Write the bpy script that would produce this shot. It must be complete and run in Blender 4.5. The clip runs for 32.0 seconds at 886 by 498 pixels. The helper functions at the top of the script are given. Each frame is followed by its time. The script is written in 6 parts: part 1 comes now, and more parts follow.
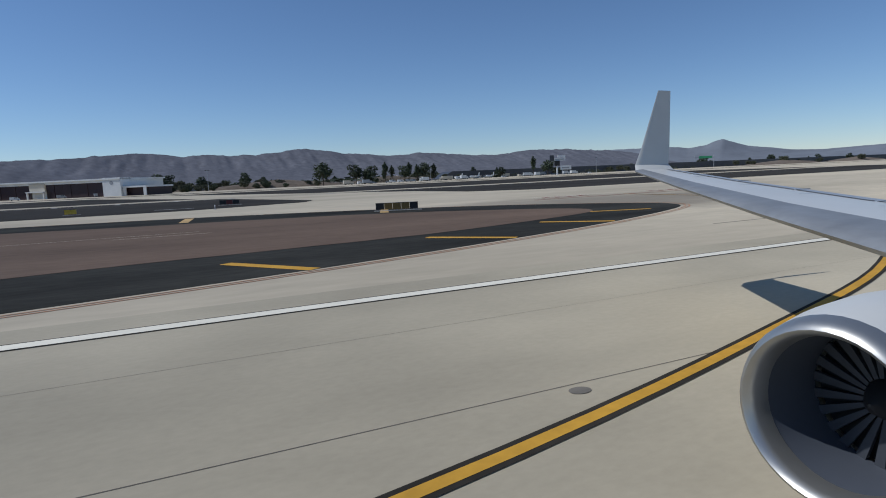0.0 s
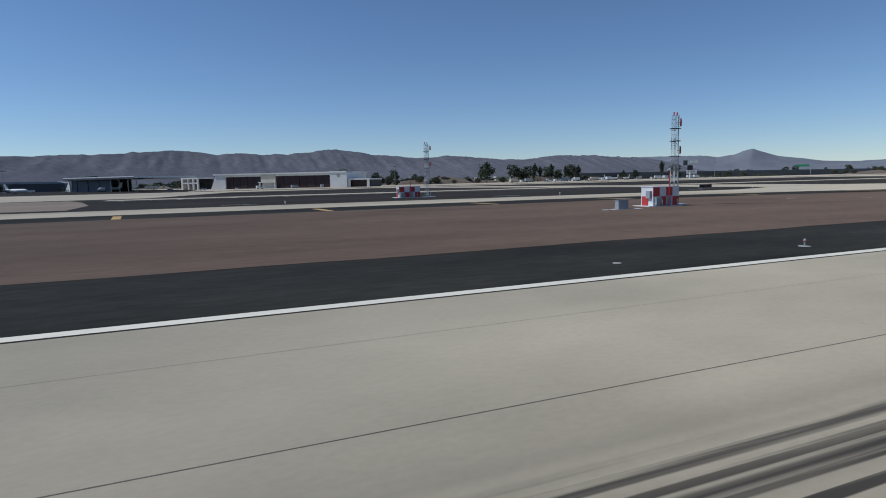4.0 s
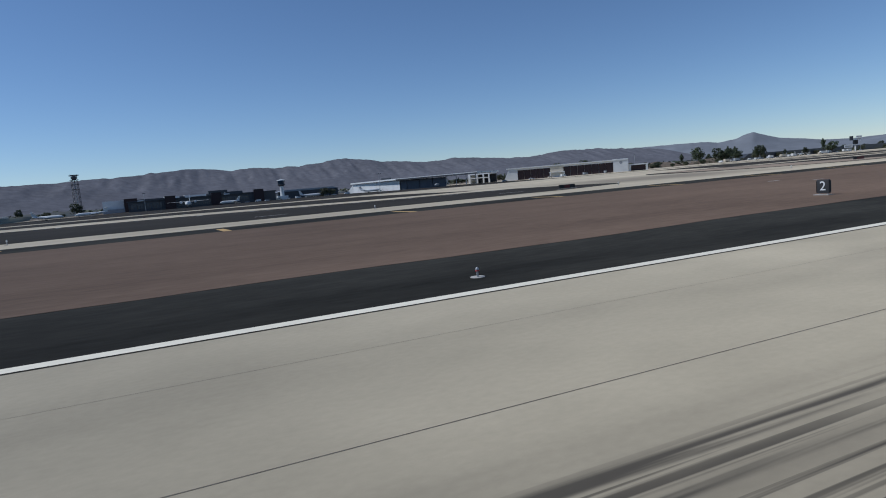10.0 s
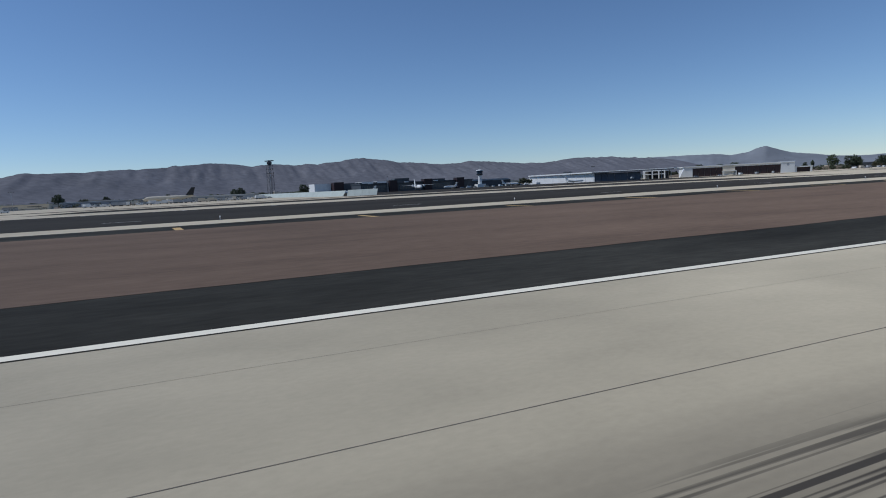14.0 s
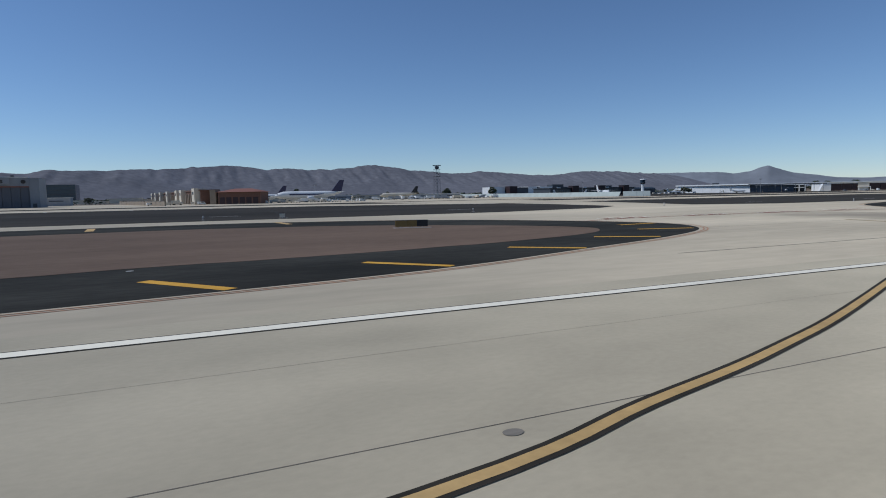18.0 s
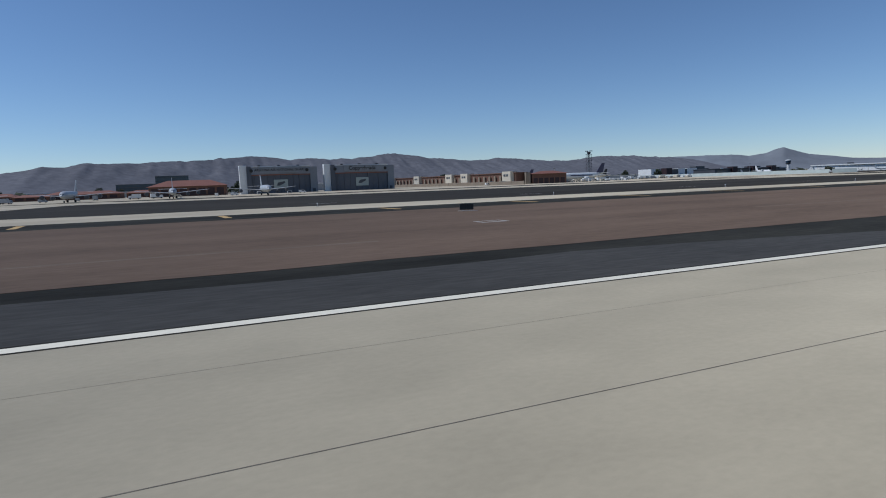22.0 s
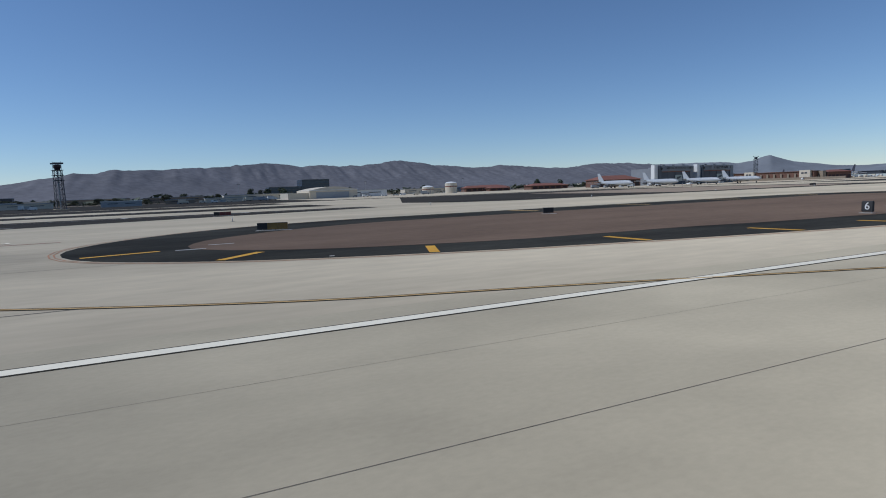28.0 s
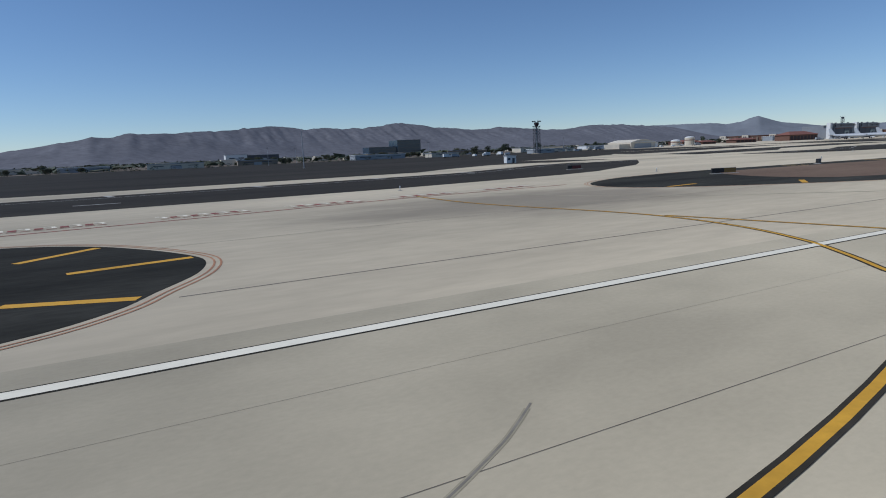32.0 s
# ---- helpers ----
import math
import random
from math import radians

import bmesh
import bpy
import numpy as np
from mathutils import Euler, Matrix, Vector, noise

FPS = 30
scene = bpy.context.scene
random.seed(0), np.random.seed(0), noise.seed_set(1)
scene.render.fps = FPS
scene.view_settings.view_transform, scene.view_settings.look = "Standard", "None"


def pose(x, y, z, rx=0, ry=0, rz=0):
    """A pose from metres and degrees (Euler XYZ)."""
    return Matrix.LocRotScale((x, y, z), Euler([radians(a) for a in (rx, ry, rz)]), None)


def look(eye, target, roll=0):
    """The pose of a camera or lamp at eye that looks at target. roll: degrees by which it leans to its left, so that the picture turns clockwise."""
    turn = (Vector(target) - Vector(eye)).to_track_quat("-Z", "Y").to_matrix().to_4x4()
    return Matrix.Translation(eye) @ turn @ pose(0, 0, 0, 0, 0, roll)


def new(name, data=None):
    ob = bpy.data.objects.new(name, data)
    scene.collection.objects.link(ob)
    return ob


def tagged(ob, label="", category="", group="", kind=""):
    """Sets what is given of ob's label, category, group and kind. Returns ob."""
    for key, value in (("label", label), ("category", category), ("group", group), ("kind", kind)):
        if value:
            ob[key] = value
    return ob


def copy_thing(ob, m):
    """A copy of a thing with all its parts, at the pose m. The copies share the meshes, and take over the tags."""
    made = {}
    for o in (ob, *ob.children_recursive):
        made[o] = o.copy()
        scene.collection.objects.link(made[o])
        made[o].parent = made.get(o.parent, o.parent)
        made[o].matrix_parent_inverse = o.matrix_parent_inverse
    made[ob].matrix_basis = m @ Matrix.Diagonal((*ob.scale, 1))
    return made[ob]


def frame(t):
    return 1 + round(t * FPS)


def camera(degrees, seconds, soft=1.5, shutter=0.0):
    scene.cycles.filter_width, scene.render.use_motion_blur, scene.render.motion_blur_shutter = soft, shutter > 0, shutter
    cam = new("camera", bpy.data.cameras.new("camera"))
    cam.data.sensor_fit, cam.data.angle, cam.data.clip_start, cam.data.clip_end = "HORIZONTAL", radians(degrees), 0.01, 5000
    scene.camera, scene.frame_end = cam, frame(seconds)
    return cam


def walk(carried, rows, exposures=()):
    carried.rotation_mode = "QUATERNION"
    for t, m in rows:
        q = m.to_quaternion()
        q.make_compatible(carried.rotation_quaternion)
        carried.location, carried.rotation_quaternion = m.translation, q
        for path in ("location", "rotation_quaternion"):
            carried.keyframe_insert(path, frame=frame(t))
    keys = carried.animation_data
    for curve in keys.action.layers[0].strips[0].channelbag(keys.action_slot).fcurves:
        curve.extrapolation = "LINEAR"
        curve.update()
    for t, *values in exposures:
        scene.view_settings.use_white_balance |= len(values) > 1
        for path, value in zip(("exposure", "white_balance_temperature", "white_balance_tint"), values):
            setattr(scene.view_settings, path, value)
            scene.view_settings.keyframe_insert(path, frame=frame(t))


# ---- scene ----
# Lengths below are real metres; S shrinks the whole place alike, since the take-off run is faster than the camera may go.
S = 0.375
cam = camera(74.0, 32.0, soft=1.0, shutter=0.0)
PATH = [
    (0.0, pose(34.779, 0.0, 1.616, 82.83, 2.47, -24.99)),
    (0.5, pose(29.625, 0.0, 1.613, 82.75, 2.32, -24.69)),
    (1.0, pose(24.282, 0.0, 1.611, 83.00, 2.13, -24.32)),
    (1.5, pose(18.284, 0.0, 1.608, 82.90, 1.99, -24.15)),
    (2.0, pose(11.526, 0.0, 1.616, 83.02, 1.81, -24.16)),
    (2.5, pose(5.662, 0.0, 1.613, 83.06, 1.49, -24.09)),
    (3.0, pose(-0.972, 0.0, 1.624, 83.12, 1.45, -23.66)),
    (3.5, pose(-7.239, 0.0, 1.613, 83.16, 1.20, -23.37)),
    (4.0, pose(-13.885, 0.0, 1.612, 83.21, 1.16, -23.11)),
    (4.5, pose(-20.882, 0.0, 1.613, 83.28, 1.24, -22.95)),
    (5.0, pose(-28.202, 0.0, 1.613, 83.34, 1.37, -22.93)),
    (5.5, pose(-35.816, 0.0, 1.612, 83.38, 1.48, -23.11)),
    (6.0, pose(-43.697, 0.0, 1.587, 83.39, 1.49, -23.54)),
    (6.5, pose(-51.799, 0.0, 1.612, 83.53, 1.81, -23.65)),
    (7.0, pose(-60.034, 0.0, 1.593, 83.62, 1.74, -23.86)),
    (7.5, pose(-68.054, 0.0, 1.612, 83.79, 1.09, -23.89)),
    (8.0, pose(-76.408, 0.0, 1.595, 83.77, 1.09, -23.65)),
    (8.5, pose(-85.051, 0.0, 1.610, 83.37, 3.34, -23.76)),
    (9.0, pose(-94.761, 0.0, 1.595, 83.23, 3.86, -23.84)),
    (9.5, pose(-103.182, 0.0, 1.612, 83.19, 4.43, -23.94)),
    (10.0, pose(-112.342, 0.0, 1.609, 83.47, 4.73, -23.78)),
    (10.5, pose(-121.869, 0.0, 1.612, 83.75, 3.46, -23.64)),
    (11.0, pose(-131.824, 0.0, 1.606, 83.84, 3.30, -23.43)),
    (11.5, pose(-141.641, 0.0, 1.612, 83.83, 3.16, -23.10)),
    (12.0, pose(-151.709, 0.0, 1.598, 83.60, 3.01, -23.07)),
    (12.5, pose(-161.952, 0.0, 1.612, 83.64, 2.30, -22.68)),
    (13.0, pose(-172.397, 0.0, 1.619, 83.60, 2.32, -22.63)),
    (13.5, pose(-182.621, 0.0, 1.613, 83.59, 2.49, -23.01)),
    (14.0, pose(-192.835, 0.0, 1.612, 83.80, 2.79, -23.53)),
    (14.5, pose(-203.141, 0.0, 1.612, 84.13, 3.04, -24.06)),
    (15.0, pose(-213.640, 0.0, 1.613, 84.51, 3.08, -24.46)),
    (15.5, pose(-224.433, 0.0, 1.613, 84.82, 2.74, -24.61)),
    (16.0, pose(-235.619, 0.0, 1.612, 85.00, 1.84, -24.37)),
    (16.5, pose(-247.351, 0.0, 1.612, 84.98, 1.09, -24.01)),
    (17.0, pose(-259.325, 0.0, 1.607, 84.93, 0.43, -23.81)),
    (17.5, pose(-271.519, 0.0, 1.612, 84.72, 1.06, -23.99)),
    (18.0, pose(-283.863, 0.0, 1.616, 84.69, 1.03, -24.01)),
    (18.5, pose(-295.379, 0.0, 1.615, 84.62, 0.88, -23.87)),
    (19.0, pose(-307.736, 0.0, 1.612, 84.48, 0.37, -23.43)),
    (19.5, pose(-320.212, 0.0, 1.613, 84.52, 0.94, -23.00)),
    (20.0, pose(-332.622, 0.0, 1.628, 84.41, 2.56, -23.13)),
    (20.5, pose(-344.986, 0.0, 1.613, 83.77, 2.95, -23.69)),
    (21.0, pose(-357.564, 0.0, 1.623, 83.65, 2.56, -23.92)),
    (21.5, pose(-370.396, 0.0, 1.613, 83.39, 2.43, -24.26)),
    (22.0, pose(-383.732, 0.0, 1.629, 83.50, 1.97, -23.71)),
    (22.5, pose(-397.012, 0.0, 1.613, 83.66, 1.97, -23.96)),
    (23.0, pose(-410.651, 0.0, 1.617, 83.71, 1.80, -24.00)),
    (23.5, pose(-424.345, 0.0, 1.613, 83.81, 1.23, -23.90)),
    (24.0, pose(-438.263, 0.0, 1.627, 83.87, 1.17, -23.74)),
    (24.5, pose(-451.884, 0.0, 1.613, 84.16, 1.16, -23.91)),
    (25.0, pose(-465.894, 0.0, 1.624, 84.64, 1.29, -23.70)),
    (25.5, pose(-480.287, 0.0, 1.626, 84.73, 1.55, -23.84)),
    (26.0, pose(-495.449, 0.0, 1.613, 84.77, 1.61, -24.06)),
    (26.5, pose(-511.268, 0.0, 1.613, 84.75, 1.57, -24.38)),
    (27.0, pose(-527.633, 0.0, 1.652, 84.64, 1.56, -24.79)),
    (27.5, pose(-544.434, 0.0, 1.711, 84.44, 1.68, -25.31)),
    (28.0, pose(-561.558, 0.0, 1.771, 84.14, 2.03, -25.94)),
    (28.5, pose(-578.884, 0.0, 1.811, 83.75, 2.71, -26.81)),
    (29.0, pose(-596.612, 0.0, 1.857, 83.29, 2.55, -27.39)),
    (29.5, pose(-614.730, 0.0, 1.909, 82.91, 2.08, -28.04)),
    (30.0, pose(-633.544, 0.0, 1.987, 82.52, 2.17, -28.10)),
    (30.5, pose(-652.580, 0.0, 2.083, 82.11, 1.84, -28.55)),
    (31.0, pose(-671.415, 0.0, 2.155, 81.59, 1.81, -28.48)),
    (31.5, pose(-690.338, 0.0, 2.270, 81.01, 2.02, -28.27)),
    (32.0, pose(-709.305, 0.0, 2.380, 80.52, 2.39, -28.07)),
]
EXPOSURE = -0.15
walk(cam, PATH, exposures=[(0.0, EXPOSURE, 5700, 10), (32.0, EXPOSURE, 5700, 10)])

# ---- world and sun ----
SUN_TO = Vector((-5.9, 2.4, 7.0)).normalized()
world = bpy.data.worlds.new("world")
scene.world = world
world.use_nodes = True
wn = world.node_tree
sky = wn.nodes.new("ShaderNodeTexSky")
sky.sky_type = "NISHITA"
sky.sun_disc = False
sky.sun_elevation = math.asin(SUN_TO.z)
sky.sun_rotation = math.atan2(SUN_TO.x, SUN_TO.y)
sky.altitude = 1500.0
sky.air_density = 1.0
sky.dust_density = 0.0
sky.ozone_density = 3.6
wn.links.new(sky.outputs[0], wn.nodes["Background"].inputs[0])
wn.nodes["Background"].inputs[1].default_value = 0.088
sun_data = bpy.data.lights.new("sun", "SUN")
sun_data.energy = 3.3
sun_data.angle = radians(0.53)
sun_data.color = (1.0, 0.94, 0.86)
sun = new("sun", sun_data)
sun.matrix_world = look(SUN_TO * 50.0, (0, 0, 0))

# ---- materials ----
def material(name, base, rough=0.8, metal=0.0, grain=0.12, grain_size=0.3, stain=0.1, stain_size=8.0, bump=0.0, spec=0.5, stretch=1.0, per_piece=0.0):
    """A surface with two scales of variation, in real metres."""
    m = bpy.data.materials.new(name)
    m.use_nodes = True
    n, l = m.node_tree.nodes, m.node_tree.links
    bsdf = n["Principled BSDF"]
    bsdf.inputs["Roughness"].default_value = rough
    bsdf.inputs["Metallic"].default_value = metal
    bsdf.inputs["Specular IOR Level"].default_value = spec
    if 0.85 <= rough < 1.0:
        bsdf.inputs["Diffuse Roughness"].default_value = 0.4
    geo = n.new("ShaderNodeNewGeometry")
    mapping = n.new("ShaderNodeMapping")
    mapping.inputs["Scale"].default_value = (1 / S / stretch, 1 / S, 1 / S)
    l.new(geo.outputs["Position"], mapping.inputs["Vector"])
    value = None
    for size, amount, detail in ((grain_size, grain, 4.0), (stain_size, stain, 3.0)):
        tex = n.new("ShaderNodeTexNoise")
        tex.inputs["Scale"].default_value = 1.0 / size
        tex.inputs["Detail"].default_value = detail
        tex.inputs["Roughness"].default_value = 0.6
        l.new(mapping.outputs[0], tex.inputs["Vector"])
        rng = n.new("ShaderNodeMapRange")
        rng.inputs["From Min"].default_value = 0.3
        rng.inputs["From Max"].default_value = 0.7
        rng.inputs["To Min"].default_value = 1.0 - amount
        rng.inputs["To Max"].default_value = 1.0 + amount
        l.new(tex.outputs["Fac"], rng.inputs["Value"])
        if value is None:
            value = rng.outputs[0]
            if bump:
                b = n.new("ShaderNodeBump")
                b.inputs["Strength"].default_value = bump
                b.inputs["Distance"].default_value = 0.02
                l.new(tex.outputs["Fac"], b.inputs["Height"])
                l.new(b.outputs[0], bsdf.inputs["Normal"])
        else:
            mul = n.new("ShaderNodeMath")
            mul.operation = "MULTIPLY"
            l.new(value, mul.inputs[0])
            l.new(rng.outputs[0], mul.inputs[1])
            value = mul.outputs[0]
    if per_piece:
        info = n.new("ShaderNodeObjectInfo")
        rng = n.new("ShaderNodeMapRange")
        rng.inputs["To Min"].default_value = 1.0 - per_piece
        rng.inputs["To Max"].default_value = 1.0 + per_piece
        l.new(info.outputs["Random"], rng.inputs["Value"])
        mul = n.new("ShaderNodeMath")
        mul.operation = "MULTIPLY"
        l.new(value, mul.inputs[0])
        l.new(rng.outputs[0], mul.inputs[1])
        value = mul.outputs[0]
    scale = n.new("ShaderNodeVectorMath")
    scale.operation = "SCALE"
    scale.inputs[0].default_value = base
    l.new(value, scale.inputs["Scale"])
    l.new(scale.outputs[0], bsdf.inputs["Base Color"])
    return m


M_CONCRETE = material("runway_concrete", (0.458, 0.396, 0.277), 0.9, 0, 0.045, 0.18, 0.16, 8.0, 0.1, 0.3, stretch=1.6)
M_TAXI = material("taxiway_concrete", (0.520, 0.443, 0.312), 0.9, 0, 0.08, 1.2, 0.2, 26.0, 0.1, 0.3, stretch=3.0)
M_ASPHALT = material("shoulder_asphalt", (0.0390, 0.0372, 0.0305), 0.95, 0, 0.2, 0.5, 0.42, 9.0, 0.3, 0.05, stretch=3.0)
M_ASPHALT_OLD = material("old_asphalt", (0.046, 0.041, 0.034), 0.95, 0, 0.2, 0.8, 0.25, 30.0, 0.2, 0.05, stretch=4.0)
M_DIRT = material("packed_dirt", (0.158, 0.109, 0.076), 0.95, 0, 0.12, 0.6, 0.17, 9.0, 0.5, 0.1, stretch=3.0)
M_DESERT = material("desert_ground", (0.17, 0.135, 0.10), 0.95, 0, 0.2, 4.0, 0.25, 90.0, 0.0, 0.2)
M_INFIELD = material("pale_infield_dirt", (0.30, 0.235, 0.17), 0.95, 0, 0.12, 1.0, 0.15, 14.0, 0.1, 0.2, stretch=2.0)
M_TRACK = material("trodden_dirt", (0.195, 0.146, 0.106), 0.95, 0, 0.2, 0.5, 0.3, 5.0, 0.3, 0.1, stretch=6.0)
# Aerial haze is mixed into both rock colours; the far one is paler.
M_MOUNTAIN = material("hazed_mountain_rock", (0.150, 0.152, 0.168), 1.0, 0, 0.16, 60.0, 0.10, 700.0, 0.0, 0.0)
M_MOUNTAIN_FAR = material("hazed_far_mountain_rock", (0.185, 0.200, 0.222), 1.0, 0, 0.12, 300.0, 0.12, 2000.0, 0.0, 0.0)
M_WHITE_LINE = material("white_paint", (0.80, 0.745, 0.595), 0.8, 0, 0.05, 0.3, 0.06, 5.0, 0.1, 0.3, stretch=1.8)
M_WORN_WHITE = material("worn_white_paint", (0.63, 0.59, 0.47), 0.85, 0, 0.08, 0.3, 0.2, 1.2, 0.1, 0.3, stretch=12.0)
M_YELLOW_LINE = material("yellow_paint", (0.58, 0.31, 0.03), 0.8, 0, 0.1, 0.4, 0.12, 5.0, 0.1, 0.3)
M_YELLOW_PALE = material("worn_yellow_paint", (0.50, 0.33, 0.13), 0.8, 0, 0.12, 0.4, 0.14, 5.0, 0.1, 0.3)
M_BLACK_LINE = material("black_border_paint", (0.042, 0.037, 0.029), 0.9, 0, 0.15, 0.4, 0.2, 5.0, 0.1, 0.05)
M_JOINT = material("joint_seal", (0.18, 0.155, 0.115), 0.9, 0, 0.2, 0.3, 0.3, 12.0)
M_ORANGE = material("faded_orange_paint", (0.42, 0.20, 0.10), 0.85, 0, 0.2, 0.5, 0.2, 5.0)
M_DARK_RED = material("worn_dark_red_paint", (0.26, 0.055, 0.04), 0.85, 0, 0.25, 0.5, 0.25, 4.0)
M_WHITE = material("white_painted_metal", (0.66, 0.67, 0.66), 0.5, 0, 0.03, 1.0, 0.06, 6.0)
M_CREAM = material("cream_stucco", (0.62, 0.56, 0.45), 0.85, 0, 0.05, 0.6, 0.06, 6.0)
M_GREY = material("grey_cladding", (0.30, 0.32, 0.34), 0.6, 0, 0.05, 0.8, 0.08, 8.0)
M_DARKGREY = material("dark_cladding", (0.05, 0.055, 0.065), 0.5, 0, 0.08, 0.8, 0.12, 8.0)
M_MAROON = material("maroon_cladding", (0.020, 0.006, 0.008), 0.6, 0, 0.08, 0.8, 0.1, 6.0)
M_DOOR_DARK = material("dark_maroon_hangar_door", (0.030, 0.014, 0.016), 0.6, 0, 0.1, 0.8, 0.1, 6.0)
M_ROOF_RED = material("terracotta_roof", (0.205, 0.085, 0.06), 0.8, 0, 0.1, 0.8, 0.1, 8.0)
M_BRICK = material("brown_brick_wall", (0.16, 0.085, 0.06), 0.9, 0, 0.1, 0.5, 0.1, 5.0)
M_GLASS = material("dark_blue_glass", (0.026, 0.050, 0.080), 0.12, 0, 0.1, 2.0, 0.1, 10.0)
M_STEEL = material("galvanised_steel", (0.34, 0.35, 0.36), 0.5, 0.4, 0.06, 0.4, 0.1, 3.0)
M_ALU = material("polished_aluminium_lip", (0.50, 0.49, 0.455), 0.38, 0.85, 0.03, 0.3, 0.04, 1.5)
M_PLANE_GREY = material("light_grey_aircraft_paint", (0.63, 0.62, 0.565), 0.35, 0, 0.02, 0.4, 0.04, 3.0)
M_TANKER = material("tanker_grey_paint", (0.36, 0.38, 0.40), 0.45, 0, 0.03, 0.6, 0.05, 4.0)
M_PURPLE = material("dark_purple_tail_paint", (0.022, 0.018, 0.06), 0.4, 0, 0.03, 0.6, 0.05, 4.0)
M_BLACK = material("black_paint", (0.016, 0.016, 0.017), 0.6, 0, 0.1, 0.4, 0.1, 3.0)
M_RUBBER = material("black_rubber", (0.014, 0.014, 0.015), 0.85, 0, 0.1, 0.2, 0.1, 1.0)
M_RED = material("aviation_red_paint", (0.42, 0.035, 0.03), 0.6, 0, 0.06, 0.4, 0.1, 3.0)
M_SIGN_YELLOW = material("yellow_sign_face", (0.72, 0.47, 0.05), 0.5, 0, 0.04, 0.3, 0.06, 2.0)
M_LEAF = material("dark_foliage", (0.042, 0.056, 0.028), 0.8, 0, 0.3, 0.8, 0.3, 6.0, per_piece=0.25)
M_LEAF_PALE = material("dry_foliage", (0.075, 0.080, 0.045), 0.85, 0, 0.3, 0.8, 0.3, 6.0, per_piece=0.25)
M_BARK = material("bark", (0.09, 0.065, 0.045), 0.9, 0, 0.2, 0.3, 0.2, 2.0)
M_TYRE_MARK = material("tyre_rubber_streak", (0.21, 0.185, 0.145), 0.9, 0, 0.18, 0.3, 0.28, 7.0, stretch=14.0)
M_STAIN = material("dark_stain", (0.345, 0.302, 0.205), 0.9, 0, 0.1, 0.4, 0.15, 4.0)
M_PATCH = material("grooved_pale_concrete", (0.43, 0.375, 0.28), 0.9, 0, 0.14, 0.8, 0.12, 5.0, stretch=10.0)
M_SLAT = material("dull_metal_slat", (0.30, 0.305, 0.30), 0.45, 0.3, 0.05, 0.3, 0.12, 1.2)
M_TAN = material("tan_block_wall", (0.27, 0.22, 0.165), 0.9, 0, 0.08, 0.6, 0.1, 5.0)
M_BLAST = material("pale_green_steel", (0.33, 0.37, 0.345), 0.7, 0, 0.05, 0.6, 0.1, 5.0)
M_HANGAR = material("blue_grey_hangar_metal", (0.20, 0.215, 0.235), 0.6, 0, 0.05, 0.8, 0.08, 8.0)
M_ASPHALT_AGED = material("aged_grey_asphalt", (0.0650, 0.0620, 0.0560), 0.95, 0, 0.2, 0.4, 0.22, 7.0, 0.3, 0.12, stretch=4.0)
# Slate grey that also holds the shade under the white hangar's roof.
M_SLATE = material("slate_and_shade_grey", (0.075, 0.085, 0.105), 0.6, 0, 0.06, 0.8, 0.08, 6.0)
M_PAD = material("weathered_pale_concrete", (0.40, 0.38, 0.34), 0.9, 0, 0.1, 0.3, 0.15, 2.0)
M_SCREEN = material("green_sign_panel", (0.05, 0.30, 0.13), 0.6, 0, 0.05, 0.5, 0.05, 3.0)




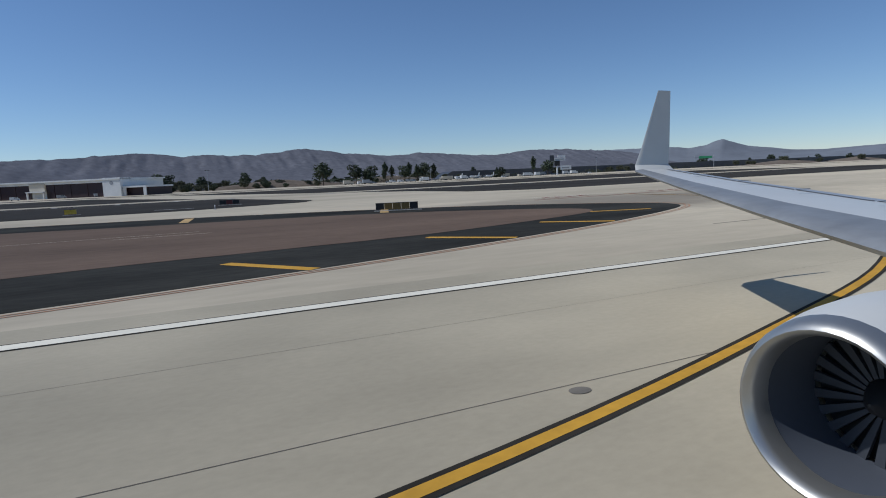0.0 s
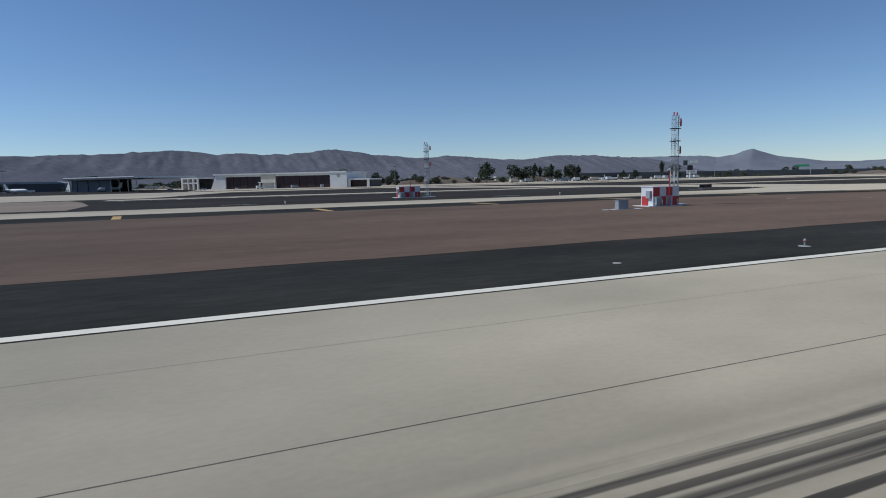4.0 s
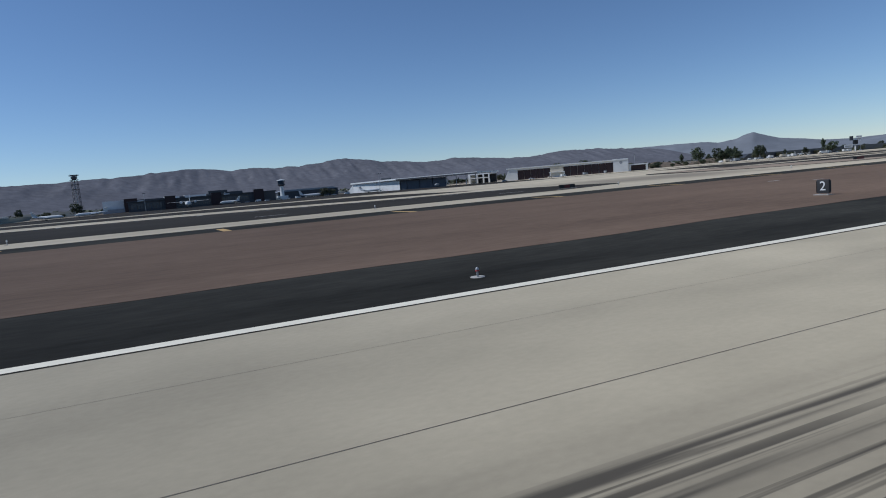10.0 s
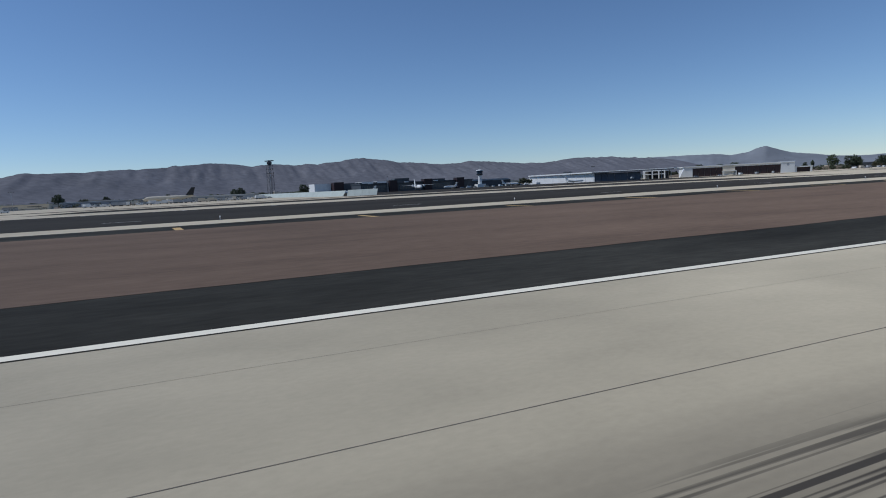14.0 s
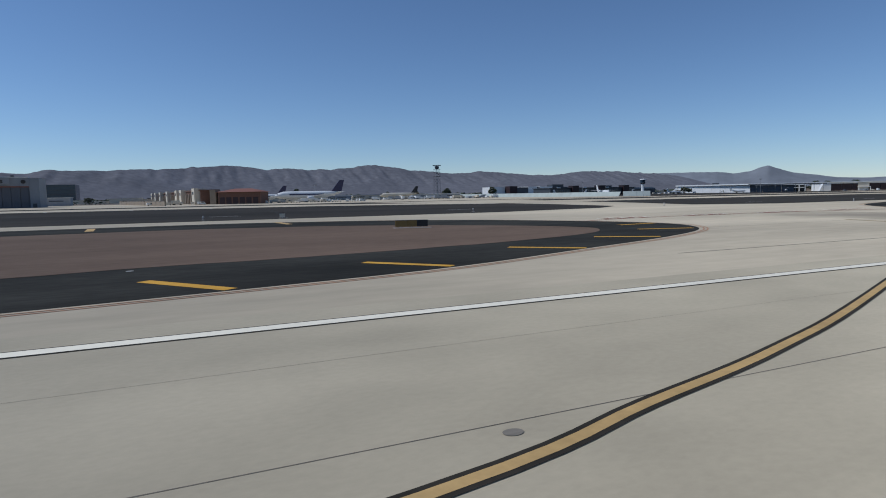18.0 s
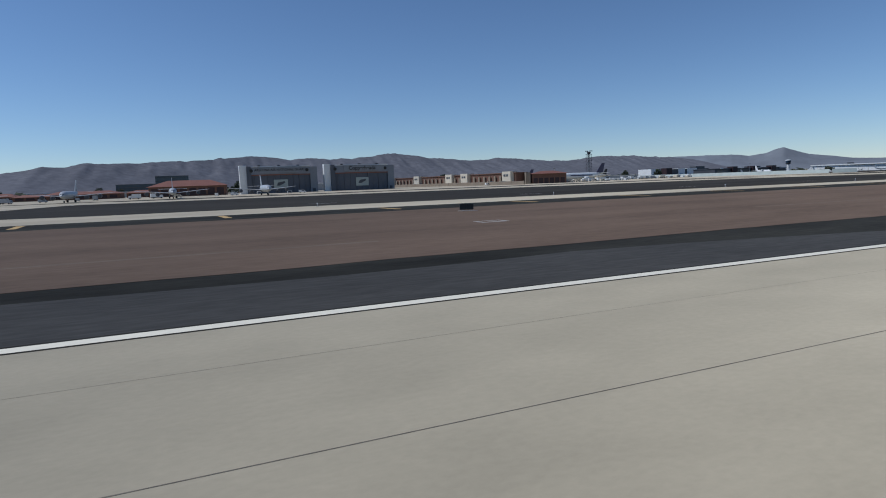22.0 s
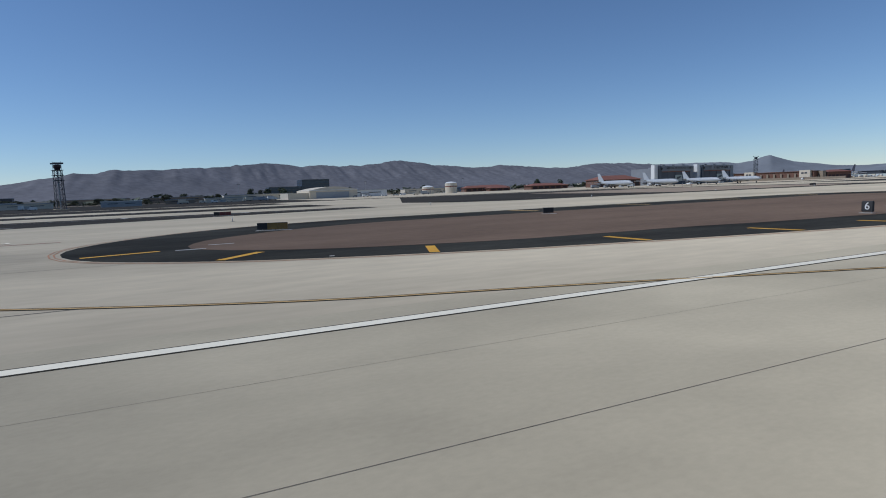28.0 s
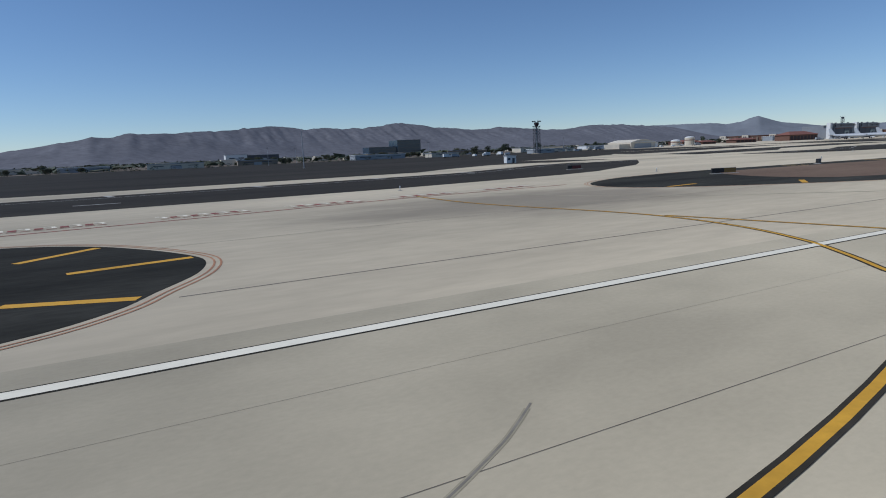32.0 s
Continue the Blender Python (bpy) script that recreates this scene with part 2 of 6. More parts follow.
def add_rubber(m, x_rear, x_front, y_near, y_far):
    """Tyre rubber worn into a pavement: long lanes along the run, in real metres, thinning out to the side."""
    n, l = m.node_tree.nodes, m.node_tree.links
    bsdf = n["Principled BSDF"]
    colour = bsdf.inputs["Base Color"].links[0].from_socket
    geo = n.new("ShaderNodeNewGeometry")
    mapping = n.new("ShaderNodeMapping")
    mapping.inputs["Scale"].default_value = (1 / S, 1 / S, 1 / S)
    l.new(geo.outputs["Position"], mapping.inputs["Vector"])
    xyz = n.new("ShaderNodeSeparateXYZ")
    l.new(mapping.outputs[0], xyz.inputs[0])

    def ramp(socket, a, b, lo=0.0, hi=1.0):
        r = n.new("ShaderNodeMapRange")
        r.interpolation_type = "SMOOTHSTEP"
        for key, v in (("From Min", a), ("From Max", b), ("To Min", lo), ("To Max", hi)):
            r.inputs[key].default_value = v
        l.new(socket, r.inputs["Value"])
        return r.outputs[0]

    def streaks(sx, sy, lo, hi):
        stretch = n.new("ShaderNodeMapping")
        stretch.inputs["Scale"].default_value = (1 / sx, 1 / sy, 1.0)
        l.new(mapping.outputs[0], stretch.inputs["Vector"])
        tex = n.new("ShaderNodeTexNoise")
        tex.inputs["Scale"].default_value = 1.0
        tex.inputs["Detail"].default_value = 2.5
        l.new(stretch.outputs[0], tex.inputs["Vector"])
        return ramp(tex.outputs["Fac"], lo, hi)

    def times(a, b):
        k = n.new("ShaderNodeMath")
        k.operation = "MULTIPLY"
        l.new(a, k.inputs[0])
        l.new(b, k.inputs[1])
        return k.outputs[0]

    along = times(ramp(xyz.outputs[0], x_front - 90, x_front), ramp(xyz.outputs[0], x_rear, x_rear - 60))
    sharp = times(times(streaks(30.0, 0.26, 0.45, 0.57), ramp(xyz.outputs[1], y_far, y_near)), streaks(15.0, 1.4, 0.30, 0.56))
    veil = times(times(streaks(60.0, 1.1, 0.25, 0.75), ramp(xyz.outputs[1], y_far + 1.6, y_near - 0.4)), ramp(xyz.outputs[1], -9.0, -4.0, 0.55, 0.55))
    top = n.new("ShaderNodeMath")
    top.operation = "MAXIMUM"
    l.new(sharp, top.inputs[0])
    l.new(veil, top.inputs[1])
    fac = times(top.outputs[0], along)
    mix = n.new("ShaderNodeMix")
    mix.data_type = "RGBA"
    l.new(fac, mix.inputs[0])
    l.new(colour, mix.inputs[6])
    mix.inputs[7].default_value = (0.050, 0.042, 0.032, 1.0)
    l.new(mix.outputs[2], bsdf.inputs["Base Color"])


def add_track(m, x_rear, x_front, y, half, strength):
    """One dark tyre track along the run, wandering and patchy, in real metres."""
    n, l = m.node_tree.nodes, m.node_tree.links
    bsdf = n["Principled BSDF"]
    colour = bsdf.inputs["Base Color"].links[0].from_socket
    geo = n.new("ShaderNodeNewGeometry")
    mapping = n.new("ShaderNodeMapping")
    mapping.inputs["Scale"].default_value = (1 / S, 1 / S, 1 / S)
    l.new(geo.outputs["Position"], mapping.inputs["Vector"])
    xyz = n.new("ShaderNodeSeparateXYZ")
    l.new(mapping.outputs[0], xyz.inputs[0])

    def math_node(kind, a, b):
        k = n.new("ShaderNodeMath")
        k.operation = kind
        for i, v in enumerate((a, b)):
            if isinstance(v, (int, float)):
                k.inputs[i].default_value = v
            elif v is not None:
                l.new(v, k.inputs[i])
        return k.outputs[0]

    def ramp(socket, a, b):
        r = n.new("ShaderNodeMapRange")
        r.interpolation_type = "SMOOTHSTEP"
        r.inputs["From Min"].default_value = a
        r.inputs["From Max"].default_value = b
        l.new(socket, r.inputs["Value"])
        return r.outputs[0]

    def streak(sx, sy):
        stretch = n.new("ShaderNodeMapping")
        stretch.inputs["Scale"].default_value = (1 / sx, 1 / sy, 1.0)
        stretch.inputs["Location"].default_value = (y, y * 3, 0.0)
        l.new(mapping.outputs[0], stretch.inputs["Vector"])
        tex = n.new("ShaderNodeTexNoise")
        tex.inputs["Scale"].default_value = 1.0
        tex.inputs["Detail"].default_value = 3.0
        l.new(stretch.outputs[0], tex.inputs["Vector"])
        return tex.outputs["Fac"]

    off = math_node("ADD", xyz.outputs[1], math_node("MULTIPLY", streak(45.0, 50.0), 0.5))
    dist = math_node("ABSOLUTE", math_node("SUBTRACT", off, y + 0.25), None)
    core = ramp(dist, half * 1.5, half * 0.5)
    along = math_node("MULTIPLY", ramp(xyz.outputs[0], x_front - 90, x_front), ramp(xyz.outputs[0], x_rear, x_rear - 15))
    worn = math_node("MULTIPLY", ramp(streak(13.0, 0.4), 0.40, 0.58), strength)
    mix = n.new("ShaderNodeMix")
    mix.data_type = "RGBA"
    l.new(math_node("MULTIPLY", math_node("MULTIPLY", core, along), worn), mix.inputs[0])
    l.new(colour, mix.inputs[6])
    mix.inputs[7].default_value = (0.045, 0.038, 0.030, 1.0)
    l.new(mix.outputs[2], bsdf.inputs["Base Color"])


def add_smudge(m, cx, cy, rx, ry, strength):
    """A worn dark patch where tyres turn, ragged at its rim, in real metres."""
    n, l = m.node_tree.nodes, m.node_tree.links
    bsdf = n["Principled BSDF"]
    colour = bsdf.inputs["Base Color"].links[0].from_socket
    geo = n.new("ShaderNodeNewGeometry")
    mapping = n.new("ShaderNodeMapping")
    mapping.inputs["Scale"].default_value = (1 / S / rx, 1 / S / ry, 0.0)
    mapping.inputs["Location"].default_value = (-cx / rx, -cy / ry, 0.0)
    l.new(geo.outputs["Position"], mapping.inputs["Vector"])
    length = n.new("ShaderNodeVectorMath")
    length.operation = "LENGTH"
    l.new(mapping.outputs[0], length.inputs[0])
    tex = n.new("ShaderNodeTexNoise")
    tex.inputs["Scale"].default_value = 2.2
    tex.inputs["Detail"].default_value = 5.0
    l.new(mapping.outputs[0], tex.inputs["Vector"])
    add = n.new("ShaderNodeMath")
    l.new(length.outputs["Value"], add.inputs[0])
    l.new(tex.outputs["Fac"], add.inputs[1])
    r = n.new("ShaderNodeMapRange")
    r.interpolation_type = "SMOOTHSTEP"
    for key, v in (("From Min", 1.7), ("From Max", 0.85), ("To Min", 0.0), ("To Max", strength)):
        r.inputs[key].default_value = v
    l.new(add.outputs[0], r.inputs["Value"])
    mix = n.new("ShaderNodeMix")
    mix.data_type = "RGBA"
    l.new(r.outputs[0], mix.inputs[0])
    l.new(colour, mix.inputs[6])
    mix.inputs[7].default_value = (0.13, 0.108, 0.082, 1.0)
    l.new(mix.outputs[2], bsdf.inputs["Base Color"])


for cx, cy, rx, ry in ((-160, 150, 40, 40), (-660, 46, 15, 27), (-1848, 58, 34, 14), (150, 62, 30, 20), (-1535, 60, 26, 20)):
    add_smudge(M_TAXI, cx, cy, rx, ry, 0.6)
add_smudge(M_CONCRETE, 0, 8.1, 3.2, 1.1, 0.4)
add_smudge(M_CONCRETE, -272, 12, 8, 4, 0.3)
add_rubber(M_CONCRETE, 25.0, -500.0, 5.4, 7.6)
for y, half, strength in ((6.35, 0.17, 0.85), (5.55, 0.14, 0.8)):
    add_track(M_CONCRETE, 30.0, -350.0, y, half, strength)
# ---- helpers ----
class Mesher:
    """Collects simple solids, in real metres."""

    def __init__(self):
        self.v, self.f = [], []

    def add(self, verts, faces):
        k = len(self.v)
        self.v += [tuple(p) for p in verts]
        self.f += [tuple(i + k for i in q) for q in faces]
        return self

    def box(self, x0, x1, y0, y1, z0, z1, taper=0.0):
        t = taper
        vs = [(x0, y0, z0), (x1, y0, z0), (x1, y1, z0), (x0, y1, z0), (x0 + t, y0 + t, z1), (x1 - t, y0 + t, z1), (x1 - t, y1 - t, z1), (x0 + t, y1 - t, z1)]
        return self.add(vs, [(3, 2, 1, 0), (4, 5, 6, 7), (0, 1, 5, 4), (1, 2, 6, 5), (2, 3, 7, 6), (3, 0, 4, 7)])

    def prism(self, poly, z0, z1):
        """A flat polygon (counter-clockwise) given thickness."""
        n = len(poly)
        vs = [(x, y, z0) for x, y in poly] + [(x, y, z1) for x, y in poly]
        return self.add(vs, [tuple(range(n - 1, -1, -1)), tuple(range(n, 2 * n))] + [(i, (i + 1) % n, n + (i + 1) % n, n + i) for i in range(n)])

    def wall(self, poly, y0, y1):
        """An outline in x and z given depth from y0 to y1."""
        n = len(poly)
        vs = [(x, y0, z) for x, z in poly] + [(x, y1, z) for x, z in poly]
        return self.add(vs, [tuple(range(n)), tuple(range(2 * n - 1, n - 1, -1))] + [(i, n + i, n + (i + 1) % n, (i + 1) % n) for i in range(n)])

    def rings(self, rings, cap=True, close=True):
        """Skins a list of rings of points."""
        n = len(rings[0])
        vs = [p for r in rings for p in r]
        fs = []
        for k in range(len(rings) - 1):
            for i in range(n if close else n - 1):
                j = (i + 1) % n
                fs.append((k * n + i, k * n + j, (k + 1) * n + j, (k + 1) * n + i))
        if cap:
            fs += [tuple(range(n - 1, -1, -1)), tuple(range((len(rings) - 1) * n, len(rings) * n))]
        return self.add(vs, fs)

    def tube(self, a, b, r0, r1=None, n=8):
        """A round bar from a to b."""
        a, b = Vector(a), Vector(b)
        r1 = r0 if r1 is None else r1
        q = (b - a).to_track_quat("Z", "Y")
        rs = []
        for p, r in ((a, r0), (b, r1)):
            rs.append([p + q @ Vector((r * math.cos(2 * math.pi * i / n), r * math.sin(2 * math.pi * i / n), 0)) for i in range(n)])
        return self.rings(rs)

    def data(self, name, mat, smooth=False):
        me = bpy.data.meshes.new(name)
        me.from_pydata([(x * S, y * S, z * S) for x, y, z in self.v], [], self.f)
        me.materials.append(mat)
        bm = bmesh.new()
        bm.from_mesh(me)
        bmesh.ops.recalc_face_normals(bm, faces=bm.faces)
        bm.to_mesh(me)
        bm.free()
        if smooth:
            me.shade_smooth()
            me.set_sharp_from_angle(angle=radians(40))
        return me


def part(name, mesher, mat, parent, label="", smooth=False):
    """One mesh under a thing or a part."""
    ob = new(name, mesher.data(name, mat, smooth))
    ob.parent = parent
    if label:
        ob["label"] = label
    return ob


def thing(name, x, y, turn, label, category, group="", z=0.0):
    """An empty at a thing's base, to hold its parts."""
    ob = new(name)
    ob.matrix_world = pose(x * S, y * S, z * S, 0, 0, turn)
    return tagged(ob, label, category, group)


def structure(name, mesher, mat, label, category, smooth=False):
    return tagged(new(name, mesher.data(name, mat, smooth)), label, category, kind="structure")


def at(x, y, turn=0.0, z=0.0):
    return pose(x * S, y * S, z * S, 0, 0, turn)


def ribbon(pts, w):
    """The outline of a line of width w along pts."""
    left, right = [], []
    for i, p in enumerate(pts):
        a, b = pts[max(i - 1, 0)], pts[min(i + 1, len(pts) - 1)]
        dx, dy = b[0] - a[0], b[1] - a[1]
        d = math.hypot(dx, dy)
        nx, ny = -dy / d * w / 2, dx / d * w / 2
        left.append((p[0] + nx, p[1] + ny))
        right.append((p[0] - nx, p[1] - ny))
    return left, right


def strip(m, pts, w, z):
    """Adds a thin painted line to a mesher."""
    left, right = ribbon(pts, w)
    n = len(pts)
    m.add([(x, y, z) for x, y in left] + [(x, y, z) for x, y in right], [(i, n + i, n + i + 1, i + 1) for i in range(n - 1)])

# ---- the ground ----
structure("ground", Mesher().box(-13000, 13000, -6000, 13000, -4.0, -0.12), M_DESERT, "pale brown desert plain reaching the mountains", "ground")
structure("runway", Mesher().box(-2900, 600, -70, 22.4, -0.3, 0.0), M_CONCRETE, "long beige concrete runway with sealed joints", "runway")
structure("taxiway_apron", Mesher().box(-2900, 900, 22.4, 640, -0.3, -0.004), M_TAXI, "pale concrete taxiways and apron behind the runway", "pavement")


def smooth_line(pts, n=6):
    """A smooth curve through points."""
    out = []
    for i in range(len(pts) - 1):
        p0, p1, p2, p3 = (Vector(pts[min(max(i + k, 0), len(pts) - 1)]) for k in (-1, 0, 1, 2))
        for j in range(n):
            t = j / n
            out.append(tuple(0.5 * (2 * p1 + (p2 - p0) * t + (2 * p0 - 5 * p1 + 4 * p2 - p3) * t * t + (3 * p1 - p0 - 3 * p2 + p3) * t ** 3)))
    return out + [tuple(pts[-1])]


def toward_spine(pts, x_rear, x_front, y_rear, y_front, d_near, d_far):
    """An island's outline drawn in towards its middle line."""
    out = []
    for x, y in pts:
        xs = min(max(x, x_front), x_rear)
        y_mid = y_rear + (y_front - y_rear) * (x_rear - xs) / (x_rear - x_front)
        q = Vector((xs, y_mid))
        v = q - Vector((x, y))
        d = d_near * (0.86 if x < x_front and d_near > 12.9 else 1.0) if y < y_mid else d_near + (d_far - d_near) * min(1.0, (y - y_mid) / 30.0)
        out.append((x + v.x / v.length * d, y + v.y / v.length * d))
    return out


def inset(pts, d):
    """An outline moved inwards by d metres."""
    n = len(pts)
    out = []
    for i in range(n):
        p, a, b = Vector(pts[i]), Vector(pts[i - 1]), Vector(pts[(i + 1) % n])
        t = (b - a).normalized()
        out.append(tuple(p + Vector((-t.y, t.x)) * d))
    return out


def ragged(pts, step, amount):
    """A closed outline in short steps that wander a little to either side."""
    out = []
    for i, a in enumerate(pts):
        a, b = Vector(a), Vector(pts[(i + 1) % len(pts)])
        n = max(1, int((b - a).length / step))
        for k in range(n):
            p = a.lerp(b, k / n)
            out.append((p.x, p.y + amount * noise.noise(Vector((p.x / 9.0, p.y / 9.0, 0.5))) + 0.5 * amount * noise.noise(Vector((p.x / 2.6, p.y / 2.6, 4.5)))))
    return out


# Each island: its rear end and its front end, from the near side to the far side, and how far the dirt stays from the near edge.
ISLANDS = [
    ("island_a", [(44, 20.27), (58, 21.2), (73, 23), (86, 25.6), (99, 28.6), (113, 32.8), (126, 37.6), (139, 44), (144, 49), (143, 55), (133, 67), (119, 76.5), (96, 86), (62, 93), (30, 97)],
     [(-596, 20.27), (-610, 21.2), (-622, 24), (-633, 31.8), (-638, 42), (-634, 56), (-622, 74), (-604, 90), (-578, 100)], 11.0, 13.0),
    ("island_b", [(-808, 20.27), (-795, 22.6), (-781, 25), (-755, 29), (-742, 31.6), (-729, 36.4), (-716, 41.4), (-706, 46.8), (-700.5, 53), (-699, 60), (-703, 72), (-714, 88), (-730, 99), (-750, 106)],
     [(-1246, 20.27), (-1248.5, 26), (-1250.5, 34), (-1253, 48), (-1254.5, 64), (-1252, 80), (-1247, 93), (-1240, 101), (-1226, 106)], 13.1, 17.0),
    ("island_c", [(-1338, 29.0), (-1328, 31), (-1321, 40), (-1320, 60), (-1325, 84), (-1334, 95), (-1350, 100)],
     [(-1415, 28.6), (-1433, 30), (-1447, 32), (-1462, 35), (-1479, 39.4), (-1494, 46), (-1504, 56), (-1505, 70), (-1496, 85), (-1482, 95), (-1462, 100)], 10.2, 16.0),
    ("island_d", [(-1598, 20.27), (-1588, 21.2), (-1581.4, 23.8), (-1575.8, 28.2), (-1572.6, 33), (-1571.5, 41), (-1573.5, 47), (-1578, 52.6), (-1588, 61), (-1599, 65.8), (-1620, 69)],
     [(-1712, 20.27), (-1728, 23.2), (-1742, 27), (-1758, 31), (-1777, 35), (-1793, 39.4), (-1811, 48), (-1824, 58), (-1828, 67), (-1823, 76), (-1808, 83), (-1784, 85)], 14.4, 15.0),
    ("island_e", [(-1916, 20.27), (-1905, 23.2), (-1896.4, 26.2), (-1892.8, 28.9), (-1890.9, 32.0), (-1888.6, 36), (-1887.7, 40.3), (-1888.6, 44), (-1891.3, 49.2), (-1895.2, 54.5), (-1901.3, 58.6), (-1912, 61)],
     [(-2400, 20.27), (-2425, 26), (-2436, 40), (-2425, 56), (-2400, 61)], 11.0, 11.0),
]
# The slanting island's dirt keeps no even distance from its edge.
DIRT_D = [(-1620, 33), (-1605, 32.6), (-1597, 32.7), (-1592.5, 33.1), (-1589, 34.4), (-1586, 37.9), (-1587, 42), (-1589.4, 45.7), (-1595, 52.5), (-1603, 56.5), (-1620, 59), (-1700, 68), (-1748, 74.5), (-1779, 77.5),
          (-1791, 75.5), (-1797, 67.5), (-1799.5, 60), (-1798.5, 52.5), (-1795, 49.3), (-1784, 46.2), (-1768, 41.7), (-1745, 36.5), (-1722, 33.6), (-1690, 33), (-1620, 33)]
for name, rear, front, near, far in ISLANDS:
    outline = smooth_line(rear, 4) + smooth_line(front[::-1], 4)
    structure(name + "_shoulder", Mesher().prism(outline, -0.2, 0.012), M_ASPHALT, "black asphalt shoulder around a dirt island", "pavement")
    tips = max(p[0] for p in rear), min(p[0] for p in front)
    y_mid = (rear[0][1] + rear[-1][1]) / 2 - (4 if near < 12 else 6)
    reach = 26 if near > 12 else 20 if far < 12 else 62
    inner = toward_spine(outline, tips[0] - min(62, reach * 3), tips[1] + reach, y_mid, y_mid, near, far)
    if name == "island_d":
        inner = smooth_line(DIRT_D, 3)[:-1]
    inner = ragged(inner, 3.0, 0.4)
    structure(name + "_dirt", Mesher().prism(inner, -0.1, 0.03), M_DIRT, "packed reddish brown dirt between taxiways", "ground")
    rim = Mesher()
    for off in (0.5, 0.9):
        for end in ((rear,) if name == "island_b" else (rear, front[::-1])):
            o = inset(smooth_line(end, 4), -off)[1:-1]
            strip(rim, o, 0.13, 0.014)
    structure(name + "_edge_lines", rim, M_ORANGE, "thin faded double edge lines around an island end", "road marking")

aged = [(-1245.5, 20.4)] + [(-960 - 7.1 * i, 20.4 + min(1.0, i / 6.0) * (8.6 + 2.6 * noise.noise(Vector((i * 0.21, 3.3, 0))))) for i in range(40)][::-1]
structure("aged_asphalt_strip", Mesher().prism([aged[0]] + [(-960, 20.4)] + aged[1:][::-1] + [(-1246.8, 31.8)], -0.1, 0.016), M_ASPHALT_AGED, "aged grey asphalt strip beside the edge stripe", "pavement")

FAR = [
    ("far_field_a", [(420, 118), (172, 118), (160, 130), (158, 160), (90, 320), (420, 320)]),
    ("far_field_b", [(122, 132), (118, 122), (96, 113), (40, 114), (-60, 117), (-92, 120.5), (-104, 122.6), (-114.5, 132.8), (-120, 144.4), (-124, 165), (-122, 192), (-108, 208), (-50, 214), (-20, 300), (60, 320), (110, 180)]),
    ("far_field_c", [(-189, 130), (-195, 123.5), (-215, 117.5), (-400, 118), (-480, 114), (-600, 116), (-618, 130), (-604, 170), (-560, 325), (-260, 322), (-216, 300), (-206, 250), (-200, 180), (-191, 150)]),
    ("far_field_d", [(-637, 150), (-640, 138), (-655, 126), (-690, 119), (-760, 121), (-1040, 134), (-1066, 142), (-1082, 165), (-1082, 200), (-1050, 375), (-660, 372), (-628, 240), (-630, 190)]),
    ("far_field_e", [(-1148, 212), (-1158, 182), (-1170, 159), (-1184, 155), (-1207, 160), (-1390, 166), (-1408, 178), (-1415, 205), (-1360, 345), (-1200, 345), (-1150, 290)]),
    ("far_field_f", [(-1440, 162), (-1510, 140), (-1560, 122), (-1625, 120), (-1655, 127), (-1668, 143), (-1670, 170), (-1600, 330), (-1440, 330)]),
    ("far_field_i", [(-40, 373), (-400, 373), (-412, 395), (-425, 560), (-380, 640), (-100, 640), (-30, 470)]),
    ("far_field_h", [(-1400, 345), (-1560, 335), (-1640, 262), (-1690, 236), (-1712, 232), (-2500, 232), (-2500, 640), (-1400, 640)]),
    ("far_field_g", [(-1720, 165), (-1745, 140), (-1761, 126), (-1773, 119.6), (-1792, 108.2), (-1806, 104), (-1850, 98), (-1960, 96), (-2500, 96), (-2500, 330), (-1760, 330), (-1712, 190)]),
]
for name, outline in FAR:
    structure(name, Mesher().prism(outline[::-1], -0.1, 0.005 if name == "far_field_h" else 0.012), M_ASPHALT_OLD, "dark asphalt field beyond the parallel taxiway", "pavement")
# Pale taxi lanes across the dark fields: points of the near edge, with the width there.
LANES = [
    [(-60, 190, 13), (420, 190, 13)], [(-640, 224, 48), (-400, 222, 46), (-300, 208, 38), (-240, 178, 24), (-195, 172, 18)],
    [(-1160, 285, 50), (-900, 282, 52), (-700, 268, 60), (-655, 240, 50), (-640.1, 226, 48)], [(-1745, 165, 22), (-1610, 156, 24), (-1570, 174, 30), (-1440, 176, 30)], [(-1700, 214, 26), (-1600, 222, 30), (-1440, 248, 36)], [(-2500, 140, 22), (-1900, 140, 22), (-1812, 145, 21), (-1793, 154, 27), (-1766, 168, 28), (-1745.1, 172, 20)],
]
for k, pts in enumerate(LANES):
    outline = [(x, y) for x, y, w in pts] + [(x, y + w) for x, y, w in pts[::-1]]
    structure("far_taxi_lane_%d" % (k + 1), Mesher().prism(outline, -0.1, 0.030), M_TAXI, "pale taxi lane across the dark field", "pavement")
for k, outline in enumerate((
        [(-104, 206), (-113, 172), (-112.6, 146), (-103.5, 130.5), (-92, 126), (-58, 124), (-58, 150), (-64, 182), (-70, 202)],
        [(-1190, 290), (-1300, 292), (-1308, 230), (-1304, 176), (-1198, 174), (-1183, 177), (-1171, 192), (-1165, 250)])):
    structure("pale_infield_%d" % (k + 1), Mesher().prism(outline, -0.1, 0.030), M_INFIELD, "pale brown dirt inside a loop of dark asphalt", "ground")
structure("apron_edge_road", Mesher().box(-2900, 900, 352, 372, -0.1, 0.020), M_ASPHALT_OLD, "dark service road along the apron", "road")

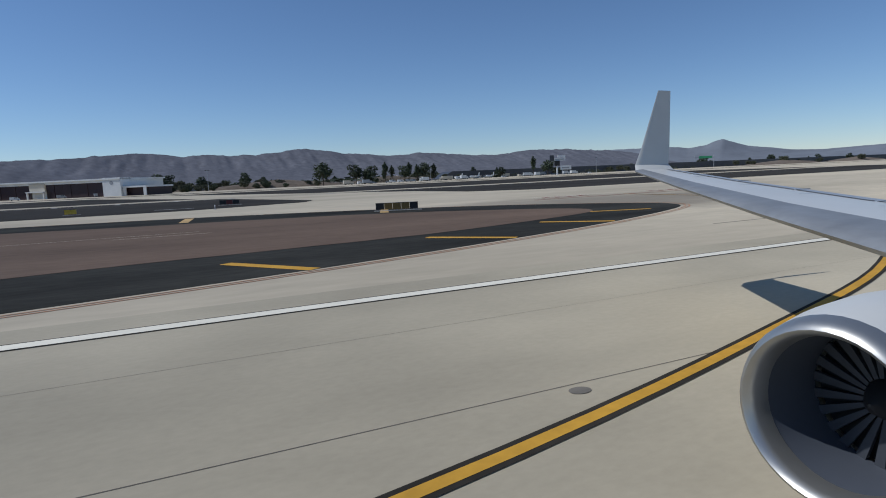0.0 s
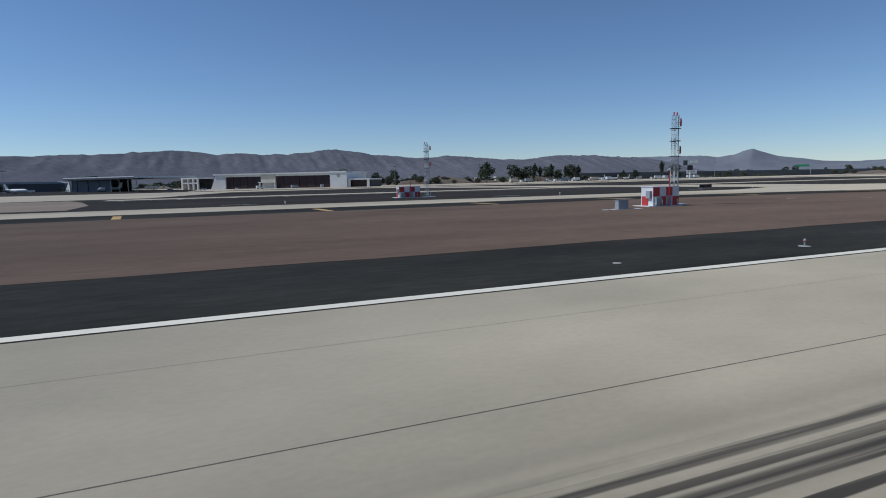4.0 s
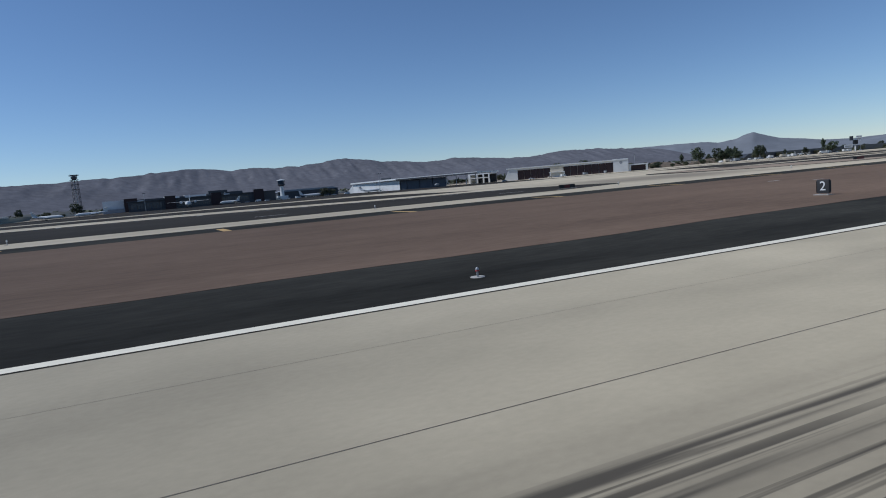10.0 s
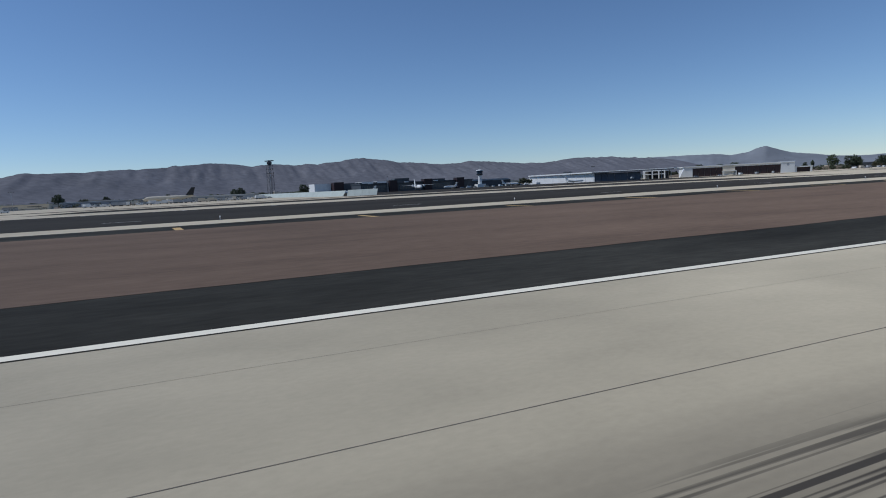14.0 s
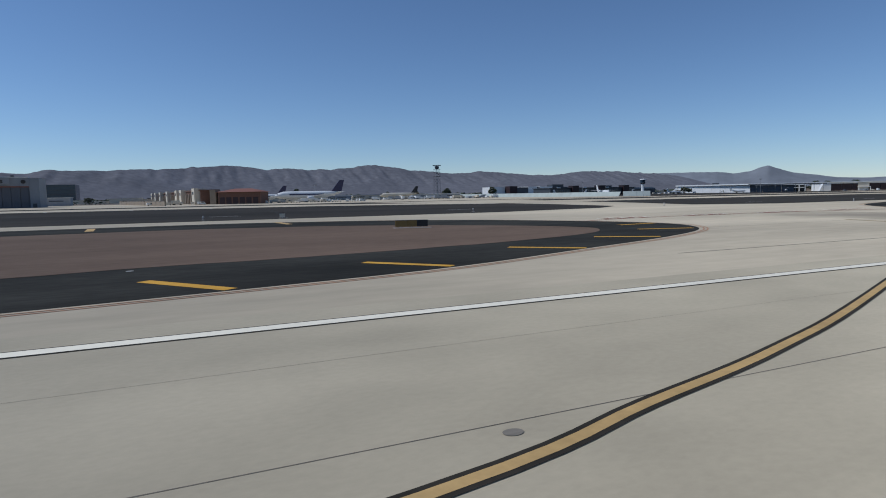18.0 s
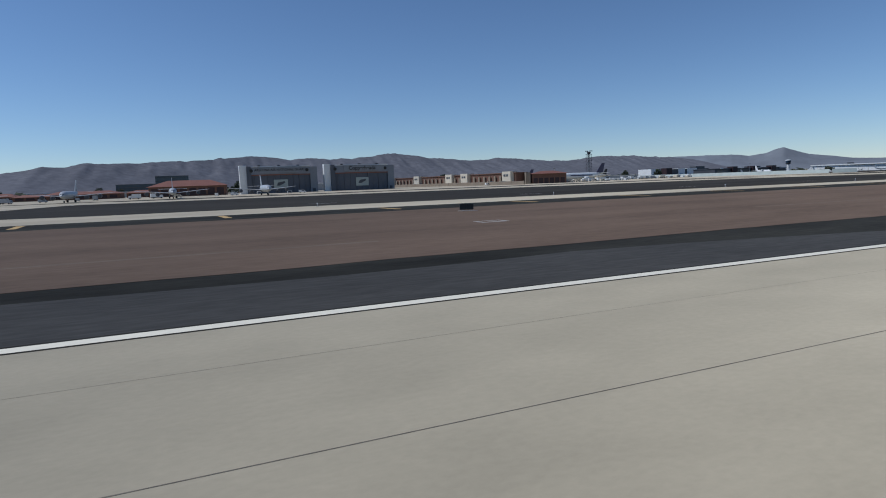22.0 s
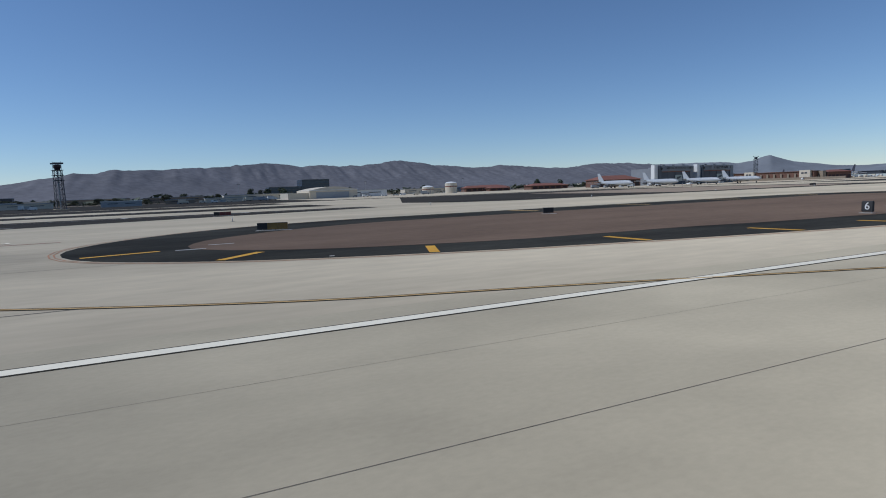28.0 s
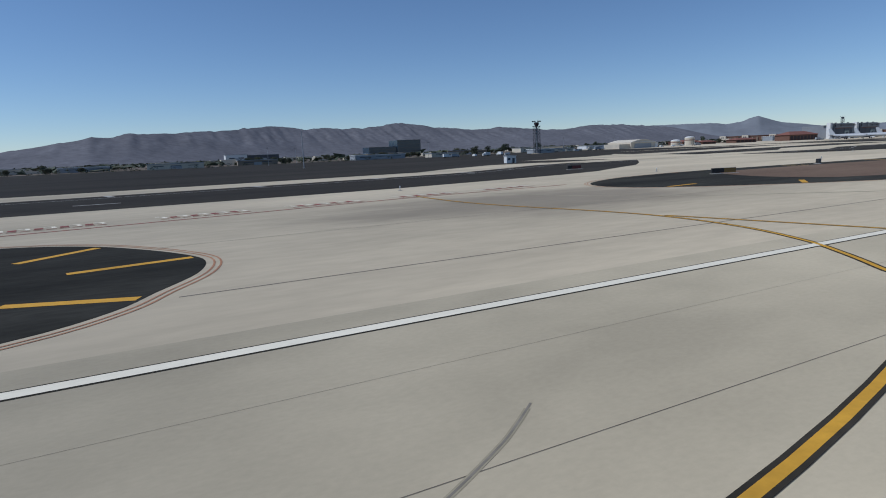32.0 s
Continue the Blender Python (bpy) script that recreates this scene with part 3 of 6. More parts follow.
# ---- runway markings ----
paint = Mesher()
strip(paint, [(500, 19.88), (-2800, 19.88)], 0.64, 0.018)
structure("edge_stripe", paint, M_WHITE_LINE, "continuous white runway edge stripe", "road marking")
border = Mesher()
strip(border, [(500, 19.50), (-2800, 19.50)], 0.12, 0.014)
strip(border, [(500, 20.25), (-2800, 20.25)], 0.10, 0.014)
structure("edge_stripe_border", border, M_BLACK_LINE, "thin black border of the edge stripe", "road marking")


def bar(name, x0, x1, y0, y1, edge, label):
    structure(name + "_border", Mesher().box(x0 - edge, x1 + edge, y0 - edge, y1 + edge, -0.01, 0.010), M_BLACK_LINE, "black painted border of a runway bar", "road marking")
    structure(name, Mesher().box(x0, x1, y0, y1, -0.01, 0.022), M_WORN_WHITE, label, "road marking")


# The aiming bar's forward end is cut on a slant.
structure("aiming_bar_border", Mesher().prism([(0.2, 17.92), (1.85, 8.95), (43.85, 8.95), (43.85, 17.92)], -0.01, 0.010), M_BLACK_LINE, "black painted border of a runway bar", "road marking")
structure("aiming_bar", Mesher().prism([(0.4, 17.77), (1.98, 9.1), (43.7, 9.1), (43.7, 17.77)], -0.01, 0.022), M_WHITE_LINE, "large white aiming point bar on the runway", "road marking")
for k, (x0, x1, lanes) in enumerate(((-120.0, -98.4, 2), (-265.4, -243.9, 2), (-410.6, -388.0, 1), (-1845.5, -1819.0, 1))):
    for j in range(lanes):
        y = 9.13 + 3.05 * j
        bar("touchdown_bar_%d%s" % (k + 1, "ab"[j]), x0, x1, y, y + 1.76, 0.16, "white touchdown bar with a black border on the runway")

joints = Mesher()
for y, w in ((9.35, 0.03), (15.1, 0.012), (3.0, 0.04)):
    strip(joints, [(500, y), (-2800, y)], w, 0.006)
strip(joints, [(43.6, 9.4), (2.0, 9.4)], 0.03, 0.027)
structure("runway_joints", joints, M_JOINT, "dark sealed joints along the runway slabs", "joint")


# ---- paint on the shoulders and exits ----
def painted(name, lines, w, mat, label, z, border=0.0):
    if border:
        b = Mesher()
        for pts in lines:
            strip(b, pts, w + 2 * border, z - 0.004)
        structure(name + "_border", b, M_BLACK_LINE, "black painted borders of a yellow taxi line", "road marking")
    m = Mesher()
    for pts in lines:
        strip(m, pts, w, z)
    structure(name, m, mat, label, "road marking")


EXITS = [
    [(60, 3.5), (80, 4.8), (95, 7), (107, 10), (119, 14), (134, 22), (148, 34), (158, 52), (160, 75)],
    [(-790, 3.8), (-770, 5.4), (-754, 7.5), (-748.5, 8.95), (-742.4, 10.6), (-732, 14.3), (-698, 28), (-689, 33), (-679, 42), (-675.8, 50)],
    [(-600, 3.5), (-620, 5.5), (-638, 9), (-649, 14), (-662, 25), (-669, 34), (-671, 42), (-669.5, 47)],
    [(-1256, 3.5), (-1262, 7), (-1264, 11), (-1266.5, 19), (-1270, 45), (-1273, 74)],
    [(-1400, 4), (-1425, 7.3), (-1439, 9.7), (-1455, 13.6), (-1466, 17), (-1480, 21.9), (-1492, 25.8), (-1504, 32), (-1512, 37.5)],
    [(-1600, 4), (-1573, 6), (-1553, 9), (-1542, 12.4), (-1536.5, 17), (-1533, 22), (-1531, 28.8), (-1529.5, 34.4), (-1528.6, 39.5), (-1529.5, 52), (-1531.6, 67)],
    [(-1522.5, 2), (-1523.1, 6), (-1524, 10), (-1525.8, 19.5), (-1528.2, 37)],
    [(-1715, 4), (-1740, 7.5), (-1762, 12), (-1776, 15.6), (-1794, 21.4), (-1806, 27)],
    [(-1915, 3.6), (-1890, 5), (-1873, 8), (-1863.3, 11.8), (-1860.5, 14.5), (-1857.6, 17.9), (-1855.2, 21.3), (-1852.6, 27.1), (-1851.2, 34.7), (-1851.8, 42.4), (-1854.4, 54), (-1855.5, 64), (-1855, 77)],
    [(-1844, 2), (-1845, 8), (-1847, 19.5), (-1850.6, 36)],
    [(-664.5, 3), (-665, 10), (-666.5, 17.2), (-667.4, 22.8), (-669.2, 34), (-670.4, 41)],
]
for k, pts in enumerate(EXITS):
    painted("exit_line_%d" % (k + 1), [smooth_line(pts)], 0.20 if k == 4 else 0.28, M_YELLOW_PALE if k in (1, 2, 4, 10) else M_YELLOW_LINE, "yellow taxi line curving off the runway", 0.020, 0.13)
side = [[(-1248.2, 20.9), (-1248.7, 25), (-1250.5, 38.5), (-1255.7, 76)], [(-1247.6, 20.9), (-1248.1, 25), (-1249.9, 38.5), (-1255.1, 76)], [(-1287, 22), (-1288, 31), (-1292, 56), (-1296, 80)], [(-1286, 22), (-1287, 31), (-1291, 56), (-1295, 80)]]
painted("exit_edge_lines", side, 0.24, M_YELLOW_PALE, "double yellow edge lines of a taxiway", 0.030)
structure("dark_exit", Mesher().prism([(-1295.5, 80), (-1288, 33), (-1250, 33), (-1255, 80)], -0.1, 0.010), M_ASPHALT, "black asphalt taxiway between two islands", "pavement")
structure("grooved_patch", Mesher().prism([(-1330, 21.2), (-1247, 21.2), (-1249, 32.6), (-1332, 32.6)], -0.1, 0.008), M_PATCH, "pale grooved concrete patch with dark scuffs", "pavement")

# Slanting bars on the shoulders: outer end, inner end.
BARS = [
    ((58, 21.6), (55.5, 26.6)), ((73, 23.2), (70.2, 28.6)), ((86, 26), (82.8, 31.4)), ((98.9, 28.5), (95.2, 33.9)), ((113.3, 33), (108.9, 37.8)), ((125.4, 37.4), (121, 41.6)), ((137, 45.4), (131, 47.6)),
    ((-619.5, 23.4), (-617.5, 28.4)), ((-633, 32.2), (-627, 34.3)), ((-637.5, 45), (-631, 44.2)), ((-633.5, 57), (-628, 53.5)),
    ((-795, 22.9), (-797.5, 28)), ((-781, 25.2), (-784, 30.6)), ((-768, 27.4), (-771.5, 32.8)), ((-755, 29.3), (-759, 34.6)), ((-742.2, 31.9), (-746.3, 36.7)), ((-728.7, 36.6), (-733.2, 40.7)), ((-716, 42), (-721, 45.4)), ((-704, 49.4), (-710, 51.6)), ((-699.6, 60), (-706, 59.4)),
    ((-1250, 33.5), (-1243, 33)), ((-1254.2, 65.6), (-1246.8, 63)), ((-1247, 92.5), (-1242, 86.5)),
    ((-1433, 30.2), (-1433.4, 35.4)), ((-1447, 32.3), (-1447.3, 37.4)), ((-1462, 35.3), (-1462, 40.4)), ((-1479, 39.8), (-1477.2, 44.6)), ((-1493.6, 46.4), (-1490, 50.6)), ((-1503.6, 57), (-1497.6, 58.6)),
    ((-1588.4, 21.4), (-1591.8, 27.1)), ((-1575.9, 28.6), (-1582.6, 32.1)), ((-1571.9, 41.2), (-1579.2, 41.5)), ((-1577.8, 52.2), (-1583.6, 48.5)), ((-1588.3, 60.6), (-1592.1, 54.1)),
    ((-1742, 27.4), (-1744, 32.6)), ((-1758, 31.4), (-1759, 36.8)), ((-1777, 35.4), (-1776, 40.6)), ((-1793, 39.8), (-1790, 44.2)), ((-1810, 48), (-1805, 51.6)), ((-1824, 59), (-1817.6, 59.6)),
    ((-1904, 24.2), (-1908, 28.8)), ((-1891.7, 31.0), (-1897.5, 33.4)), ((-1888.3, 42.3), (-1895.4, 41.1)), ((-1894.2, 52.6), (-1898.9, 48.1)),
]
painted("shoulder_bars", BARS, 0.8, M_YELLOW_LINE, "yellow slanting bars on the black shoulder", 0.022)
far_bars = []
for a, b, y in ((36, -570, 94.0), (-742, -1222, 104.0), (-1352, -1460, 99.2), (-1934, -2390, 60.2)):
    x = a
    while x > b:
        far_bars.append([(x, y), (x + 0.7, y - 8.8)])
        x -= 27.6
far_bars += [[(x, 68.2 - (x + 1620) * 0.096), (x + 0.7, 60.2 - (x + 1620) * 0.096)] for x in (-1624, -1651.6, -1679.2, -1706.8, -1734.4, -1762)]
far_bars += [[(95, 85.0), (94, 76.0)], [(119, 75.6), (116.7, 69.0)], [(66, 91), (65.6, 82.5)]]
painted("far_shoulder_bars", far_bars, 1.1, M_YELLOW_PALE, "faded yellow slanting bars along the far shoulder", 0.022)
lane_bars, lane_lines = [], []
for pts in LANES:
    for (xa, ya, wa), (xb, yb, wb) in zip(pts, pts[1:]):
        for k in range(int((xb - xa) / 15.0)):
            x = xa + 15.0 * k + 4
            y = ya + (yb - ya) * (x - xa) / (xb - xa)
            if k % 2 == 0 or xa > -330:
                lane_bars.append([(x, y + 0.4), (x + 1.2, y - 6.0)])
    lane_lines.append([(x, y - 8.5) for x, y, w in pts])
painted("far_lane_bars", lane_bars, 1.3, M_PAD, "pale short bars along a far taxi lane", 0.034)
painted("far_lane_lines", lane_lines, 0.45, M_PAD, "thin pale line beside a far taxi lane", 0.034)
dashes = [[(x, y), (x + 7.0, y - 0.4)] for x0, x1, y in ((90, -50, 124), (-225, -600, 134), (-690, -1035, 148), (-1190, -1385, 186), (-1530, -1640, 140), (-1900, -2480, 112)) for x in range(x0, x1, -61)]
painted("far_field_dashes", dashes, 0.9, M_PAD, "short pale dashes along the dark field", 0.034)
# Holding lines and the red sign boxes painted behind them; their words are too worn to tell.
HOLDS = [
    [(186, 74), (142, 74)], [(-702, 71), (-690, 73.6), (-666, 73.6), (-640, 69.5), (-632, 68)], [(-1256, 80), (-1296, 83)],
    [(-1508, 82), (-1540, 81), (-1558, 77.8), (-1575, 74), (-1590, 71), (-1608, 67.6)], [(-1828, 76.4), (-1858, 75.4), (-1882, 71.8), (-1905, 69.2)],
]
lines, boxes_red, words = [], Mesher(), Mesher()
for pts in HOLDS:
    lines.append(smooth_line(pts, 4))
    a, b = Vector(pts[0]), Vector(pts[-1])
    d = (b - a).normalized()
    side_way = Vector((-d.y, d.x)) * (1 if -d.x > 0 else -1)
    if side_way.y < 0:
        side_way = -side_way
    n = max(2, int((b - a).length / 15))
    for k in range(n):
        c = a.lerp(b, (k + 0.6) / n) + side_way * 4.2
        for i in range(-4, 5):
            e = c + d * (i * 1.15)
            strip(boxes_red, [tuple(e - d * 0.45 - side_way * 1.1), tuple(e + d * 0.45 - side_way * 1.1)], 0.34, 0.020)
            if i % 2 == 0:
                strip(words, [tuple(e - d * 0.3), tuple(e - d * 0.1 + side_way * 1.6)], 0.42, 0.022)
                strip(words, [tuple(e - d * 0.3 + side_way * 1.6), tuple(e + d * 0.7 + side_way * 1.7)], 0.40, 0.024)
            else:
                strip(boxes_red, [tuple(e - d * 0.4 + side_way * 0.5), tuple(e + d * 0.4 + side_way * 0.5)], 1.5, 0.018)
painted("holding_lines", lines, 0.46, M_DARK_RED, "dark red holding position line across the taxiway", 0.018)
structure("holding_sign_boxes", boxes_red, M_DARK_RED, "dark red painted sign boxes worn to patches", "road marking")
structure("holding_sign_bars", words, M_WHITE_LINE, "worn white bars of painted holding signs", "road marking")
seams = Mesher()
for x0, x1 in ((190, 128), (-636, -726), (-1500, -1578), (-1800, -1890)):
    strip(seams, [(x0, 30.1), (x1, 30.1)], 0.16, 0.004)
    strip(seams, [(x0, 49.0), (x1, 49.0)], 0.08, 0.004)
structure("taxiway_seams", seams, M_JOINT, "dark joints across the taxiway mouths", "joint")

# Painted pads, squares and thin lines in the dirt and on the shoulder.
pads = Mesher()
rng = random.Random(5)
for x, y, w in ((53.6, 66.6, 2.2), (-83.7, 60, 3.6), (-80, 63, 2.6), (-212.2, 66, 2.6), (-404.5, 55, 3.4), (-377, 59, 3.2), (-385, 60, 2.2), (-812, 55, 3.0), (-810, 58, 2.4), (-877, 61, 3.0), (-870.7, 57, 2.0), (-993.6, 54.3, 3.2), (-1105.8, 58.5, 3.0), (-1081, 56, 3.4), (-1067.6, 63, 2.6), (-1170.5, 57, 3.8), (-1221.3, 37, 2.8), (-902, 49.6, 4.0), (-1756.7, 58, 3.4), (-212.4, 58.6, 1.7), (-171, 67, 1.5), (-163.5, 61.5, 1.7), (-1492, 62, 2.4), (-1495, 58, 2.6), (-1642, 66, 3.4), (-1232, 68, 2.8)):
    pads.box(x - w / 2, x + w / 2, y - 0.28, y + 0.28, 0.0, 0.036)
    if w > 3:
        pads.box(x - w / 2, x - w / 2 + 0.35, y + 0.4, y + 1.6, 0.0, 0.036).box(x + w / 2 - 0.35, x + w / 2, y + 0.4, y + 1.6, 0.0, 0.036).box(x - w / 2, x + w / 2, y + 1.7, y + 2.1, 0.0, 0.036)
structure("ground_pads", pads, M_PAD, "pale painted cable pads flush with the dirt", "pad")
sq = Mesher()
for x, y in ((-201.0, 22.7),):
    sq.box(x - 0.95, x + 0.95, y - 0.75, y - 0.62, 0.0, 0.02).box(x - 0.95, x + 0.95, y + 0.62, y + 0.75, 0.0, 0.02).box(x - 0.95, x - 0.8, y - 0.62, y + 0.62, 0.0, 0.02).box(x + 0.8, x + 0.95, y - 0.62, y + 0.62, 0.0, 0.02)
structure("painted_square", sq, M_WHITE_LINE, "white painted square on the black shoulder", "road marking")
thin = Mesher()
for a, b, y in ((-866, -881, 47.2), (95, 60, 59.5), (96, 88, 57), (-1098.6, -1094.8, 23.6)):
    strip(thin, [(a, y), (b, y)], 0.16, 0.036)
structure("trench_lines", thin, M_TAXI, "thin pale trench line in the dirt", "line")

# Paler wheel tracks along the dirt.
track = Mesher()
for pts in ([(-1240, 53.5), (-1180, 49.6), (-1150, 46.6), (-1095, 44.0), (-1010, 43.0)], [(-960, 50.5), (-880, 48.4), (-850, 45.6), (-800, 45.0)]):
    strip(track, smooth_line(pts, 8), 0.9, 0.034)
structure("wheel_tracks", track, M_TRACK, "faint pale wheel tracks along the packed dirt", "wheel track")

# Single skid marks and covers.
skid = Mesher()
line = smooth_line([(-1883.2, 11.4), (-1884.2, 10.6), (-1885.2, 9.9), (-1887.5, 8.6), (-1890, 7.6)])
strip(skid, line, 0.06, 0.009)
strip(skid, line[5:17], 0.05, 0.0095)
soft_smear = Mesher()
strip(soft_smear, line[2:20], 0.16, 0.007)
# The far stretch of the taxi line, faded to a dark trace.
strip(soft_smear, smooth_line([(-1806, 27), (-1818, 34), (-1838, 52), (-1846, 75)]), 0.5, 0.007)
structure("faint_smears", soft_smear, M_STAIN, "faint grey smears along a skid mark and a faded taxi line", "tyre mark")
structure("skid_mark", skid, M_TYRE_MARK, "short dark skid mark across the runway", "tyre mark")


def oval(m, x, y, rx, ry, z):
    m.add([(x + rx * math.cos(a * math.pi / 10), y + ry * math.sin(a * math.pi / 10), z) for a in range(20)], [tuple(range(20))])


covers = Mesher()
for x, y, r in ((99.7, 9.0, 0.30), (-751.7, 8.9, 0.26), (-342.2, 16.3, 0.3), (-1162.8, 6.1, 0.22), (-1786, 17.6, 0.28), (-1439, 12.2, 0.3), (-1452, 12.8, 0.25)):
    oval(covers, x, y, r * 0.8, r * 0.6, 0.012)
structure("drain_covers", covers, M_TYRE_MARK, "small dark round light covers set in the runway", "cover")

# ---- mountains ----
def ridge_mesh(name, crest, rows, depth, spur, mat, label, seed):
    """A range from its crest line of (x, y, height, way down): spurs and ravines run from the crest to the plain."""
    m = Mesher()
    n = len(crest)
    for j in range(rows):
        t = 1.0 - j / (rows - 1)
        for i, (x, y, h, dx, dy) in enumerate(crest):
            u = (x * dy - y * dx) / 420.0
            folds = noise.ridged_multi_fractal(Vector((u, 0.9 * t + seed, 2.0)), 0.9, 2.1, 5, 0.9, 2.0) - 1.1
            fine = noise.fractal(Vector((u * 3.1, t * 2.4, seed)), 0.8, 2.1, 6)
            fade = math.sin(math.pi * min(1.0, 1.15 * (1.0 - t)))
            fall = depth * (1.0 - t) - spur * fade * (folds * 0.5 + fine * 0.45)
            z = h * (t ** 1.15) * (1.0 + 0.24 * fade * (folds * 0.4 + fine * 0.7))
            m.v.append((x + dx * fall, y + dy * fall, z if j else h))
    for j in range(rows - 1):
        for i in range(n - 1):
            m.f.append((j * n + i, j * n + i + 1, (j + 1) * n + i + 1, (j + 1) * n + i))
    return tagged(new(name, m.data(name, mat, True)), label, "mountain", kind="structure")


# The near range bends round the plain: x of each turn, its distance, and the crest's height along it.
BEND = ((-9000, -2130, -92, 1970, 3500, 9500), (5200, 6140, 7900, 8450, 8200, 8200))
TOPS_X = (-9000, -4000, -3000, -2600, -2280, -2140, -2000, -1850, -1400, -800, -420, -200, 0, 250, 600, 850, 1200, 1500, 1750, 1900, 2100, 2450, 3000, 3300, 3520, 3900, 4500, 4900, 5300, 5550, 6200, 6600, 7000, 7700, 8600)
TOPS_H = (50, 75, 112, 172, 215, 262, 246, 285, 302, 345, 388, 408, 398, 368, 386, 372, 378, 405, 448, 450, 432, 370, 326, 332, 354, 334, 290, 286, 330, 354, 352, 330, 318, 262, 40)
crest = []
for x in np.arange(-8800, 8600, 28.0):
    h = float(np.interp(x, TOPS_X, TOPS_H))
    h += 13.0 * noise.fractal(Vector((x / 190.0, 3.7, 0)), 0.65, 2.1, 6) * min(1.0, h / 250.0)
    crest.append((float(x), float(np.interp(x, *BEND)), h, 0.0, -1.0))
ridge_mesh("mountain_range", crest, 44, 1300, 150, M_MOUNTAIN, "long bare grey brown mountain range behind the airport, tinted for haze", 1.7)

FAR_B = (28, 38, 42, 46, 48.4, 49.7, 50.6, 51.8, 53.2, 53.9, 55, 56.6, 58, 60, 64, 72)
FAR_H = (240, 300, 330, 334, 330, 322, 288, 325, 418, 360, 275, 228, 176, 155, 190, 175)
crest = []
for b in np.arange(28.0, 72.0, 0.16):
    h = float(np.interp(b, FAR_B, FAR_H)) * (1.0 + 0.03 * noise.fractal(Vector((b / 0.9, 5.1, 0)), 0.8, 2.0, 5))
    a = radians(b)
    crest.append((-900 + 12200 * math.sin(a), 12200 * math.cos(a), h, -math.sin(a), -math.cos(a)))
ridge_mesh("far_mountain_range", crest, 12, 1200, 200, M_MOUNTAIN_FAR, "distant mountains tinted pale for haze, with a single higher summit", 5.1)

# ---- things beside the runway ----
def lettering(name, body, size, mat, parent, m, label="", bold=0.0):
    """Flat text as a mesh part. m: its pose in the parent, in real metres."""
    curve = bpy.data.curves.new(name, "FONT")
    curve.body, curve.size, curve.align_x, curve.align_y, curve.extrude = body, size * S, "CENTER", "CENTER", 0.01 * S
    curve.offset = bold * size * S
    tmp = bpy.data.objects.new(name, curve)
    scene.collection.objects.link(tmp)
    me = bpy.data.meshes.new_from_object(tmp.evaluated_get(bpy.context.evaluated_depsgraph_get()))
    bpy.data.objects.remove(tmp)
    me.materials.clear()
    me.materials.append(mat)
    ob = new(name, me)
    ob.parent = parent
    m = m.copy()
    m.translation = m.translation * S
    ob.matrix_local = m
    if label:
        ob["label"] = label
    return ob


def disc(m, x, y, r, z0, z1, n=16):
    return m.rings([[(x + r * math.cos(2 * math.pi * i / n), y + r * math.sin(2 * math.pi * i / n), z) for i in range(n)] for z in (z0, z1)])


# Edge lights: a pale pad, a short stem, a collar and a glass dome.
light = thing("runway_edge_light", 53.0, 22.9, 0, "small runway edge light on a round pale pad", "runway light", "runway edge lights")
part("pad", disc(Mesher(), 0, 0, 0.33, 0.0, 0.035, 20), M_PAD, light, "round pale concrete pad")
part("stem", Mesher().tube((0, 0, 0.05), (0, 0, 0.28), 0.05), M_STEEL, light)
part("collar", disc(Mesher(), 0, 0, 0.09, 0.28, 0.33, 12), M_RED, light, "red collar")
dome = Mesher().rings([[(r * math.cos(i * math.pi / 6), r * math.sin(i * math.pi / 6), z) for i in range(12)] for r, z in ((0.08, 0.33), (0.08, 0.39), (0.055, 0.44), (0.02, 0.465))])
part("lens", dome, M_STEEL, light, "pale glass dome", True)
for x in (-4.6, -62.0, -116.6, -172.8, -232.2, -288.2, -347.6, -405.9, -464.5, -522.0, -609.8, -806.6, -863.5, -921.0, -979.0, -1036.0, -1093.6, -1148.0, -1206.0, -1655.4, -1598.0, -1713.0):
    copy_thing(light, at(x, 22.9))
pad = tagged(new("cable_pad", disc(Mesher(), 0, 0, 0.22, 0.0, 0.03, 16).data("cable_pad", M_PAD)), "flat round pale cable pad on black asphalt", "pad", "cable pads")
pad.matrix_world = at(-154.8, 23.2)
for x, y in ((-820.6, 23.4), (-1675.3, 23.4), (70.4, 25.0), (-618, 31), (-628, 36), (-640, 47), (-1486, 43), (-1585.6, 25.2), (-1583.6, 27.4), (-1580.9, 33.3), (-1776, 38.5), (-1762, 36), (-1092, 26.4), (-1084, 27.5), (-18.0, 23.0), (-760, 40)):
    copy_thing(pad, at(x, y))


def sign_body(w, d, h, z0):
    """A sign box with rounded top edges."""
    r = d / 2
    prof = [(-d / 2, z0), (d / 2, z0)] + [(r * math.cos(a), h - r * 0.6 + 0.6 * r * math.sin(a)) for a in (0, 0.4, 0.8, 1.2, math.pi / 2, math.pi - 1.2, math.pi - 0.8, math.pi - 0.4, math.pi)]
    m = Mesher()
    n = len(prof)
    m.add([(x, -w / 2, z) for x, z in prof] + [(x, w / 2, z) for x, z in prof], [tuple(range(n)), tuple(range(2 * n - 1, n - 1, -1))] + [(i, (i + 1) % n, n + (i + 1) % n, n + i) for i in range(n)])
    return m


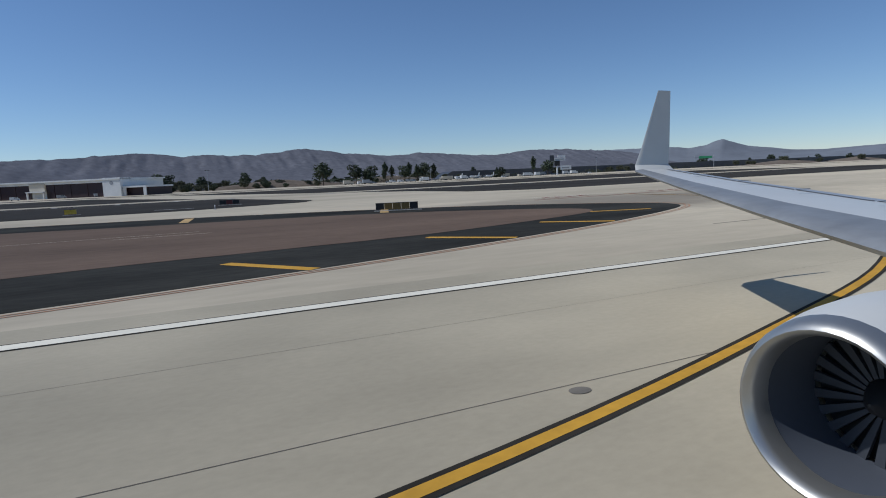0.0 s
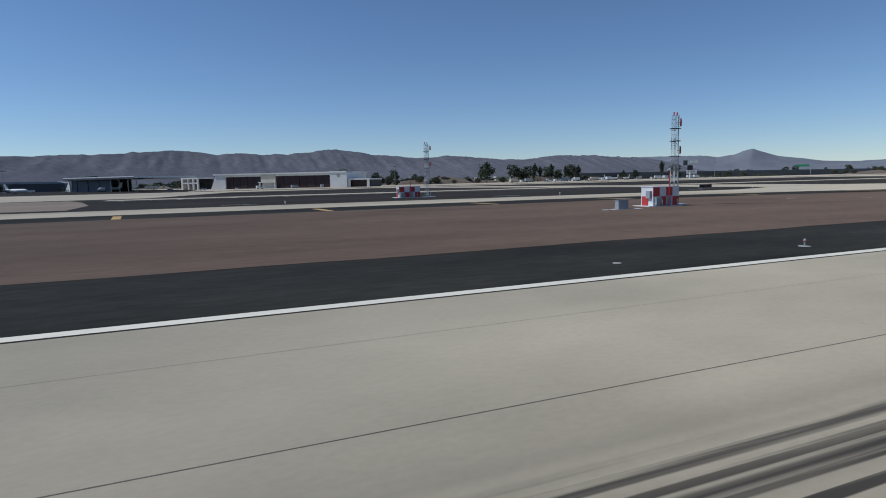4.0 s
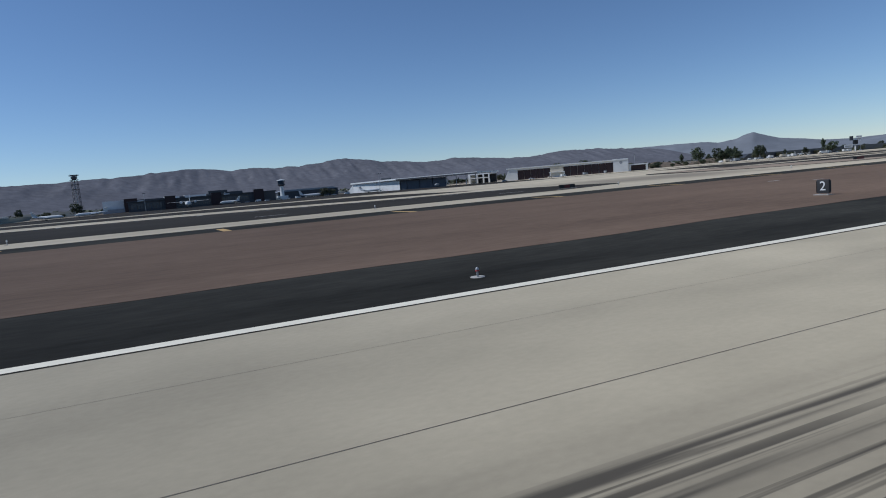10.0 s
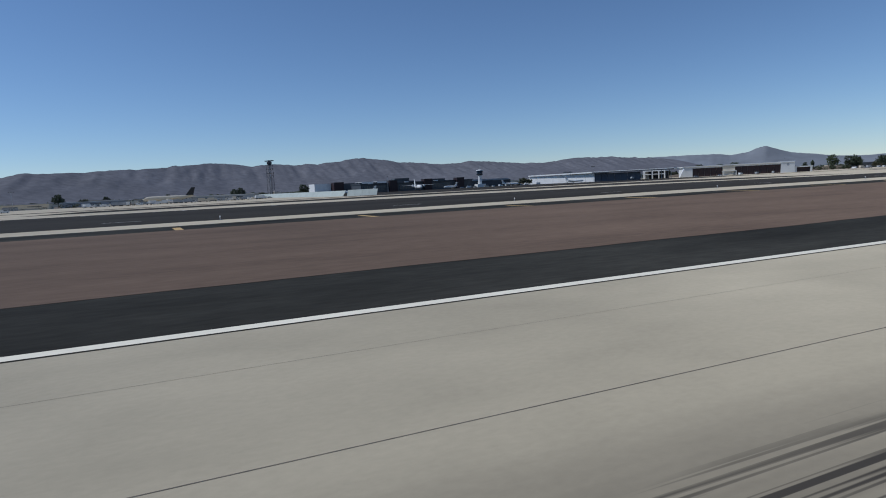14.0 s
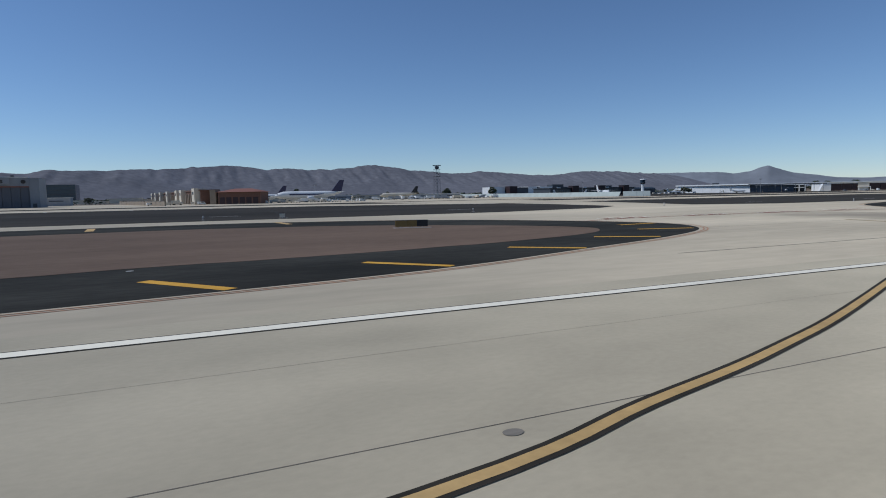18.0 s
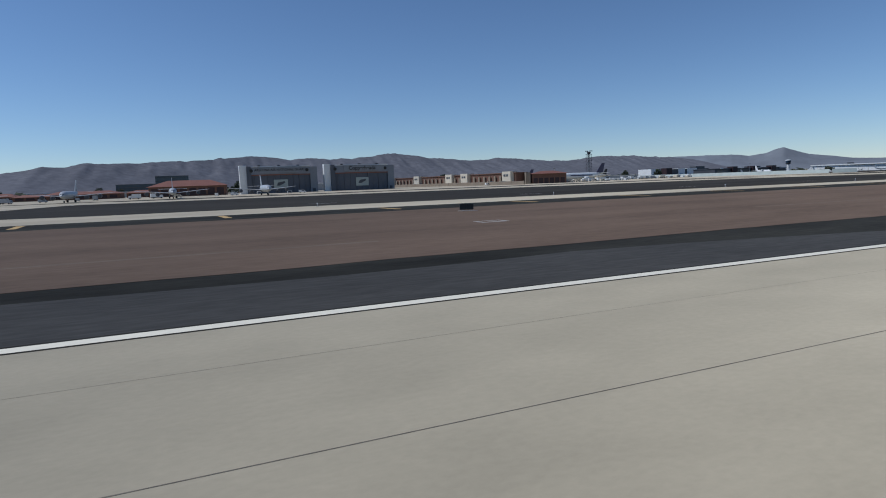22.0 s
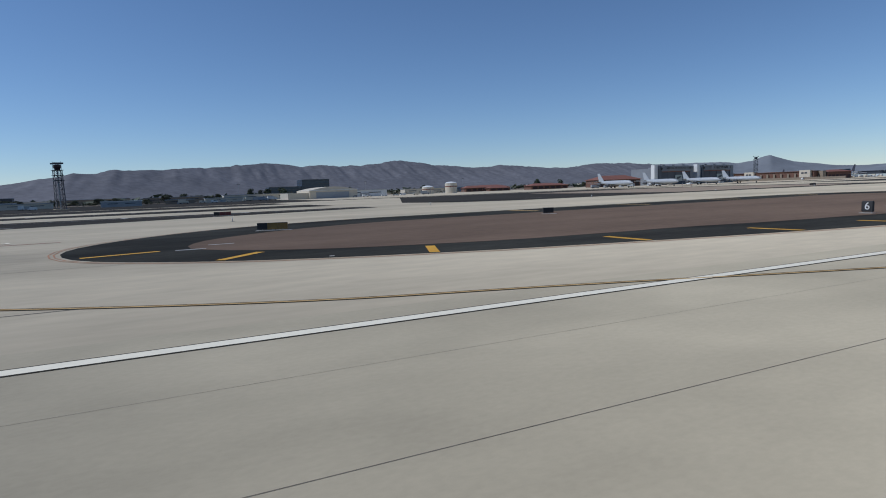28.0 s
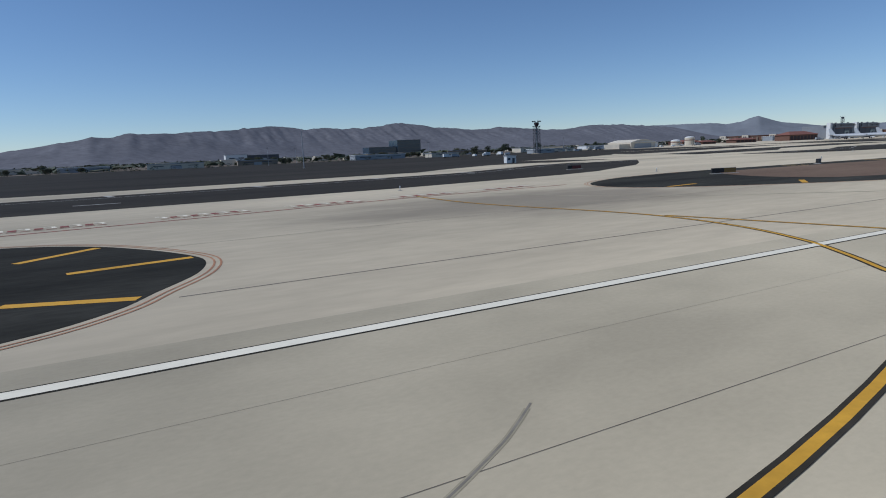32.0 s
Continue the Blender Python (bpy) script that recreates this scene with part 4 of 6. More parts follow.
for digit, x, y in (("1", 43.8, 37.2), ("2", -243.5, 37.2), ("3", -531, 37.4), ("4", -823, 37.6), ("5", -1121, 38.5), ("6", -1421.4, 41.0), ("7", -1745.9, 41.2)):
    sign = thing("distance_sign", x, y, 0, "black distance sign with a white %s beside the runway" % digit, "runway sign", "runway distance signs")
    part("slab", Mesher().box(-0.45, 0.35, -0.75, 0.75, 0.0, 0.09), M_PAD, sign, "pale concrete slab")
    for y2 in (-0.42, 0.42):
        part("leg", Mesher().tube((0, y2, 0.09), (0, y2, 0.3), 0.05), M_STEEL, sign)
    part("box", sign_body(1.15, 0.26, 1.5, 0.2), M_BLACK, sign, "black sign box", True)
    for y2 in (-0.64, 0.63):
        part("trim", Mesher().box(-0.13, 0.13, y2, y2 + 0.012, 0.25, 1.38), M_BLACK, sign)
    lettering("numeral", digit, 1.25, M_WHITE, sign, pose(-0.152, 0, 0.85, 90, 0, -90), "white numeral")
    lettering("rear_numeral", digit, 1.25, M_WHITE, sign, pose(0.152, 0, 0.85, 90, 0, 90), "white numeral")

for text, x, y, w in (("<F4", 34.8, 34.0, 1.45), ("", -817.0, 34.4, 1.7), ("<F9", -1604.8, 41.2, 1.45)):
    sign = thing("taxiway_sign", x, y, 14, "rounded yellow taxiway sign on a pale slab", "runway sign", "yellow taxiway signs")
    part("slab", Mesher().box(-0.6, 0.5, -w / 2 - 0.15, w / 2 + 0.15, 0.0, 0.09), M_PAD, sign, "pale concrete slab")
    part("box", sign_body(w, 0.5, 1.0, 0.12), M_SIGN_YELLOW, sign, "yellow sign box", True)
    part("end_cap", Mesher().box(-0.26, 0.26, -w / 2 - 0.03, -w / 2 - 0.004, 0.12, 0.92), M_BLACK, sign, "black end cap")
    part("end_cap", Mesher().box(-0.26, 0.26, w / 2 + 0.004, w / 2 + 0.03, 0.12, 0.92), M_BLACK, sign, "black end cap")
    if text:
        lettering("legend", text, 0.6, M_BLACK, sign, pose(-0.26, 0, 0.5, 90, 0, -90), "black letters")
    else:
        part("legend_bars", Mesher().box(-0.275, -0.256, -0.5, -0.1, 0.32, 0.68).box(-0.275, -0.256, 0.05, 0.5, 0.32, 0.68), M_BLACK, sign, "unreadable black legend")


def sign_array(x, y, turn, w, panels, label):
    """A long row of sign panels on short legs."""
    ob = thing("sign_array", x, y, turn, label, "runway sign", "sign arrays")
    k = len(panels)
    w *= 0.86
    part("slab", Mesher().box(-w / 2 - 0.2, w / 2 + 0.5, -0.5, 0.5, 0.0, 0.06), M_PAD, ob)
    for i, mat in enumerate(panels):
        a = -w / 2 + w * i / k
        part("panel", Mesher().box(a + 0.02, a + w / k - 0.02, -0.18, 0.18, 0.2, 1.0), mat, ob)
        part("leg", Mesher().tube((a + w / k / 2, 0, 0.08), (a + w / k / 2, 0, 0.22), 0.05), M_STEEL, ob)
    part("top_rail", Mesher().box(-w / 2, w / 2, -0.2, 0.2, 1.0, 1.05), M_BLACK, ob)


AMBER = material("amber_dark_panel", (0.21, 0.13, 0.03), 0.5, 0, 0.1, 0.3, 0.1, 2.0)
DARKRED = material("dark_red_panel", (0.11, 0.015, 0.015), 0.5, 0, 0.1, 0.3, 0.1, 2.0)
for x, y, turn, w, panels, label in (
        (119.5, 72, -20, 6.4, (M_BLACK, AMBER, AMBER, AMBER, M_BLACK), "long black and amber taxiway sign row"),
        (-591.5, 73, -20, 5.2, (M_BLACK, AMBER, AMBER, M_BLACK), "long black and amber taxiway sign row"),
        (-559.4, 72, -15, 3.4, (M_BLACK, M_BLACK), "black back of a taxiway sign"),
        (-1232.5, 88, -20, 4.8, (M_BLACK, AMBER, AMBER, M_BLACK), "long black and amber taxiway sign row"),
        (-1222, 85, -20, 1.4, (M_BLACK,), "black back of a taxiway sign"),
        (-1483.9, 80, -20, 4.6, (M_BLACK, AMBER, AMBER), "long black and amber taxiway sign row"),
        (-1440.1, 79, -20, 2.0, (M_BLACK,), "black back of a taxiway sign"),
        (-1793.5, 73, -20, 5.6, (M_BLACK, M_BLACK, AMBER, AMBER), "long black and amber taxiway sign row"),
        (-1642.1, 80, -20, 4.0, (M_BLACK, AMBER, AMBER), "long black and amber taxiway sign row"),
        (-1210, 180, -10, 4.2, (M_BLACK, M_BLACK, M_BLACK), "black back of a taxiway sign"),
        (-1483.3, 152, -10, 4.6, (M_BLACK, DARKRED, DARKRED), "dark red holding sign row"),
        (-1785.7, 124, -10, 4.6, (M_BLACK, DARKRED, DARKRED), "dark red holding sign row"),
        (-211.0, 124, -10, 5.0, (M_BLACK, DARKRED, M_BLACK), "dark red holding sign row"),
        (-83.5, 131, -10, 5.2, (M_BLACK, DARKRED, DARKRED), "dark red holding sign row"),
        (-56.0, 66, -10, 2.2, (M_BLACK, M_BLACK), "black back of a taxiway sign"),
        (76.5, 124, -10, 2.2, (M_SIGN_YELLOW, M_SIGN_YELLOW), "low yellow taxiway sign panels"),
        (104.2, 131.5, -10, 4.6, (M_BLACK, DARKRED, M_BLACK), "dark red holding sign row"),
        (-1534, 152, -10, 2.2, (M_SIGN_YELLOW,), "yellow taxiway sign panel"),
        (-729.5, 72, -15, 5.0, (AMBER, AMBER, M_BLACK), "long black and amber taxiway sign row"),
        (-738, 124, -10, 1.3, (M_CREAM,), "pale taxiway sign back"),
        (-1692, 79, -20, 1.0, (M_SIGN_YELLOW,), "small yellow taxiway sign panel"),
        (-985.4, 78, -15, 2.4, (M_BLACK, M_BLACK), "black back of a taxiway sign")):
    sign_array(x, y, turn, w, panels, label)

for x, y, turn, w in ((-610.6, 34.6, 12, 1.6), (-1679.2, 35.4, 12, 1.15), (-1754.7, 78, 12, 1.7), (-1684.2, 69, 0, 0.9)):
    sign = thing("runway_sign", x, y, turn, "black rounded back of a runway sign on a slab", "runway sign", "sign backs")
    part("slab", Mesher().box(-w * 0.65, w * 0.65, -0.7, 0.7, 0.0, 0.08), M_PAD, sign, "pale concrete slab")
    b = sign_body(w, 0.55, 1.15, 0.16)
    b.v = [(y2, x2, z2) for x2, y2, z2 in b.v]
    part("box", b, M_BLACK, sign, "black sign box", True)


def lattice_mast(x, y, h, label):
    """A thin square lattice mast in red and white lengths, with small aerials."""
    ob = thing("antenna_mast", x, y, 8, label, "antenna mast", "antenna masts")
    part("footing", Mesher().box(-1.3, 1.9, -0.9, 0.9, 0.0, 0.12), M_WHITE, ob)
    half, lengths = 0.33, 8
    for k in range(lengths):
        z0, z1 = 0.12 + h * k / lengths, 0.12 + h * (k + 1) / lengths
        m = Mesher()
        for sx in (-half, half):
            for sy in (-half, half):
                m.tube((sx, sy, z0), (sx, sy, z1), 0.035, n=5)
        steps = 3
        for s in range(steps):
            a, b = z0 + (z1 - z0) * s / steps, z0 + (z1 - z0) * (s + 1) / steps
            flip = 1 if s % 2 else -1
            m.tube((-half * flip, -half, a), (half * flip, -half, b), 0.02, n=4).tube((-half * flip, half, a), (half * flip, half, b), 0.02, n=4)
            m.tube((-half, -half * flip, a), (-half, half * flip, b), 0.02, n=4).tube((half, -half * flip, a), (half, half * flip, b), 0.02, n=4)
            m.tube((-half, -half, b), (half, -half, b), 0.025, n=4).tube((-half, half, b), (half, half, b), 0.025, n=4)
        part("lattice", m, M_STEEL if k % 2 else M_WHITE, ob)
    for z in (h * 0.55, h * 0.72, h * 0.86):
        part("platform", Mesher().box(-0.55, 0.6, -0.5, 0.5, z, z + 0.1), M_BLACK, ob)
    part("cable_pole", Mesher().tube((1.0, 0, 0.12), (0.62, 0, h), 0.05, n=6), M_STEEL, ob)
    for z in (h * 0.62, h * 0.93):
        aerial = part("aerial", Mesher().tube((0.5, 0, z), (1.35, 0, z), 0.05, n=6), M_RED, ob, "red aerial")
        part("dipole", Mesher().tube((1.0, -0.1, z - 0.5), (1.0, -0.1, z + 0.6), 0.09, n=6), M_RED, aerial)
        part("dipole", Mesher().tube((1.35, 0.1, z - 0.4), (1.35, 0.1, z + 0.5), 0.09, n=6), M_RED, aerial)
    for sx in (-half, half):
        part("lamp", Mesher().tube((sx, 0, h + 0.12), (sx, 0, h + 0.55), 0.09, n=6), M_RED, ob, "red obstruction lamp")
    return ob


def check_shelter(x, y, w, h, label):
    """An equipment shelter painted in red and white checks, with a door and a roof edge."""
    ob = thing("equipment_shelter", x, y, -4, label, "shelter", "checkered shelters")
    part("slab", Mesher().box(-w / 2 - 0.9, w / 2 + 0.4, -1.6, 1.9, 0.0, 0.12), M_WHITE, ob)
    cols = 4
    for i in range(cols):
        for j in range(2):
            a, b = -w / 2 + w * i / cols, -w / 2 + w * (i + 1) / cols
            z0 = 0.12 + h * j / 2
            part("check_panel", Mesher().box(a, b, -1.2, -1.14, z0, z0 + h / 2), M_RED if (i + j) % 2 else M_WHITE, ob, "red panel" if (i + j) % 2 else "white panel")
    part("body", Mesher().box(-w / 2, w / 2, -1.14, 1.3, 0.12, 0.12 + h), M_WHITE, ob)
    part("side_panel", Mesher().box(-w / 2 - 0.05, -w / 2 - 0.004, -0.2, 1.1, 0.12, 0.12 + h * 0.5), M_RED, ob, "red panel")
    part("side_vent", Mesher().box(-w / 2 - 0.35, -w / 2 - 0.004, -0.9, -0.1, h * 0.45, h * 0.85), M_GREY, ob, "grey air unit")
    part("roof_edge", Mesher().box(-w / 2 - 0.08, w / 2 + 0.08, -1.26, 1.38, 0.12 + h, 0.21 + h), M_WHITE, ob)
    part("door", Mesher().box(w * 0.03, w * 0.03 + 0.75, -1.26, -1.204, 0.14, 0.12 + h * 0.55), M_GREY, ob, "grey service door")
    unit = part("air_unit", Mesher().box(-w / 2 + 0.25, -w / 2 + 1.15, -1.6, -1.204, 0.3, 1.25), M_GREY, ob, "grey air unit")
    for k in range(4):
        part("slat", Mesher().box(-w / 2 + 0.35, -w / 2 + 1.05, -1.63, -1.602, 0.42 + 0.2 * k, 0.52 + 0.2 * k), M_STEEL, unit)
    part("pole", Mesher().tube((0.1, -1.7, 0.1), (0.1, -1.7, h + 2.3), 0.07, n=6), M_RED, ob, "red lamp pole")
    part("pole_lamp", Mesher().tube((0.1, -1.7, h + 2.3), (0.1, -1.7, h + 2.6), 0.16, n=8).box(-0.28, 0.05, -1.78, -1.62, h + 2.34, h + 2.48), M_WHITE, ob, "white lamp head")
    for px in (-w / 4, w / 3):
        part("bollard", Mesher().tube((px, -1.75, 0.1), (px, -1.75, 0.95), 0.07, n=6), M_STEEL, ob)


check_shelter(22.2, 62.9, 4.2, 2.5, "red and white checkered equipment shelter on a slab")
lattice_mast(25.6, 63.9, 12.3, "tall thin lattice antenna mast with red aerials")
check_shelter(11.2, 134.5, 5.2, 2.5, "red and white checkered equipment shelter beside a mast")
lattice_mast(15.4, 133, 12.6, "tall thin lattice antenna mast with red aerials")
cabinet = thing("cable_cabinet", 13.2, 60.0, -4, "small grey cable cabinet on a pale slab", "cabinet")
part("slab", Mesher().box(-1.0, 1.3, -0.8, 0.7, 0.0, 0.08), M_PAD, cabinet)
for px in (-2.9, -1.7, 2.0):
    part("cover", Mesher().box(px, px + 0.75, -0.7, 0.1, 0.0, 0.06), M_WHITE, cabinet, "pale access cover")
part("box", Mesher().box(-0.75, 0.75, -0.4, 0.4, 0.08, 1.15, 0.03), M_GREY, cabinet)
part("lid", Mesher().box(-0.8, 0.8, -0.46, 0.46, 1.15, 1.22), M_STEEL, cabinet)

# Taxiway edge lights along the far side of the parallel taxiway.
far_light = thing("taxiway_edge_light", 100, 112, 0, "small pale taxiway edge light on a short post", "taxiway light", "taxiway edge lights")
part("pad", disc(Mesher(), 0, 0, 0.4, 0.0, 0.05, 12), M_PAD, far_light)
part("post", Mesher().tube((0, 0, 0.05), (0, 0, 0.55), 0.07, n=6), M_STEEL, far_light)
part("lens", Mesher().tube((0, 0, 0.55), (0, 0, 0.8), 0.13, 0.09, n=8), M_WHITE, far_light, "pale lens")
for k in range(38):
    x = 40 - 61.0 * k
    copy_thing(far_light, at(x, 113 if x > -620 else 128 if x > -1060 else 160 if x > -1430 else 116 if x > -1690 else 92))

# Slim red and white marker poles beside the far taxiway.
marker = thing("marker_pole", -1179.0, 287, 0, "slim red and white marker pole beside a taxiway", "marker pole", "marker poles")
part("base", disc(Mesher(), 0, 0, 0.3, 0.0, 0.08, 10), M_PAD, marker)
for k in range(4):
    part("band", Mesher().tube((0, 0, 0.08 + 0.7 * k), (0, 0, 0.76 + 0.7 * k), 0.13, n=8), M_RED if k % 2 == 0 else M_WHITE, marker, "red band" if k % 2 == 0 else "white band")
copy_thing(marker, at(-1175.3, 283))

# ---- the airliner's wing, standing at the start of the run ----
WX = 92.74
wing = thing("airliner_wing", WX, 0.0, 0, "light grey swept airliner wing with a tall winglet and engine", "aircraft wing")


def foil(le, te, y, z, thick, lean=0.0, n=10):
    """A wing section at y: points round a cambered profile."""
    top, low = [], []
    for i in range(n + 1):
        t = (1 - math.cos(math.pi * i / n)) / 2
        h = thick * 1.35 * (0.2969 * math.sqrt(t) - 0.126 * t - 0.3516 * t * t + 0.2843 * t ** 3 - 0.1015 * t ** 4)
        x = le + (te - le) * t
        top.append((x, y, z + h * 1.15))
        low.append((x, y, z - h * 0.75))
    return top + low[-2:0:-1]


sections = [foil(5.9, 13.9, 0.5, 2.62, 1.9), foil(7.6, 14.0, 3.0, 2.92, 1.55), foil(10.07, 14.3, 7.55, 3.32, 0.95), foil(12.3, 15.2, 11.6, 3.72, 0.6), foil(14.45, 16.2, 15.5, 4.14, 0.36)]
part("wing_skin", Mesher().rings(sections), M_PLANE_GREY, wing, "pale grey upper and lower skin", True)


def slat(s0, s1):
    """The bare metal leading edge between two sections."""
    rs = []
    for s in (s0, s1):
        le = [p for p in s[:4]] + [p for p in s[-3:]]
        c = s[0]
        rs.append([(p[0] - 0.035, p[1], p[2] + (0.02 if p[2] >= c[2] else -0.02)) for p in (s[3], s[2], s[1], s[0], s[-1], s[-2], s[-3])])
    return Mesher().rings(rs, cap=False, close=False)


for a, b in ((1, 2), (2, 3), (3, 4)):
    part("slat", slat(sections[a], sections[b]), M_SLAT, wing, "dull metal leading edge slat", True)


def top_strip(i0, i1, lift, a, b):
    """A strip of the upper skin between two chord stations, raised a little."""
    rows = []
    for k in (a, b):
        rows.append([(p[0], p[1], p[2] + lift) for p in sections[k][i0:i1 + 1]])
    n = i1 - i0 + 1
    return Mesher().add(rows[0] + rows[1], [(j, j + 1, n + j + 1, n + j) for j in range(n - 1)])


for a, b in ((1, 2), (2, 3), (3, 4)):
    part("flap", top_strip(7, 10, 0.012, a, b), M_TANKER, wing, "blue grey flap skin", True)
    p, q = sections[a][7], sections[b][7]
    part("flap_gap", Mesher().add([(p[0] - 0.03, p[1], p[2] + 0.02), (p[0] + 0.03, p[1], p[2] + 0.02), (q[0] + 0.03, q[1], q[2] + 0.02), (q[0] - 0.03, q[1], q[2] + 0.02)], [(0, 1, 2, 3)]), M_GREY, wing, "grey gap between wing and flap")
for k in range(5):
    t = 0.12 + 0.17 * k
    p, q = Vector(sections[1][5]).lerp(Vector(sections[4][5]), t), Vector(sections[1][6]).lerp(Vector(sections[4][6]), t)
    part("panel_mark", Mesher().box(p.x, p.x + 0.5, p.y, p.y + 0.05, p.z + 0.015, p.z + 0.03), M_GREY, wing)
wl = [foil(14.45, 16.2, 15.5, 4.14, 0.36), foil(14.75, 16.3, 15.85, 4.35, 0.26), foil(15.25, 16.55, 16.05, 5.0, 0.2), foil(16.35, 16.95, 16.4, 7.0, 0.1)]
rs = []
for k, s in enumerate(wl):
    lean = (0.0, 0.75, 0.93, 0.93)[k]
    z0 = s[0][2]
    rs.append([(p[0], p[1] - (p[2] - z0) * lean, z0 + (p[2] - z0) * (1 - lean)) for p in s])
part("winglet", Mesher().rings(rs), M_PLANE_GREY, wing, "tall grey blended winglet", True)

ex, ey, ez = 5.50, 3.40, 1.80


def ring(x, r, n=40, squash=1.0):
    return [(x, ey + r * math.cos(2 * math.pi * i / n), ez + r * math.sin(2 * math.pi * i / n) * (squash if math.sin(2 * math.pi * i / n) < 0 else 1.0)) for i in range(n)]


engine = part("engine_cowl", Mesher().rings([ring(ex + dx, r, squash=0.95) for dx, r in ((0.22, 1.0), (0.6, 1.07), (1.2, 1.11), (2.2, 1.08), (3.2, 0.95), (4.0, 0.78))], cap=False), M_PLANE_GREY, wing, "pale grey engine cowl", True)
part("intake_lip", Mesher().rings([ring(ex + dx, r, squash=0.95) for dx, r in ((0.24, 1.005), (0.1, 0.975), (0.02, 0.925), (0.0, 0.885), (0.03, 0.845), (0.12, 0.81), (0.3, 0.79))], cap=False), M_ALU, engine, "polished metal intake lip", True)
part("intake_duct", Mesher().rings([ring(ex + dx, r, squash=0.97) for dx, r in ((0.3, 0.79), (0.7, 0.78), (1.1, 0.78))], cap=False), M_SLATE, engine, "dark intake duct", True)
fan = part("fan", Mesher().rings([ring(ex + dx, r, 24) for dx, r in ((1.04, 0.2), (1.12, 0.24), (1.14, 0.1))]), M_BLACK, engine, "dark fan disc hub")
for k in range(24):
    a = 2 * math.pi * k / 24
    p = [(ex + 1.05, ey + r * math.cos(a + d), ez + r * math.sin(a + d)) for r, d in ((0.22, -0.10), (0.77, -0.02), (0.77, 0.12), (0.22, 0.10))]
    part("blade", Mesher().add(p + [(x + 0.06, y, z) for x, y, z in p], [(0, 1, 2, 3), (7, 6, 5, 4), (0, 4, 5, 1), (1, 5, 6, 2), (2, 6, 7, 3), (3, 7, 4, 0)]), M_DARKGREY, engine)
part("fan_hub", Mesher().rings([ring(ex + dx, r, 16) for dx, r in ((0.75, 0.02), (0.85, 0.12), (1.0, 0.2), (1.15, 0.24))]), M_BLACK, engine, "black spinner", True)
part("fan_back", Mesher().rings([ring(ex + 1.2, 0.78), ring(ex + 1.25, 0.78)]), M_BLACK, engine)
part("exhaust", Mesher().rings([ring(ex + dx, r, 24) for dx, r in ((3.6, 0.62), (4.6, 0.42))]), M_STEEL, engine, "metal exhaust cone", True)
part("pylon", Mesher().box(ex + 1.6, ex + 6.0, ey - 0.18, ey + 0.18, ez + 0.8, 2.95), M_PLANE_GREY, wing)
leg = part("gear_leg", Mesher().tube((12.2, 1.36, 0.5), (12.0, 1.3, 2.6), 0.14, n=10), M_STEEL, wing, "steel landing gear leg")
for dy in (-0.35, 0.35):
    part("wheel", Mesher().rings([[(12.2 + r * math.cos(i * math.pi / 12), 1.36 + dy + w, 0.55 + r * math.sin(i * math.pi / 12)) for i in range(24)] for r, w in ((0.3, -0.17), (0.5, -0.16), (0.55, -0.08), (0.55, 0.08), (0.5, 0.16), (0.3, 0.17))]), M_RUBBER, leg, "black tyre", True)

# ---- buildings across the airfield ----
def windows(ob, n, x0, x1, y, z0, z1, mat, name="window", gap=0.25):
    for i in range(n):
        w = (x1 - x0) / n
        part(name, Mesher().box(x0 + w * (i + gap / 2), x0 + w * (i + 1 - gap / 2), y - 0.12, y + 0.02, z0, z1), mat, ob)


# The long hangar with dark maroon doors.
hangar = thing("maintenance_hangar", 23, 452, -37, "long white hangar with dark maroon sliding doors", "hangar")
part("wall", Mesher().box(-52, 54, 1.0, 40, 0, 10.4), M_WHITE, hangar)
part("roof", Mesher().box(-54, 55, -1.6, 41, 10.4, 11.3), M_WHITE, hangar, "white flat roof edge")
part("end_pier", Mesher().wall([(-57, 0), (-44, 0), (-44, 10.4), (-52, 10.4)], -0.8, 6), M_WHITE, hangar, "sloping white end pier")
part("end_pier", Mesher().box(42, 55, -1.2, 8, 0, 11.6), M_WHITE, hangar, "tall white end pier")
for a, b, k in ((-44, -14, 5), (-2, 42, 7)):
    w = (b - a) / k
    for i in range(k):
        part("door_leaf", Mesher().box(a + w * i + 0.12, a + w * (i + 1) - 0.12, 0.3 + 0.18 * (i % 2), 0.9, 0, 8.9), M_DOOR_DARK, hangar, "dark maroon door leaf")
part("lintel", Mesher().box(-44, 42, -0.2, 1.0, 8.9, 10.4), M_WHITE, hangar)
part("entrance_block", Mesher().box(-14, -2, -0.8, 1.0, 4.6, 9.6), M_CREAM, hangar, "pale entrance block")
part("canopy", Mesher().box(-15, -1, -3.2, -0.8, 4.2, 4.8), M_WHITE, hangar, "white entrance canopy")
for x in (-14.4, -1.8):
    part("post", Mesher().box(x, x + 0.8, -3.0, -2.2, 0, 4.2), M_WHITE, hangar)
part("round_sign", Mesher().rings([[(48.5 + 1.3 * math.cos(i * math.pi / 9), y, 8.4 + 1.3 * math.sin(i * math.pi / 9)) for i in range(18)] for y in (-1.3, -1.22)]), M_GREY, hangar, "round grey badge")
annex = thing("hangar_annex", 23, 452, -37, "low white annex with a dark opening beside a hangar", "building")
part("roof", Mesher().box(55.2, 72, 0, 26, 5.0, 6.0), M_WHITE, annex)
part("wall", Mesher().box(55.4, 71.6, 3, 25, 0, 5.0), M_DOOR_DARK, annex, "dark recessed wall")
for x in (55.4, 69.8):
    part("post", Mesher().box(x, x + 1.8, 0.2, 1.0, 0, 5.0), M_WHITE, annex)

